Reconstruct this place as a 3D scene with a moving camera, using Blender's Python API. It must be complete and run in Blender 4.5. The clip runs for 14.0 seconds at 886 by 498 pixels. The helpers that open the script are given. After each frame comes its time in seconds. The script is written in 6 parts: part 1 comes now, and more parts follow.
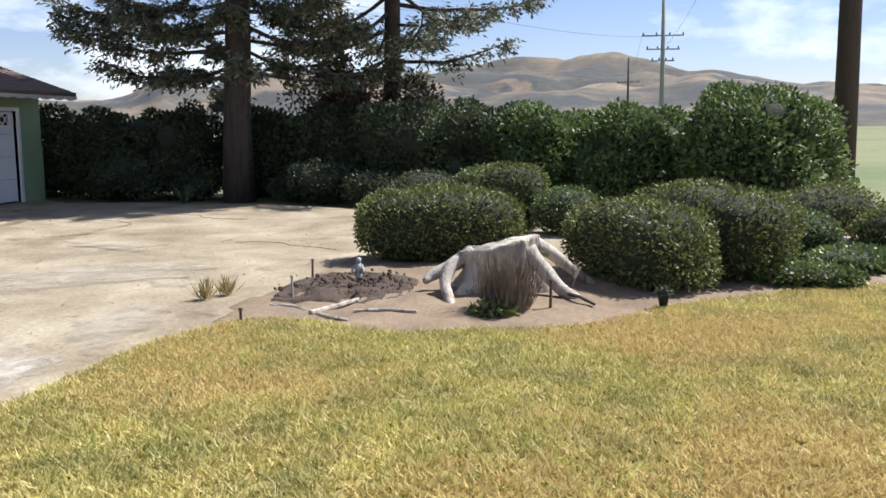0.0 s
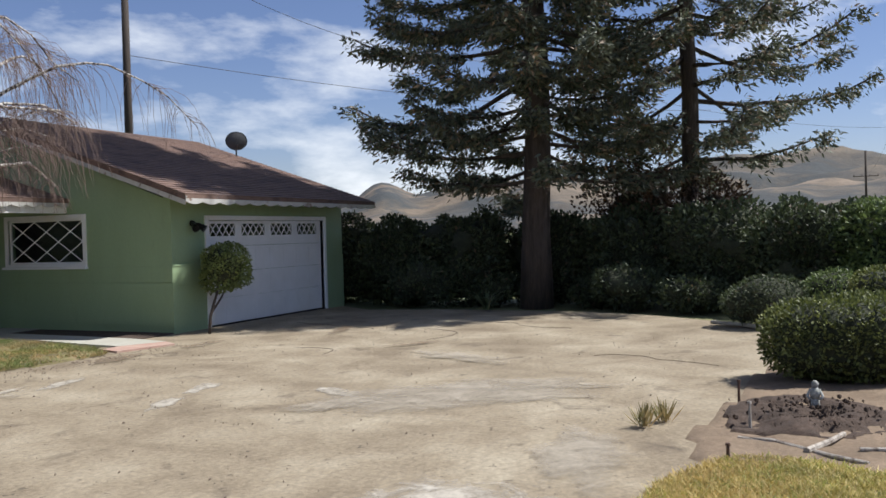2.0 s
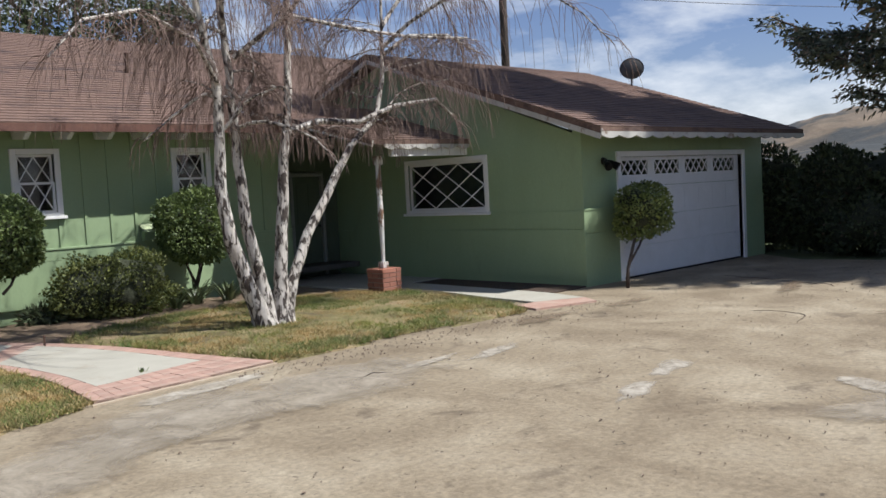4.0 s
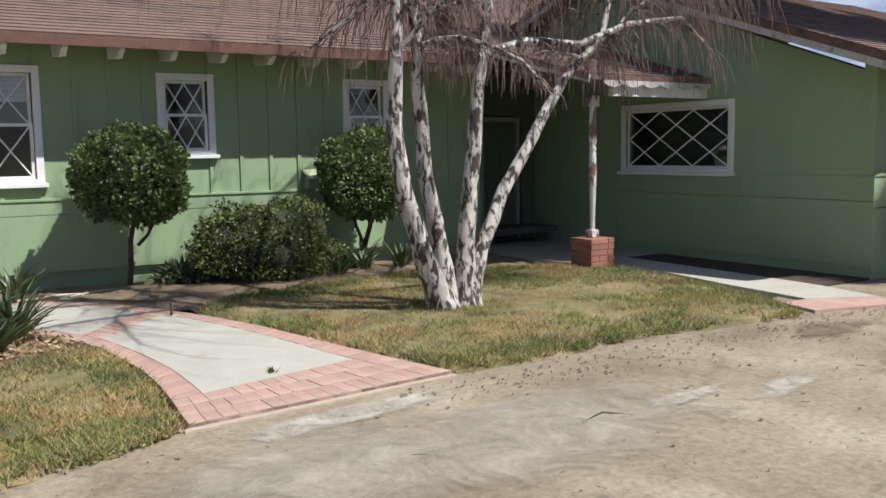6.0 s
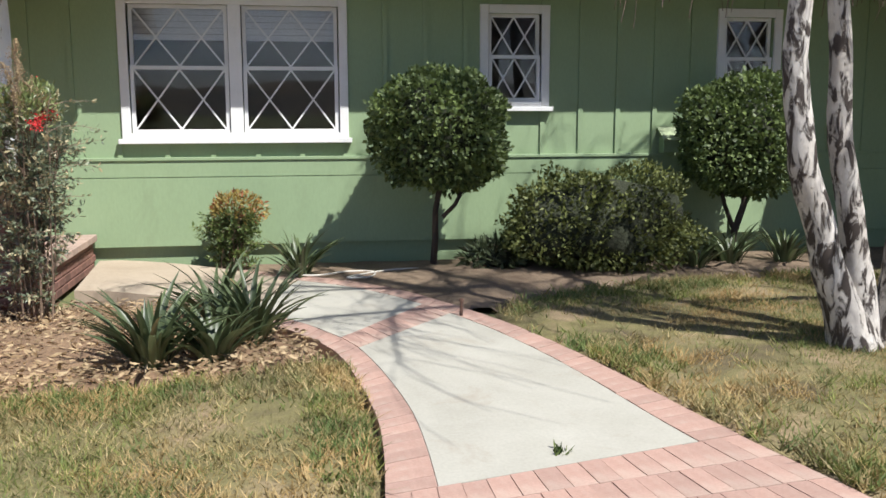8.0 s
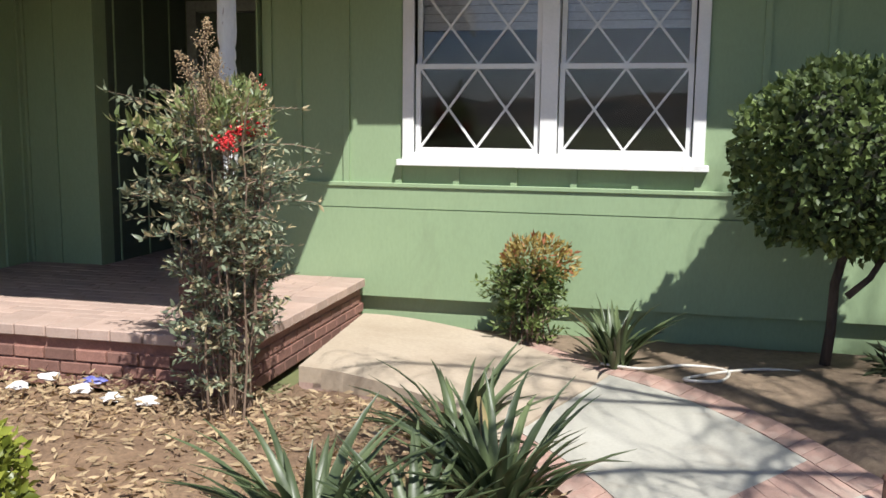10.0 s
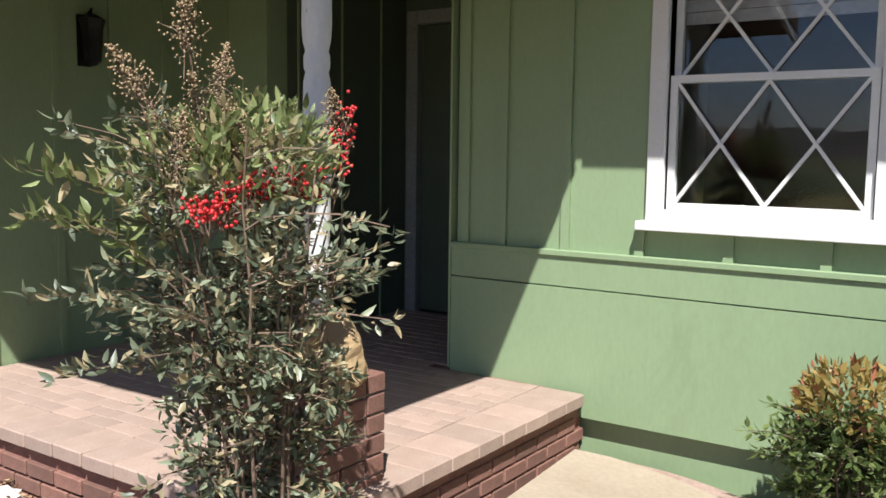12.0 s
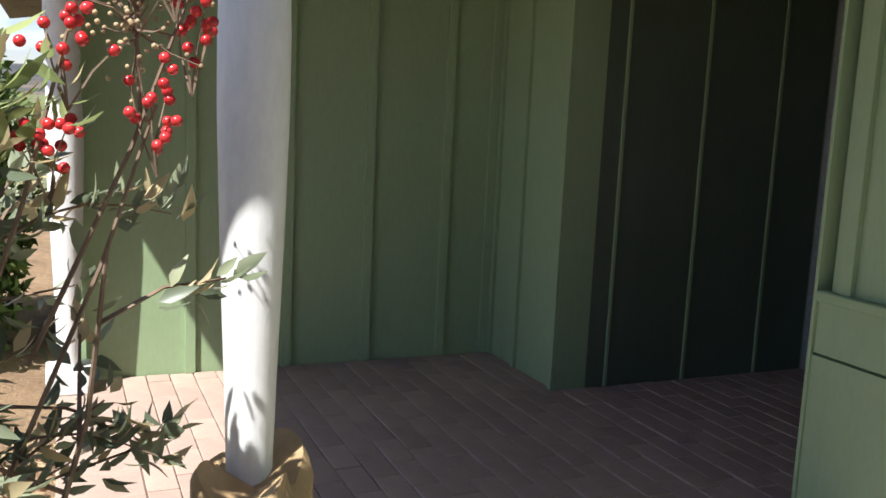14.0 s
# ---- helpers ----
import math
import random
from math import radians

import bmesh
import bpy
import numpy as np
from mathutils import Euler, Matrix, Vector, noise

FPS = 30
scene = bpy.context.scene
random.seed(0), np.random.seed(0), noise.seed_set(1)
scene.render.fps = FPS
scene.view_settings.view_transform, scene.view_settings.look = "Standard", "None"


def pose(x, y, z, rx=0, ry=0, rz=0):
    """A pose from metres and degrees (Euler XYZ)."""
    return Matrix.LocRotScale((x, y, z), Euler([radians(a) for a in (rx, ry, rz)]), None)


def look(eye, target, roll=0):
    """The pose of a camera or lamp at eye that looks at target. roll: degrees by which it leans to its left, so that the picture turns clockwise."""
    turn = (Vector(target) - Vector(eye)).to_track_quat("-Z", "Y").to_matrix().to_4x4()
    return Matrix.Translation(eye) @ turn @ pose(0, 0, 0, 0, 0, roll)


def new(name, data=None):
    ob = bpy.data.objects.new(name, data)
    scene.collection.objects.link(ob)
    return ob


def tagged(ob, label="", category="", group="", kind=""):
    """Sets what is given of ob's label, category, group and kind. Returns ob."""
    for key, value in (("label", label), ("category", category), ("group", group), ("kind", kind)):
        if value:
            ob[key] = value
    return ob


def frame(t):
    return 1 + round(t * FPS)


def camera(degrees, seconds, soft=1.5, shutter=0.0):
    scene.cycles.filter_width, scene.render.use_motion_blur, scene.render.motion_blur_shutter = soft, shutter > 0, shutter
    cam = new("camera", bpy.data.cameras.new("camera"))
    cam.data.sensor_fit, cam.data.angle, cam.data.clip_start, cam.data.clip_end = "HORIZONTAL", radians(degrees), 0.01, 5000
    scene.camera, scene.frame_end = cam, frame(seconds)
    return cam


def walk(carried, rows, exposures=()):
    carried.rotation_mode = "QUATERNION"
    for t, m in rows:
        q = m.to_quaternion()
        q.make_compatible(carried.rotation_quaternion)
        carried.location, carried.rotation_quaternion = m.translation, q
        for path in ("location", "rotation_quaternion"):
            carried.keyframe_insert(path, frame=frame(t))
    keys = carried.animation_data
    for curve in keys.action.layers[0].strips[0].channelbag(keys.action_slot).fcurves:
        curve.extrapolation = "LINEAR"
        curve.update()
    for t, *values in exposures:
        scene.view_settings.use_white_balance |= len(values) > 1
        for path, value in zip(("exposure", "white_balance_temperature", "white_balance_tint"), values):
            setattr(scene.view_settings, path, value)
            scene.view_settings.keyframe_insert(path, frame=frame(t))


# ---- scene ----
cam = camera(52.6, 14.0, soft=1.6)
PATH = [
    (0, (0.81, -18.492, 1.632), (2.757, -18.122, 1.362), -0.4),
    (0.5, (0.914, -17.933, 1.632), (2.843, -17.444, 1.43), -0.8),
    (1, (0.964, -17.385, 1.654), (2.899, -16.882, 1.601), -0.8),
    (1.5, (1.032, -16.792, 1.657), (2.944, -16.206, 1.631), -1.3),
    (2, (1.14, -16.176, 1.685), (2.97, -15.371, 1.649), -1.5),
    (2.5, (1.405, -15.58, 1.687), (3.137, -14.583, 1.612), -1.8),
    (3, (1.706, -15.016, 1.693), (3.342, -13.874, 1.564), -1.5),
    (3.5, (2.036, -14.431, 1.702), (3.551, -13.132, 1.574), -2.3),
    (4, (2.438, -13.818, 1.684), (3.829, -12.387, 1.548), -3.0),
    (4.2, (2.576, -13.631, 1.666), (3.92, -12.156, 1.521), -2.2),
    (6.3, (4.279, -11.001, 1.574), (5.28, -9.288, 1.325), -1.4),
    (6.5, (4.422, -10.797, 1.577), (5.371, -9.059, 1.296), -1.7),
    (7, (4.698, -10.196, 1.562), (5.564, -8.418, 1.266), -0.8),
    (7.5, (4.993, -9.635, 1.53), (5.618, -7.763, 1.21), 0.3),
    (8, (5.248, -9.052, 1.499), (5.572, -7.102, 1.2), -0.1),
    (8.5, (5.489, -8.423, 1.479), (5.487, -6.437, 1.236), -0.8),
    (8.7, (5.562, -8.118, 1.482), (5.447, -6.135, 1.252), -0.6),
    (10.8, (5.462, -5.605, 1.558), (4.773, -3.751, 1.259), 0.7),
    (11, (5.48, -5.383, 1.565), (4.696, -3.563, 1.299), 0.8),
    (11.5, (5.432, -4.763, 1.567), (4.466, -3.027, 1.339), 1.0),
    (12, (5.325, -4.18, 1.582), (4.191, -2.547, 1.366), 0.7),
    (12.5, (5.182, -3.558, 1.581), (3.837, -2.098, 1.332), -1.5),
    (13, (4.963, -3.06, 1.582), (3.467, -1.767, 1.282), -1.9),
    (13.5, (4.796, -2.541, 1.542), (3.118, -1.496, 1.238), 1.2),
    (13.8, (4.581, -2.252, 1.583), (2.824, -1.354, 1.255), 2.4),
    (14, (4.463, -2.099, 1.557), (2.648, -1.316, 1.253), 2.6),
]
walk(cam, [(t, look(eye, target, roll)) for t, eye, target, roll in PATH],
     exposures=[(0.0, 0.6), (1.0, 0.28), (4.0, 0.03), (6.5, 0.12), (7.5, 0.14),(8.5,0.33),(11.0,0.28),(12.5,0.38),(14.0,0.72)])

# ---- light ----
SUN_DIR = Vector((-0.41, 0.575, -1.0)).normalized()
sun = new("sun", bpy.data.lights.new("sun", "SUN"))
sun.data.energy, sun.data.angle, sun.data.color = 6.2, radians(0.6), (1.0, 0.982, 0.955)
sun.matrix_basis = Matrix.Translation((10, -20, 30)) @ SUN_DIR.to_track_quat("-Z", "Y").to_matrix().to_4x4()
world = bpy.data.worlds.new("world")
scene.world = world
world.use_nodes = True
wn, wl = world.node_tree.nodes, world.node_tree.links
bg = wn["Background"]
sky = wn.new("ShaderNodeTexSky")
sky.sky_type, sky.sun_disc = "NISHITA", False
sky.sun_elevation = math.asin(-SUN_DIR.z)
sky.sun_rotation = math.atan2(-SUN_DIR.x, -SUN_DIR.y)
sky.air_density, sky.dust_density, sky.ozone_density = 1.0, 0.15, 3.0
tc = wn.new("ShaderNodeTexCoord")
stretch = wn.new("ShaderNodeMapping")
stretch.inputs["Scale"].default_value = (2.2, 3.0, 7.5)
stretch.inputs["Rotation"].default_value = (0.2, 0.25, 0.6)
cloud = wn.new("ShaderNodeTexNoise")
cloud.inputs["Scale"].default_value, cloud.inputs["Detail"].default_value = 1.5, 9.0
cloud.inputs["Roughness"].default_value = 0.58
cramp = wn.new("ShaderNodeValToRGB")
cramp.color_ramp.elements[0].position, cramp.color_ramp.elements[1].position = 0.50, 0.74
cmix = wn.new("ShaderNodeMix")
cmix.data_type = "RGBA"
cmix.inputs["B"].default_value = (12.0, 12.6, 13.4, 1)
wl.new(tc.outputs["Generated"], stretch.inputs["Vector"])
wl.new(stretch.outputs["Vector"], cloud.inputs["Vector"])
wl.new(cloud.outputs["Fac"], cramp.inputs["Fac"])
wl.new(cramp.outputs["Color"], cmix.inputs["Factor"])
blue = wn.new("ShaderNodeMix")
blue.data_type, blue.blend_type = "RGBA", "MULTIPLY"
blue.inputs["Factor"].default_value = 1.0
blue.inputs["B"].default_value = (1.02, 0.98, 1.17, 1)
wl.new(sky.outputs["Color"], blue.inputs["A"])
wl.new(blue.outputs["Result"], cmix.inputs["A"])
wl.new(cmix.outputs["Result"], bg.inputs["Color"])
bg.inputs["Strength"].default_value = 0.079

# ---- materials ----
def nodes_of(name, rough=0.7, metal=0.0):
    m = bpy.data.materials.new(name)
    m.use_nodes = True
    b = m.node_tree.nodes["Principled BSDF"]
    b.inputs["Roughness"].default_value, b.inputs["Metallic"].default_value = rough, metal
    return m, m.node_tree.nodes, m.node_tree.links, b


def ramp(n, l, fac, stops):
    r = n.new("ShaderNodeValToRGB")
    while len(r.color_ramp.elements) < len(stops):
        r.color_ramp.elements.new(0.5)
    for e, (p, c) in zip(r.color_ramp.elements, stops):
        e.position, e.color = p, (*c, 1)
    l.new(fac, r.inputs["Fac"])
    return r.outputs["Color"]


def noise_of(n, l, scale, detail=6.0, rough=0.6, stretch=(1, 1, 1), distort=0.0):
    c = n.new("ShaderNodeTexCoord")
    p = n.new("ShaderNodeMapping")
    p.inputs["Scale"].default_value = stretch
    t = n.new("ShaderNodeTexNoise")
    t.inputs["Scale"].default_value, t.inputs["Detail"].default_value = scale, detail
    t.inputs["Roughness"].default_value, t.inputs["Distortion"].default_value = rough, distort
    l.new(c.outputs["Object"], p.inputs["Vector"])
    l.new(p.outputs["Vector"], t.inputs["Vector"])
    return t.outputs["Fac"]


def mixed(n, l, a, b, fac, mode="MIX"):
    x = n.new("ShaderNodeMix")
    x.data_type, x.blend_type = "RGBA", mode
    for socket, v in (("A", a), ("B", b), ("Factor", fac)):
        if isinstance(v, (int, float)):
            x.inputs[socket].default_value = v
        elif isinstance(v, tuple):
            x.inputs[socket].default_value = (*v, 1)
        else:
            l.new(v, x.inputs[socket])
    return x.outputs["Result"]


def bump(n, l, b, height, strength, distance):
    k = n.new("ShaderNodeBump")
    k.inputs["Strength"].default_value, k.inputs["Distance"].default_value = strength, distance
    l.new(height, k.inputs["Height"])
    l.new(k.outputs["Normal"], b.inputs["Normal"])


def surface(name, stops, scale, rough=0.7, fine=40.0, fine_amount=0.25, relief=0.3, depth=0.004,
            stretch=(1, 1, 1), spots=None, vary=0.0, metal=0.0, specks=None):
    """Two scales of colour variation, with relief. spots: (colour, scale, low, high). vary: brightness from object to object."""
    m, n, l, b = nodes_of(name, rough, metal)
    col = ramp(n, l, noise_of(n, l, scale, 7, 0.62, stretch, 0.4), stops)
    f = noise_of(n, l, fine, 5, 0.7, stretch)
    grain = ramp(n, l, f, [(0.25, (1 - fine_amount,) * 3), (0.75, (1 + fine_amount,) * 3)])
    col = mixed(n, l, col, grain, 1.0, "MULTIPLY")
    if spots:
        c, s, lo, hi = spots
        s = ramp(n, l, noise_of(n, l, s, 8, 0.65, stretch, 0.6), [(lo, (0, 0, 0)), (hi, (1, 1, 1))])
        col = mixed(n, l, col, c, s)
    if specks:
        c, s, lo, hi = specks
        s = ramp(n, l, noise_of(n, l, s, 4, 0.6, (1, 1, 1), 1.2), [(lo, (0, 0, 0)), (hi, (1, 1, 1))])
        col = mixed(n, l, col, c, s)
    if vary:
        o = n.new("ShaderNodeObjectInfo")
        v = ramp(n, l, o.outputs["Random"], [(0.0, (1 - vary, 1 - vary, 1 - vary)), (1.0, (1 + vary, 1 + 0.8 * vary, 1 + 0.7 * vary))])
        col = mixed(n, l, col, v, 1.0, "MULTIPLY")
    l.new(col, b.inputs["Base Color"])
    bump(n, l, b, f, relief, depth)
    return m


def foliage(name, dark, light, dry=None, dry_share=0.0, rough=0.45, through_light=0.25, patch=None):
    m, n, l, b = nodes_of(name, rough)
    g = n.new("ShaderNodeNewGeometry")
    stops = [(0.0, dark), (0.75, light)]
    if dry:
        stops += [(max(0.76, 1 - dry_share), light), (min(0.99, 1.02 - dry_share), dry)]
    col = ramp(n, l, g.outputs["Random Per Island"], stops)
    big = ramp(n, l, noise_of(n, l, 2.5, 3), [(0.3, (0.66, 0.68, 0.66)), (0.7, (1.25, 1.22, 1.15))])
    col = mixed(n, l, col, big, 1.0, "MULTIPLY")
    if patch:
        colour, size, lo, hi = patch
        k = ramp(n, l, noise_of(n, l, size, 5, 0.6), [(lo, (0, 0, 0)), (hi, (0.75, 0.75, 0.75))])
        col = mixed(n, l, col, colour, k)
    l.new(col, b.inputs["Base Color"])
    if through_light:
        t = n.new("ShaderNodeBsdfTranslucent")
        l.new(col, t.inputs["Color"])
        s = n.new("ShaderNodeMixShader")
        s.inputs["Fac"].default_value = through_light
        out = n["Material Output"]
        l.new(b.outputs["BSDF"], s.inputs[1])
        l.new(t.outputs["BSDF"], s.inputs[2])
        l.new(s.outputs["Shader"], out.inputs["Surface"])
    return m


GREEN = surface("green_paint", [(0.25, (0.245, 0.335, 0.19)), (0.75, (0.285, 0.385, 0.22))], 1.3, 0.6, 55, 0.07, 0.25, 0.002,
                (1, 1, 0.35), ((0.215, 0.285, 0.165), 2.2, 0.6, 0.8))
WHITE = surface("white_paint", [(0.2, (0.72, 0.72, 0.70)), (0.8, (0.82, 0.82, 0.81))], 3, 0.45, 60, 0.05, 0.2, 0.001)
WORN_WHITE = surface("worn_white_paint", [(0.2, (0.66, 0.66, 0.64)), (0.8, (0.80, 0.80, 0.79))], 5, 0.5, 60, 0.08, 0.4, 0.002,
                     (1, 1, 0.4), ((0.22, 0.13, 0.08), 9, 0.62, 0.66))
SHINGLE = surface("brown_shingle", [(0.3, (0.125, 0.078, 0.062)), (0.7, (0.21, 0.135, 0.105))], 9, 0.9, 120, 0.35, 0.6, 0.006,
                  (1, 3, 3), ((0.05, 0.035, 0.035), 1.1, 0.5, 0.72))
FASCIA = surface("brown_fascia", [(0.3, (0.10, 0.045, 0.035)), (0.7, (0.15, 0.07, 0.05))], 4, 0.7)
SOFFIT = surface("soffit_paint", [(0.3, (0.16, 0.20, 0.11)), (0.7, (0.2, 0.25, 0.13))], 4, 0.7)
BRICK = surface("red_brick", [(0.25, (0.25, 0.105, 0.072)), (0.75, (0.35, 0.16, 0.115))], 12, 0.85, 90, 0.2, 0.6, 0.004, vary=0.22)
PAVER = surface("pink_brick_paver", [(0.25, (0.345, 0.212, 0.168)), (0.75, (0.43, 0.29, 0.235))], 7, 0.85, 80, 0.15, 0.5, 0.003,
                spots=((0.46, 0.38, 0.31), 2.4, 0.46, 0.74), vary=0.10)
DARK_BRICK = surface("old_brick", [(0.25, (0.17, 0.085, 0.065)), (0.75, (0.28, 0.15, 0.115))], 10, 0.9, 80, 0.25, 0.6, 0.004, vary=0.25)
WALK_JOINT = surface("dusty_pink_joint", [(0.3, (0.33, 0.22, 0.18)), (0.7, (0.42, 0.31, 0.26))], 9, 0.95)
MORTAR = surface("mortar", [(0.3, (0.30, 0.27, 0.23)), (0.7, (0.42, 0.38, 0.33))], 15, 0.95)
DRIVE = surface("old_concrete", [(0.32, (0.172, 0.134, 0.088)), (0.5, (0.248, 0.202, 0.138)), (0.68, (0.335, 0.287, 0.208))], 0.9, 0.92, 20, 0.36, 0.7, 0.01,
                spots=((0.105, 0.08, 0.055), 1.5, 0.585, 0.70), specks=((0.08, 0.062, 0.045), 11, 0.64, 0.70))
PALE = surface("pale_patch", [(0.3, (0.35, 0.315, 0.255)), (0.7, (0.45, 0.41, 0.345))], 2, 0.9, 30, 0.15, 0.4, 0.004)
PANEL = surface("walk_concrete", [(0.25, (0.345, 0.33, 0.275)), (0.75, (0.44, 0.425, 0.365))], 1.6, 0.85, 60, 0.1, 0.3, 0.002,
                spots=((0.32, 0.28, 0.22), 2.5, 0.56, 0.8))
SANDY = surface("sandy_concrete", [(0.25, (0.34, 0.27, 0.195)), (0.75, (0.45, 0.375, 0.285))], 2, 0.9, 40, 0.12, 0.4, 0.003)
DIRT = surface("dry_dirt", [(0.25, (0.125, 0.088, 0.057)), (0.7, (0.235, 0.172, 0.115))], 1.7, 0.95, 22, 0.3, 0.8, 0.012,
               spots=((0.13, 0.085, 0.055), 3, 0.58, 0.75))
DARK_DIRT = surface("dark_soil", [(0.25, (0.032, 0.021, 0.015)), (0.7, (0.085, 0.056, 0.04))], 5, 0.95, 30, 0.35, 0.9, 0.02)
MULCH = surface("brown_mulch", [(0.25, (0.16, 0.095, 0.055)), (0.7, (0.28, 0.185, 0.11))], 5, 0.95, 45, 0.4, 0.9, 0.015)
TURF = surface("turf_soil", [(0.3, (0.22, 0.185, 0.055)), (0.7, (0.34, 0.28, 0.10))], 1.2, 0.95, 60, 0.4, 0.8, 0.01)
BED_TURF = surface("thin_turf_soil", [(0.35, (0.10, 0.075, 0.04)), (0.5, (0.17, 0.15, 0.06)), (0.65, (0.27, 0.20, 0.115))], 1.6, 0.95, 60, 0.4, 0.8, 0.01)
FIELD = surface("far_fields", [(0.35, (0.085, 0.115, 0.035)), (0.55, (0.16, 0.16, 0.07)), (0.7, (0.10, 0.14, 0.045))], 0.03, 0.95, 2, 0.2, 0.2, 0.02)
HILL = surface("dry_hills", [(0.38, (0.056, 0.053, 0.048)), (0.5, (0.10, 0.083, 0.063)), (0.60, (0.18, 0.138, 0.098))], 0.005, 0.95, 0.03, 0.3, 0.5, 6.0,
               (1, 1, 0.35), ((0.042, 0.047, 0.048), 0.009, 0.48, 0.58))
BARK = surface("dark_bark", [(0.3, (0.042, 0.032, 0.026)), (0.7, (0.10, 0.075, 0.06))], 6, 0.95, 30, 0.4, 1.0, 0.03, (1, 1, 0.15))
TWIG = surface("dry_twig", [(0.3, (0.11, 0.075, 0.06)), (0.7, (0.19, 0.13, 0.11))], 8, 0.9)
STEM = surface("plant_stem", [(0.3, (0.13, 0.085, 0.055)), (0.7, (0.24, 0.17, 0.12))], 12, 0.85)
WOOD = surface("weathered_wood", [(0.3, (0.31, 0.27, 0.225)), (0.7, (0.50, 0.455, 0.395))], 5, 0.85, 40, 0.3, 0.9, 0.012, (1, 1, 0.18),
               ((0.13, 0.10, 0.078), 8, 0.50, 0.66))
# Wood darkened so the near pole's shade is part of its colour.
POLE = surface("shaded_pole_wood", [(0.3, (0.03, 0.022, 0.018)), (0.7, (0.06, 0.046, 0.038))], 5, 0.9, 40, 0.3, 0.7, 0.01, (1, 1, 0.1))
GREY_POLE = surface("grey_pole", [(0.3, (0.22, 0.22, 0.22)), (0.7, (0.30, 0.30, 0.30))], 5, 0.8)
BLACK = surface("black_metal", [(0.3, (0.012, 0.012, 0.012)), (0.7, (0.03, 0.03, 0.03))], 9, 0.5, metal=0.6)
RUST = surface("rusty_iron", [(0.3, (0.05, 0.03, 0.022)), (0.7, (0.12, 0.06, 0.04))], 20, 0.8)
DISH = surface("dark_grey_dish", [(0.3, (0.035, 0.037, 0.04)), (0.7, (0.06, 0.06, 0.065))], 9, 0.5)
# White door frames greyed to carry the shade of the recesses.
SHADED_FRAME = surface("shaded_frame_paint", [(0.3, (0.26, 0.28, 0.26)), (0.7, (0.31, 0.33, 0.31))], 3, 0.55)
PAPER = surface("brown_paper", [(0.3, (0.36, 0.245, 0.125)), (0.7, (0.46, 0.325, 0.175))], 6, 0.75, 70, 0.1, 0.4, 0.003)
LITTER = surface("white_paper", [(0.3, (0.66, 0.63, 0.58)), (0.7, (0.80, 0.78, 0.75))], 8, 0.8)
BLUE = surface("blue_wrapper", [(0.3, (0.05, 0.06, 0.30)), (0.7, (0.25, 0.27, 0.6))], 30, 0.4)
HOSE = surface("pale_hose", [(0.3, (0.5, 0.48, 0.42)), (0.7, (0.65, 0.62, 0.55))], 9, 0.5)
CURTAIN = surface("white_blind", [(0.3, (0.6, 0.6, 0.62)), (0.7, (0.72, 0.72, 0.74))], 3, 0.9)
# Dark room paint: the dimness indoors is put into the colour.
DIM_ROOM = surface("dim_room_paint", [(0.3, (0.07, 0.065, 0.06)), (0.7, (0.10, 0.095, 0.085))], 2, 0.9)
DEAD_BRUSH = surface("dead_brush", [(0.3, (0.11, 0.085, 0.065)), (0.7, (0.25, 0.195, 0.145))], 9, 0.95)
GREYFIG = surface("grey_stone", [(0.3, (0.14, 0.15, 0.13)), (0.7, (0.5, 0.5, 0.48))], 14, 0.9)
# Green darkened for recess walls and doors: their shade is put into the colour.
SHADED_GREEN = surface("shaded_green_paint", [(0.3, (0.075, 0.10, 0.07)), (0.7, (0.10, 0.13, 0.09))], 2, 0.6, 50, 0.1, 0.3, 0.002, (1, 1, 0.3))
SHUTTLE = surface("pale_green_paint", [(0.3, (0.42, 0.50, 0.30)), (0.7, (0.50, 0.58, 0.37))], 3, 0.6)


def bark_birch():
    m, n, l, b = nodes_of("birch_bark", 0.75)
    col = ramp(n, l, noise_of(n, l, 2.2, 5), [(0.3, (0.44, 0.40, 0.36)), (0.7, (0.70, 0.67, 0.63))])
    marks = ramp(n, l, noise_of(n, l, 7, 6, 0.6, (2.2, 2.2, 0.8), 0.8), [(0.48, (0, 0, 0)), (0.56, (1, 1, 1))])
    col = mixed(n, l, col, (0.055, 0.042, 0.036), marks)
    peel = noise_of(n, l, 26, 5, 0.7, (1, 1, 0.4))
    col = mixed(n, l, col, ramp(n, l, peel, [(0.3, (0.72, 0.7, 0.68)), (0.7, (1.12, 1.12, 1.1))]), 1.0, "MULTIPLY")
    l.new(col, b.inputs["Base Color"])
    bump(n, l, b, marks, 0.7, 0.012)
    return m


BIRCH = bark_birch()
LEAF_HEDGE = foliage("clipped_hedge_leaf", (0.045, 0.062, 0.016), (0.18, 0.205, 0.06), rough=0.6)
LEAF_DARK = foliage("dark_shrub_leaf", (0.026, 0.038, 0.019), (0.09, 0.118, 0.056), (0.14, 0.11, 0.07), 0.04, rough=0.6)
LEAF_RED = foliage("reddish_shrub_leaf", (0.035, 0.022, 0.014), (0.12, 0.07, 0.045), rough=0.5)
LEAF_TOPIARY = foliage("topiary_leaf", (0.042, 0.07, 0.024), (0.17, 0.23, 0.075), rough=0.55)
LEAF_YELLOW = foliage("yellow_green_leaf", (0.12, 0.15, 0.02), (0.33, 0.36, 0.06), rough=0.4)
LEAF_NANDINA = foliage("nandina_leaf", (0.10, 0.13, 0.085), (0.33, 0.37, 0.25), (0.50, 0.42, 0.26), 0.22, rough=0.4, through_light=0.3)
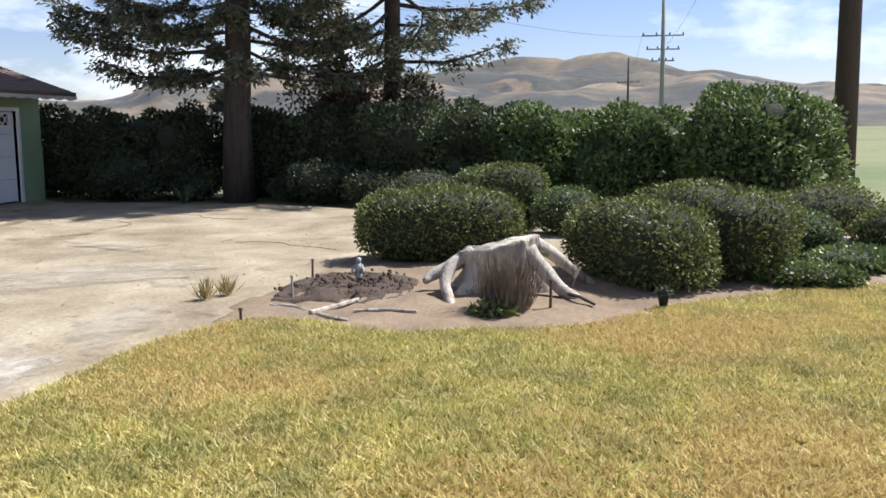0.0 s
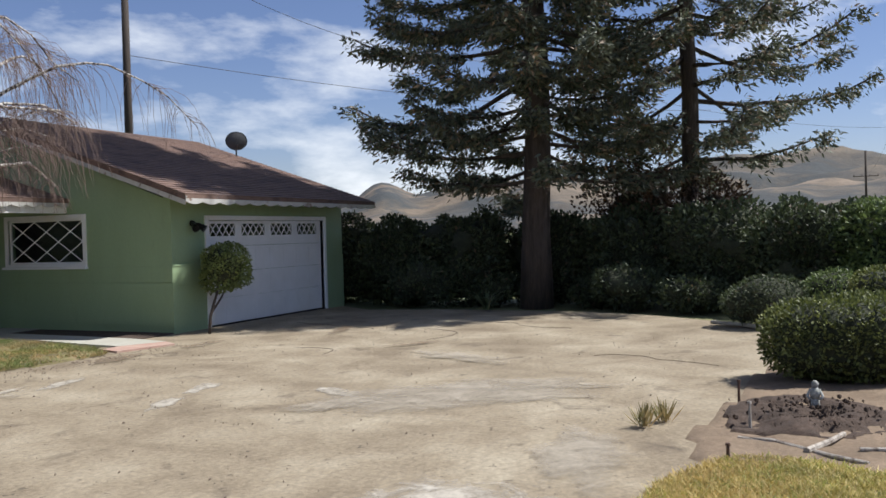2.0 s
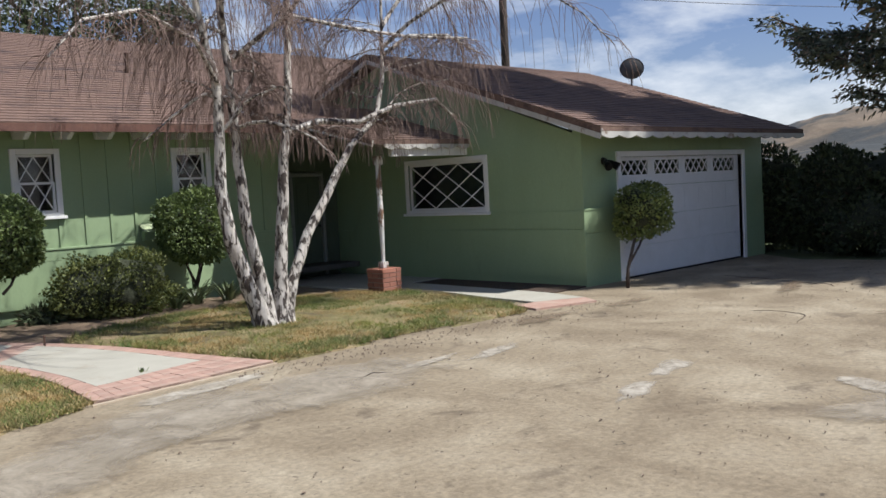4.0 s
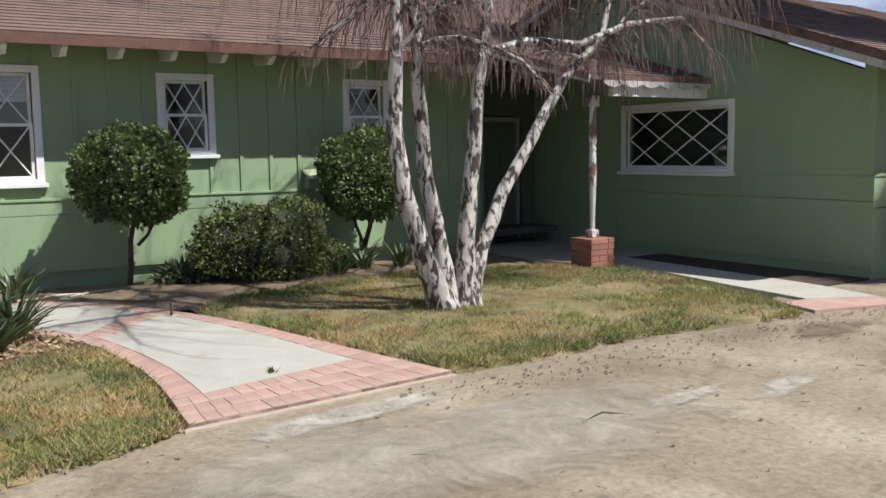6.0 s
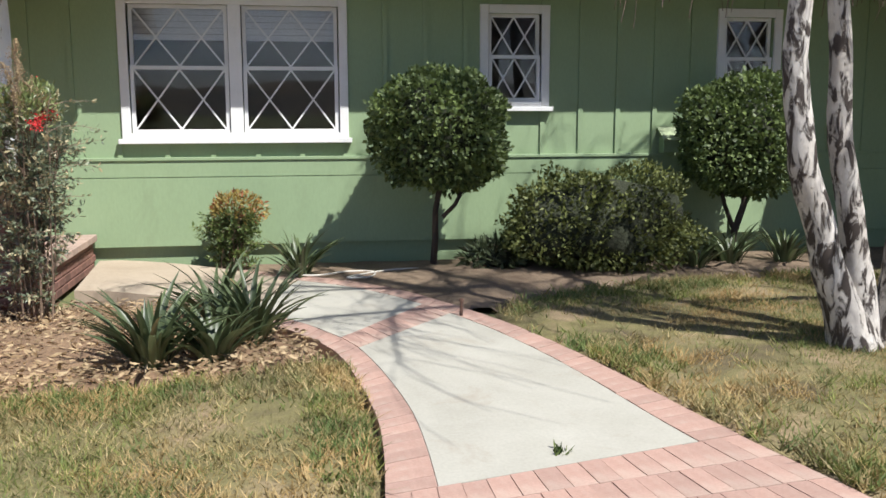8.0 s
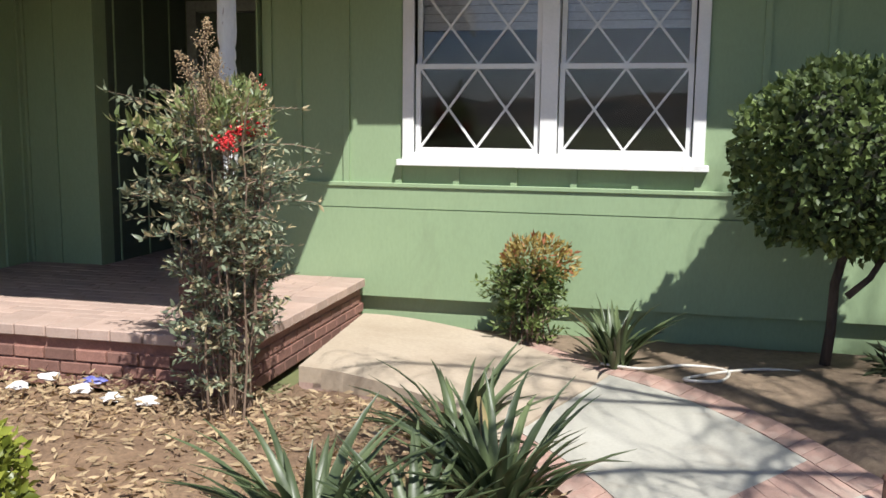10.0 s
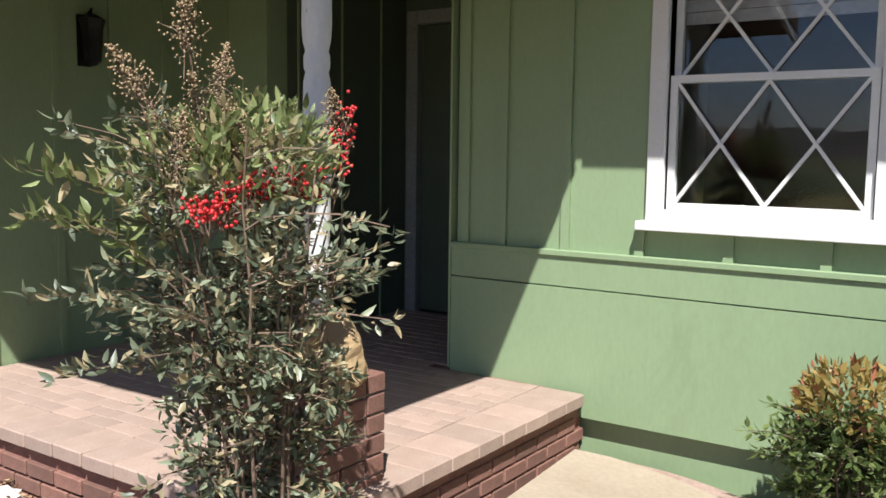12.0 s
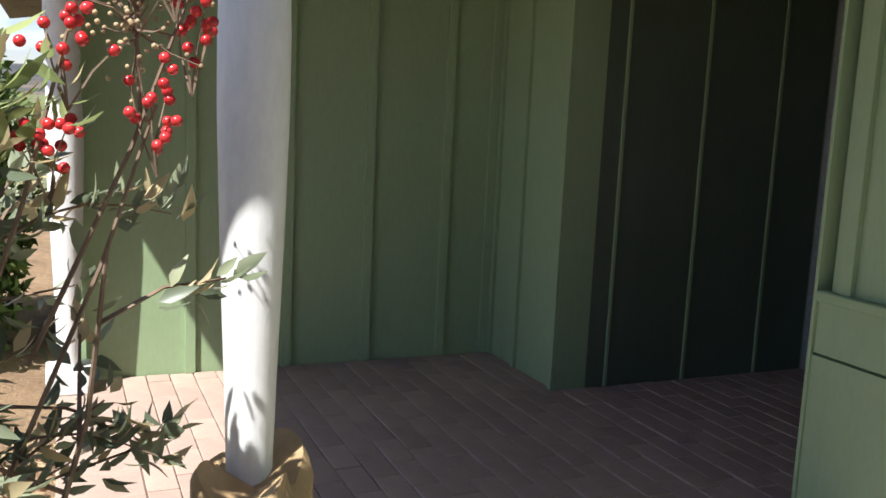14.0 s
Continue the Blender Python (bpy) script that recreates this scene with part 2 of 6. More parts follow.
LEAF_PALE = foliage("pale_nandina_leaf", (0.14, 0.19, 0.07), (0.36, 0.42, 0.18), (0.50, 0.42, 0.24), 0.22, rough=0.4, through_light=0.35)
LEAF_SMALL = foliage("young_nandina_leaf", (0.06, 0.10, 0.03), (0.17, 0.22, 0.07), rough=0.45)
LEAF_RUST = foliage("rusty_leaf_tips", (0.23, 0.18, 0.05), (0.42, 0.31, 0.10), (0.40, 0.16, 0.08), 0.2)
SEED = foliage("dry_seed_heads", (0.24, 0.16, 0.09), (0.48, 0.36, 0.22), rough=0.8, through_light=0.1)
BERRY = foliage("red_berry", (0.42, 0.018, 0.02), (0.62, 0.04, 0.045), rough=0.25, through_light=0.0)
STRAP = foliage("strap_leaf", (0.045, 0.068, 0.032), (0.13, 0.17, 0.08), (0.33, 0.26, 0.13), 0.1, rough=0.4)
NEEDLE = foliage("conifer_needle", (0.045, 0.058, 0.045), (0.16, 0.18, 0.12), (0.26, 0.19, 0.13), 0.14, rough=0.6, through_light=0.15)
GRASS = foliage("lawn_blade", (0.29, 0.29, 0.08), (0.52, 0.45, 0.16), (0.72, 0.60, 0.32), 0.2, rough=0.7, through_light=0.35, patch=((0.56, 0.41, 0.17), 0.55, 0.44, 0.62))
GRASS_GREEN = foliage("green_lawn_blade", (0.20, 0.25, 0.06), (0.42, 0.42, 0.12), (0.55, 0.46, 0.2), 0.2, rough=0.7, through_light=0.35)
GRASS_BED = foliage("shady_green_blade", (0.11, 0.15, 0.04), (0.27, 0.30, 0.085), (0.42, 0.36, 0.15), 0.15, rough=0.7, through_light=0.35, patch=((0.11, 0.17, 0.05), 1.3, 0.45, 0.56))
LEAF_YELLOWISH = foliage("pale_topiary_leaf", (0.07, 0.10, 0.028), (0.24, 0.29, 0.09), rough=0.5)
GRASS_DRY = foliage("thin_dry_blade", (0.16, 0.16, 0.065), (0.36, 0.30, 0.14), (0.52, 0.41, 0.22), 0.2, rough=0.7, through_light=0.3, patch=((0.50, 0.33, 0.14), 0.9, 0.44, 0.56))
GLASS, gn, gl, gb = nodes_of("window_glass", 0.0)
gb.inputs["Transmission Weight"].default_value, gb.inputs["IOR"].default_value = 1.0, 1.5
gb.inputs["Base Color"].default_value = (0.9, 0.92, 0.92, 1)


def worn(name, source, scale, lo, hi, most=1.0):
    """A copy of a surface that is worn through in ragged patches."""
    m = source.copy()
    m.name = name
    n, l = m.node_tree.nodes, m.node_tree.links
    a = n.new("ShaderNodeAttribute")
    a.attribute_name = "wear"
    k = n.new("ShaderNodeMath")
    k.operation = "MULTIPLY_ADD"
    l.new(a.outputs["Fac"], k.inputs[0])
    k.inputs[1].default_value = 0.55
    l.new(noise_of(n, l, scale, 9, 0.72, (1, 1, 1), 0.8), k.inputs[2])
    f = ramp(n, l, k.outputs["Value"], [(lo, (0, 0, 0)), (hi, (most, most, most))])
    t = n.new("ShaderNodeBsdfTransparent")
    s = n.new("ShaderNodeMixShader")
    l.new(f, s.inputs["Fac"])
    l.new(t.outputs["BSDF"], s.inputs[1])
    l.new(n["Principled BSDF"].outputs["BSDF"], s.inputs[2])
    l.new(s.outputs["Shader"], n["Material Output"].inputs["Surface"])
    return m


WORN_PALE = worn("worn_pale_patch", PALE, 4.0, 0.66, 0.98)
FAINT = surface("faint_patch", [(0.3, (0.29, 0.25, 0.19)), (0.7, (0.40, 0.352, 0.282))], 3, 0.9, 30, 0.2, 0.4, 0.004)
WORN_FAINT = worn("worn_faint_patch", FAINT, 2.2, 0.58, 1.0, 0.8)
WORN_DIRT = worn("worn_dirt_patch", DIRT, 5.0, 0.72, 1.1, 0.75)
# Dull peeling white; the fascias' shade is also put into its colour.
DULL_SHADED_WHITE = surface("dull_shaded_white_paint", [(0.2, (0.42, 0.41, 0.38)), (0.8, (0.56, 0.55, 0.52))], 5, 0.6, 60, 0.12, 0.4, 0.002,
                     (0.6, 1, 1), ((0.20, 0.14, 0.10), 6, 0.58, 0.68))
PEELING = surface("peeling_white_paint", [(0.2, (0.58, 0.57, 0.54)), (0.8, (0.74, 0.73, 0.71))], 5, 0.55, 60, 0.1, 0.5, 0.003,
                  (1, 1, 0.35), ((0.20, 0.12, 0.08), 7, 0.49, 0.55))
# Near-black core colour stands in for the shade between the leaves.
SHADE_CORE = surface("shaded_shrub_inside", [(0.3, (0.018, 0.022, 0.012)), (0.7, (0.045, 0.052, 0.026))], 6, 0.95, 30, 0.3, 1.0, 0.02)
PORCH_TOP = surface("porch_brick", [(0.25, (0.36, 0.255, 0.205)), (0.75, (0.45, 0.34, 0.28))], 5, 0.85, 80, 0.12, 0.5, 0.003, vary=0.10)

# ---- builders ----
rng = np.random.default_rng(7)


class Shape:
    """Collects solids into one mesh."""

    def __init__(self):
        self.v, self.f = [], []

    def box(self, x0, y0, z0, x1, y1, z1):
        k = len(self.v)
        self.v += [(x, y, z) for z in (z0, z1) for y in (y0, y1) for x in (x0, x1)]
        self.f += [tuple(k + i for i in q) for q in ((0, 2, 3, 1), (4, 5, 7, 6), (0, 1, 5, 4), (2, 6, 7, 3), (0, 4, 6, 2), (1, 3, 7, 5))]
        return self

    def bar(self, a, b, width, depth, side=(0, 1, 0)):
        """A straight square bar from a to b; depth along side."""
        a, b, s = Vector(a), Vector(b), Vector(side).normalized()
        w = (b - a).cross(s).normalized() * width / 2
        s = s * depth / 2
        k = len(self.v)
        self.v += [tuple(p + i * w + j * s) for p in (a, b) for i, j in ((-1, -1), (1, -1), (1, 1), (-1, 1))]
        self.f += [tuple(k + i for i in q) for q in ((3, 2, 1, 0), (4, 5, 6, 7), (0, 1, 5, 4), (1, 2, 6, 5), (2, 3, 7, 6), (3, 0, 4, 7))]
        return self

    def tube(self, pts, radii, n=8, caps=True):
        pts = [Vector(p) for p in pts]
        k = len(self.v)
        for i, p in enumerate(pts):
            d = (pts[min(i + 1, len(pts) - 1)] - pts[max(i - 1, 0)]).normalized()
            u = d.cross(Vector((0.31, 0.87, 0.05)))
            u = u.normalized() if u.length > 1e-4 else Vector((1, 0, 0))
            w = d.cross(u)
            r = radii[i] if isinstance(radii, (list, tuple)) else radii
            r = float(r)
            self.v += [tuple(p + r * (math.cos(a) * u + math.sin(a) * w)) for a in (math.tau * j / n for j in range(n))]
        for i in range(len(pts) - 1):
            for j in range(n):
                a, b = k + i * n + j, k + i * n + (j + 1) % n
                self.f.append((a, b, b + n, a + n))
        if caps:
            self.f.append(tuple(k + j for j in reversed(range(n))))
            e = k + (len(pts) - 1) * n
            self.f.append(tuple(e + j for j in range(n)))
        return self

    def prism(self, outline, z0, z1):
        """An upright prism over an outline in plan, counter-clockwise."""
        k, n = len(self.v), len(outline)
        self.v += [(x, y, z0) for x, y in outline] + [(x, y, z1) for x, y in outline]
        self.f.append(tuple(k + i for i in reversed(range(n))))
        self.f.append(tuple(k + n + i for i in range(n)))
        self.f += [(k + i, k + (i + 1) % n, k + n + (i + 1) % n, k + n + i) for i in range(n)]
        return self

    def slab(self, corners, thick):
        """A sheet through four corners, thickened downwards."""
        k = len(self.v)
        self.v += [tuple(c) for c in corners] + [(c[0], c[1], c[2] - thick) for c in corners]
        self.f += [(k, k + 1, k + 2, k + 3), (k + 7, k + 6, k + 5, k + 4)]
        self.f += [(k + (i + 1) % 4, k + i, k + 4 + i, k + 4 + (i + 1) % 4) for i in range(4)]
        return self

    def mesh(self, name, mat, bevel=0.0, smooth=False):
        me = bpy.data.meshes.new(name)
        me.from_pydata(self.v, [], self.f)
        if bevel:
            bm = bmesh.new()
            bm.from_mesh(me)
            bmesh.ops.recalc_face_normals(bm, faces=bm.faces)
            bmesh.ops.bevel(bm, geom=bm.edges[:], offset=bevel, segments=1, affect="EDGES")
            bm.to_mesh(me)
            bm.free()
        me.materials.append(mat)
        if smooth:
            me.polygons.foreach_set("use_smooth", [True] * len(me.polygons))
        me.update()
        return me

    def ob(self, name, mat, parent=None, label="", bevel=0.0, smooth=False, at=None):
        o = new(name, self.mesh(name, mat, bevel, smooth))
        if parent is not None:
            o.parent = parent
        if at is not None:
            o.matrix_basis = at
        return tagged(o, label) if label else o


def thing(name, m, label, category, group="", kind=""):
    """The Empty at a thing's base."""
    e = new(name)
    e.empty_display_size = 0.1
    e.matrix_basis = m
    return tagged(e, label, category, group, kind)


def tri_mesh(name, v, tris, mat, parent=None, label=""):
    v, tris = np.asarray(v, np.float32), np.asarray(tris, np.int32)
    me = bpy.data.meshes.new(name)
    me.vertices.add(len(v))
    me.vertices.foreach_set("co", v.ravel())
    me.loops.add(tris.size)
    me.loops.foreach_set("vertex_index", tris.ravel())
    me.polygons.add(len(tris))
    me.polygons.foreach_set("loop_start", np.arange(0, tris.size, 3, dtype=np.int32))
    me.update(calc_edges=True)
    me.materials.append(mat)
    o = new(name, me)
    if parent is not None:
        o.parent = parent
    return tagged(o, label) if label else o


def unit(a):
    return a / np.maximum(np.linalg.norm(a, axis=-1, keepdims=True), 1e-9)


def leaf_arrays(p, along, size, width, fold=0.25, droop=0.0):
    """Folded pointed leaves at p that run along the given ways."""
    n = len(p)
    along = unit(along)
    side = unit(np.cross(along, rng.normal(size=(n, 3))))
    nor = np.cross(along, side)
    s = (size * rng.uniform(0.7, 1.25, n))[:, None]
    mid = p + along * s * 0.45
    tip = p + along * s - nor * s * droop
    lift = nor * s * fold * width
    v = np.stack([p, mid + side * s * width + lift, tip, mid - side * s * width + lift], 1).reshape(-1, 3)
    k = np.arange(n)[:, None] * 4
    t = np.concatenate([k + [0, 1, 2], k + [0, 2, 3]], 1).reshape(-1, 3)
    return v, t


def lance_arrays(p, along, size, width, fold=0.25, droop=0.2):
    """Lance-shaped leaflets, folded along the midrib and curved down."""
    n = len(p)
    along = unit(along)
    side = unit(np.cross(along, rng.normal(size=(n, 3)) * [0.5, 0.5, 1.0] + [0, 0, 0.8]))
    nor = np.cross(along, side)
    s = (size * rng.uniform(0.65, 1.3, n))[:, None]
    rows = [p]
    for t, w in ((0.28, 0.9), (0.6, 0.8)):
        c = p + along * s * t - nor * s * droop * t * t
        lift = nor * s * fold * width * w
        rows += [c + side * s * width * w + lift, c, c - side * s * width * w + lift]
    rows.append(p + along * s - nor * s * droop)
    v = np.stack(rows, 1).reshape(-1, 3)
    k = np.arange(n)[:, None] * 8
    faces = ((0, 2, 1), (0, 3, 2), (1, 2, 5), (1, 5, 4), (2, 3, 6), (2, 6, 5), (4, 5, 7), (5, 6, 7))
    return v, np.concatenate([k + list(f) for f in faces], 1).reshape(-1, 3)


def join_arrays(parts):
    vs, ts, k = [], [], 0
    for v, t in parts:
        vs.append(v)
        ts.append(t + k)
        k += len(v)
    return np.concatenate(vs), np.concatenate(ts)


def lump(p, scale, amount):
    return np.array([noise.noise(Vector(q) * scale) for q in p]) * amount


def shell_points(n, radii, power=2.0, low=-1.0, rough=0.12, inner=0.72, seed=(0, 0, 0), lump_scale=1.6):
    """Points scattered through the outer layer of a rounded box or egg."""
    d = unit(rng.normal(size=(int(n * 2.2) + 20, 3)))
    d = d[d[:, 2] > low][:n]
    r = np.array(radii)
    k = 1.0 / (np.abs(d) ** power).sum(1) ** (1 / power)
    q = d * k[:, None]
    w = 1 + lump(q * r + np.array(seed), lump_scale, rough * 1.8)
    depth = inner + (1 - inner) * np.sqrt(rng.uniform(0, 1, len(q))) + rng.normal(0, 0.02, len(q))
    return q * r * (w * depth)[:, None], d


def core(name, radii, power, mat, parent, at=(0, 0, 0), low=-1.0, shrink=0.8, rough=0.1, seed=(0, 0, 0)):
    """The dense inside of a shrub, dark in place of the shade between leaves."""
    bm = bmesh.new()
    bmesh.ops.create_icosphere(bm, subdivisions=3, radius=1)
    for v in bm.verts:
        d = v.co.normalized()
        k = 1.0 / sum(abs(c) ** power for c in d) ** (1 / power)
        q = Vector((d.x * radii[0], d.y * radii[1], max(d.z, low) * radii[2])) * k
        w = 1 + noise.noise((q + Vector(seed)) * 1.6) * rough * 1.8
        v.co = q * w * shrink + Vector(at)
    me = bpy.data.meshes.new(name)
    bm.to_mesh(me)
    bm.free()
    me.materials.append(mat)
    me.polygons.foreach_set("use_smooth", [True] * len(me.polygons))
    o = new(name, me)
    o.parent = parent
    return o


def shrub(name, x, y, radii, z, label, category, mat, n, size, power=2.0, width=0.28, low=-1.0, rough=0.12, turn=0.0, group="", inner=0.72, dense=0.8, lump_scale=1.6):
    """A leafy mass whose middle is z above the ground."""
    e = thing(name, pose(x, y, 0, 0, 0, turn), label, category, group)
    seed = (x, y, 0)
    p, d = shell_points(n, radii, power, low, rough, inner, seed, lump_scale)
    p[:, 2] = np.maximum(p[:, 2] + z, 0.02)
    v, t = leaf_arrays(p, d * 0.6 + rng.normal(0, 0.6, d.shape) + [0, 0, 0.15], size, width, 0.35, 0.1)
    tri_mesh("foliage", v, t, mat, e)
    core("inner_foliage", radii, power, SHADE_CORE, e, (0, 0, z), low, dense, rough, seed)
    return e

# ---- ground ----
def sheet(name, outline, z, mat, label, thick=0.0, kind="structure", category=""):
    """A flat piece of ground over an outline in plan."""
    s = Shape()
    if thick:
        s.prism(outline, z - thick, z)
    else:
        s.v = [(x, y, z) for x, y in outline]
        s.f = [tuple(range(len(outline)))]
    return tagged(s.ob(name, mat), label, category or name.replace("_", " "), kind=kind)


def curve_of(points, steps=6):
    """A smooth line through points in plan."""
    pts = [Vector(p) for p in points]
    out = []
    for i in range(len(pts) - 1):
        a, b, c, d = pts[max(i - 1, 0)], pts[i], pts[i + 1], pts[min(i + 2, len(pts) - 1)]
        for k in range(steps):
            t = k / steps
            out.append(tuple(0.5 * (2 * b + (c - a) * t + (2 * a - 5 * b + 4 * c - d) * t * t + (3 * b - a - 3 * c + d) * t ** 3)))
    out.append(tuple(pts[-1]))
    return out


def inside(points, outline):
    """Which of the points lie within an outline."""
    x, y = points[:, 0], points[:, 1]
    hit = np.zeros(len(points), bool)
    for (x0, y0), (x1, y1) in zip(outline, outline[1:] + outline[:1]):
        if y0 != y1:
            hit ^= ((y0 > y) != (y1 > y)) & (x < (x1 - x0) * (y - y0) / (y1 - y0) + x0)
    return hit


R = 2600.0
sheet("ground", [(-R, -R), (R, -R), (R, R), (-R, R)], -0.05, FIELD, "flat green and tan farmland reaching the hills")
DRIVE_EDGE = [(-16, -16.5), (9, -16.5), (9, -21.5), (13.2, -22.2), (15.0, -21.0), (16.2, -17.9), (17.3, -14.6), (18.4, -13.0), (19.0, -11.5), (19.2, -8.5),
              (18.9, -6.5), (20.0, -5.0), (13.0, -5.0), (11.0, -5.8), (4, -5.8), (-16, -6.6)]
sheet("driveway", DRIVE_EDGE, 0.0, DRIVE, "cracked tan concrete driveway with stains and pale patches", 0.1)
LAWN_EDGE = curve_of([(-16, -15.4), (-4, -15.2), (3, -15.0), (5.3, -15.0), (6.5, -15.05), (7.2, -15.15), (7.8, -15.5), (7.85, -16.1), (7.55, -16.8), (7.75, -17.4),
                      (8.0, -18.2), (9.0, -19.1), (9.85, -20.2), (10.4, -21.2), (11.0, -24)]) + [(11, -34), (-16, -34)]
sheet("lawn", LAWN_EDGE, 0.02, TURF, "sun-bleached yellow green lawn", 0.1)
BED_EDGE = curve_of([(7.6, -15.2), (8.4, -15.05), (9.3, -15.1), (10.2, -15.2), (11.5, -15.25), (12.8, -15.6), (13.4, -16.6), (12.9, -17.6), (12.3, -18.1), (12.9, -19.0),
                     (13.2, -20.0), (12.6, -21.0), (11.6, -21.1), (10.4, -21.4), (9.7, -20.4), (8.8, -19.2), (7.8, -18.3), (7.5, -17.4), (7.3, -16.8), (7.6, -16.1), (7.5, -15.6), (7.6, -15.2)])[:-1]


def mound(name, outline, z, height, mat, label, step=0.12, rough=0.03):
    """A bed of earth that swells towards its middle, as one sheet of small faces."""
    xs, ys = [p[0] for p in outline], [p[1] for p in outline]
    nx, ny = int((max(xs) - min(xs)) / step) + 2, int((max(ys) - min(ys)) / step) + 2
    gx, gy = np.meshgrid(min(xs) + step * np.arange(nx), min(ys) + step * np.arange(ny), indexing="ij")
    p = np.stack([gx.ravel(), gy.ravel()], 1)
    inn = inside(p, outline)
    edge = np.full(len(p), 9.0)
    o = np.array(outline)
    for a, b in zip(o, np.roll(o, -1, 0)):
        d = b - a
        t = np.clip(((p - a) @ d) / max(d @ d, 1e-9), 0, 1)
        edge = np.minimum(edge, np.linalg.norm(p - a - t[:, None] * d, axis=1))
    h = np.where(inn, height * (1 - np.exp(-edge / 0.8)), -0.08)
    h = h + np.where(inn, np.array([noise.noise(Vector((q[0] * 3, q[1] * 3, 0))) + 0.5 * noise.noise(Vector((q[0] * 9, q[1] * 9, 4))) for q in p]) * rough * np.minimum(edge * 4, 1), 0)
    v = np.column_stack([p, z + h])
    i, j = np.meshgrid(np.arange(nx - 1), np.arange(ny - 1), indexing="ij")
    a = (i * ny + j).ravel()
    quads = np.stack([a, a + ny, a + ny + 1, a + 1], 1)
    quads = quads[inn[quads].any(1)]
    tris = np.concatenate([quads[:, [0, 1, 2]], quads[:, [0, 2, 3]]])
    return tagged(tri_mesh(name, v, tris, mat), label, "planting bed", kind="structure")


mound("dirt_bed", BED_EDGE, 0.012, 0.05, DIRT, "bare tan earth bed around the stump and hedges")
mound("dark_soil_patch", curve_of([(8.6, -15.35), (9.6, -15.25), (10.3, -15.7), (9.9, -16.5), (9.0, -16.6), (8.5, -16.1), (8.6, -15.35)])[:-1], 0.05, 0.07, DARK_DIRT,
      "freshly dug dark clods of soil", 0.06, 0.11)
sheet("gravel_path", [(10.9, -21.5), (13.4, -21.0), (15.5, -22.0), (30, -30), (30, -34), (10.6, -34)], 0.015, SANDY, "pale gravel path beyond the hedges")

# pale worn patches and cracks on the driveway
def blot(x, y, rx, ry, turn, seed, z=0.004, mat=None, label="pale worn patch on the concrete"):
    """A patch that is worn thin towards its rim."""
    n, rings = 40, 5
    s = Shape()
    wear = []
    c, w = math.cos(radians(turn)), math.sin(radians(turn))
    for i in range(rings + 1):
        for k in range(n):
            a = math.tau * k / n
            r = (1 + 0.4 * noise.noise(Vector((math.cos(a) * 1.6 + seed, math.sin(a) * 1.6, seed)))) * (0.05 + 1.35 * i / rings)
            u, v = rx * r * math.cos(a), ry * r * math.sin(a)
            s.v.append((x + c * u - w * v, y + w * u + c * v, z))
            wear.append(min(0.72, 1.5 * (1 - i / rings)))
    s.f = [(i * n + k, (i + 1) * n + k, (i + 1) * n + (k + 1) % n, i * n + (k + 1) % n) for i in range(rings) for k in range(n)]
    s.f.append(tuple(range(n)))
    o = tagged(s.ob("worn_patch", mat or WORN_PALE), label, "stain", kind="structure")
    at = o.data.attributes.new("wear", "FLOAT", "POINT")
    at.data.foreach_set("value", wear)
    return o


for i, (x, y, rx, ry, a) in enumerate(((8.45, -9.78, 0.36, 0.10, 18), (9.3, -9.55, 0.36, 0.11, 15), (9.1, -7.68, 0.5, 0.10, 14), (6.0, -14.1, 0.75, 0.55, 25), (9.45, -11.25, 0.4, 0.14, 60),
                                       (6.3, -6.62, 0.7, 0.14, 8), (8.3, -7.5, 0.35, 0.08, 5))):
    blot(x, y, rx, ry, a, i * 3.7, 0.004 + 0.0012 * i)
for i, (x, y, rx, ry, a) in enumerate(((9.5, -12.5, 1.3, 0.65, -56), (10.4, -13.0, 0.9, 0.3, -70), (5.8, -7.2, 0.8, 0.3, 15), (7.3, -7.3, 0.9, 0.3, 8), (8.9, -11.6, 0.6, 0.2, -30), (4.6, -8.0, 0.8, 0.4, 20), (6.7, -7.6, 1.5, 0.5, 6), (12.2, -11.5, 0.7, 0.25, 70),
                                       (7.6, -14.4, 0.8, 0.3, 10))):
    blot(x, y, rx, ry, a, i * 2.9 + 40, 0.014 + 0.001 * i, WORN_FAINT, "faint chalky patch on the concrete")
for i, (x, y, rx, ry, a) in enumerate(((11.0, -6.75, 0.6, 0.22, 10), (12.6, -6.9, 0.5, 0.15, 0), (13.4, -10.3, 0.5, 0.12, -35), (14.9, -8.1, 0.6, 0.15, 15))):
    blot(x, y, rx, ry, a, i * 4.1 + 90, 0.024 + 0.001 * i, WORN_DIRT, "brown drift of earth on the concrete")
cracks = Shape()
for i, (x, y, a, length) in enumerate(((14.0, -10.2, -40, 2.2), (16.0, -12.0, 70, 2.0), (12.0, -9.5, 20, 1.4), (15.2, -8.6, 10, 2.4), (12.8, -13.2, -50, 2.0))):
    p = Vector((x, y, 0.003))
    for k in range(int(length / 0.12)):
        a += random.uniform(-28, 28)
        q = p + 0.12 * Vector((math.cos(radians(a)), math.sin(radians(a)), 0))
        cracks.bar(p, q, random.uniform(0.004, 0.013), 0.004, (0, 0, 1))
        p = q
tagged(cracks.ob("driveway_cracks", DARK_DIRT), "dark soil-filled cracks in the concrete", "crack", kind="stuff")

# front garden
WALK_L = curve_of([(5.50, -6.33), (5.60, -5.4), (5.61, -4.7), (5.50, -3.7), (5.33, -3.25), (5.10, -2.85), (4.5, -2.1), (3.9, -1.8), (3.52, -1.75)])
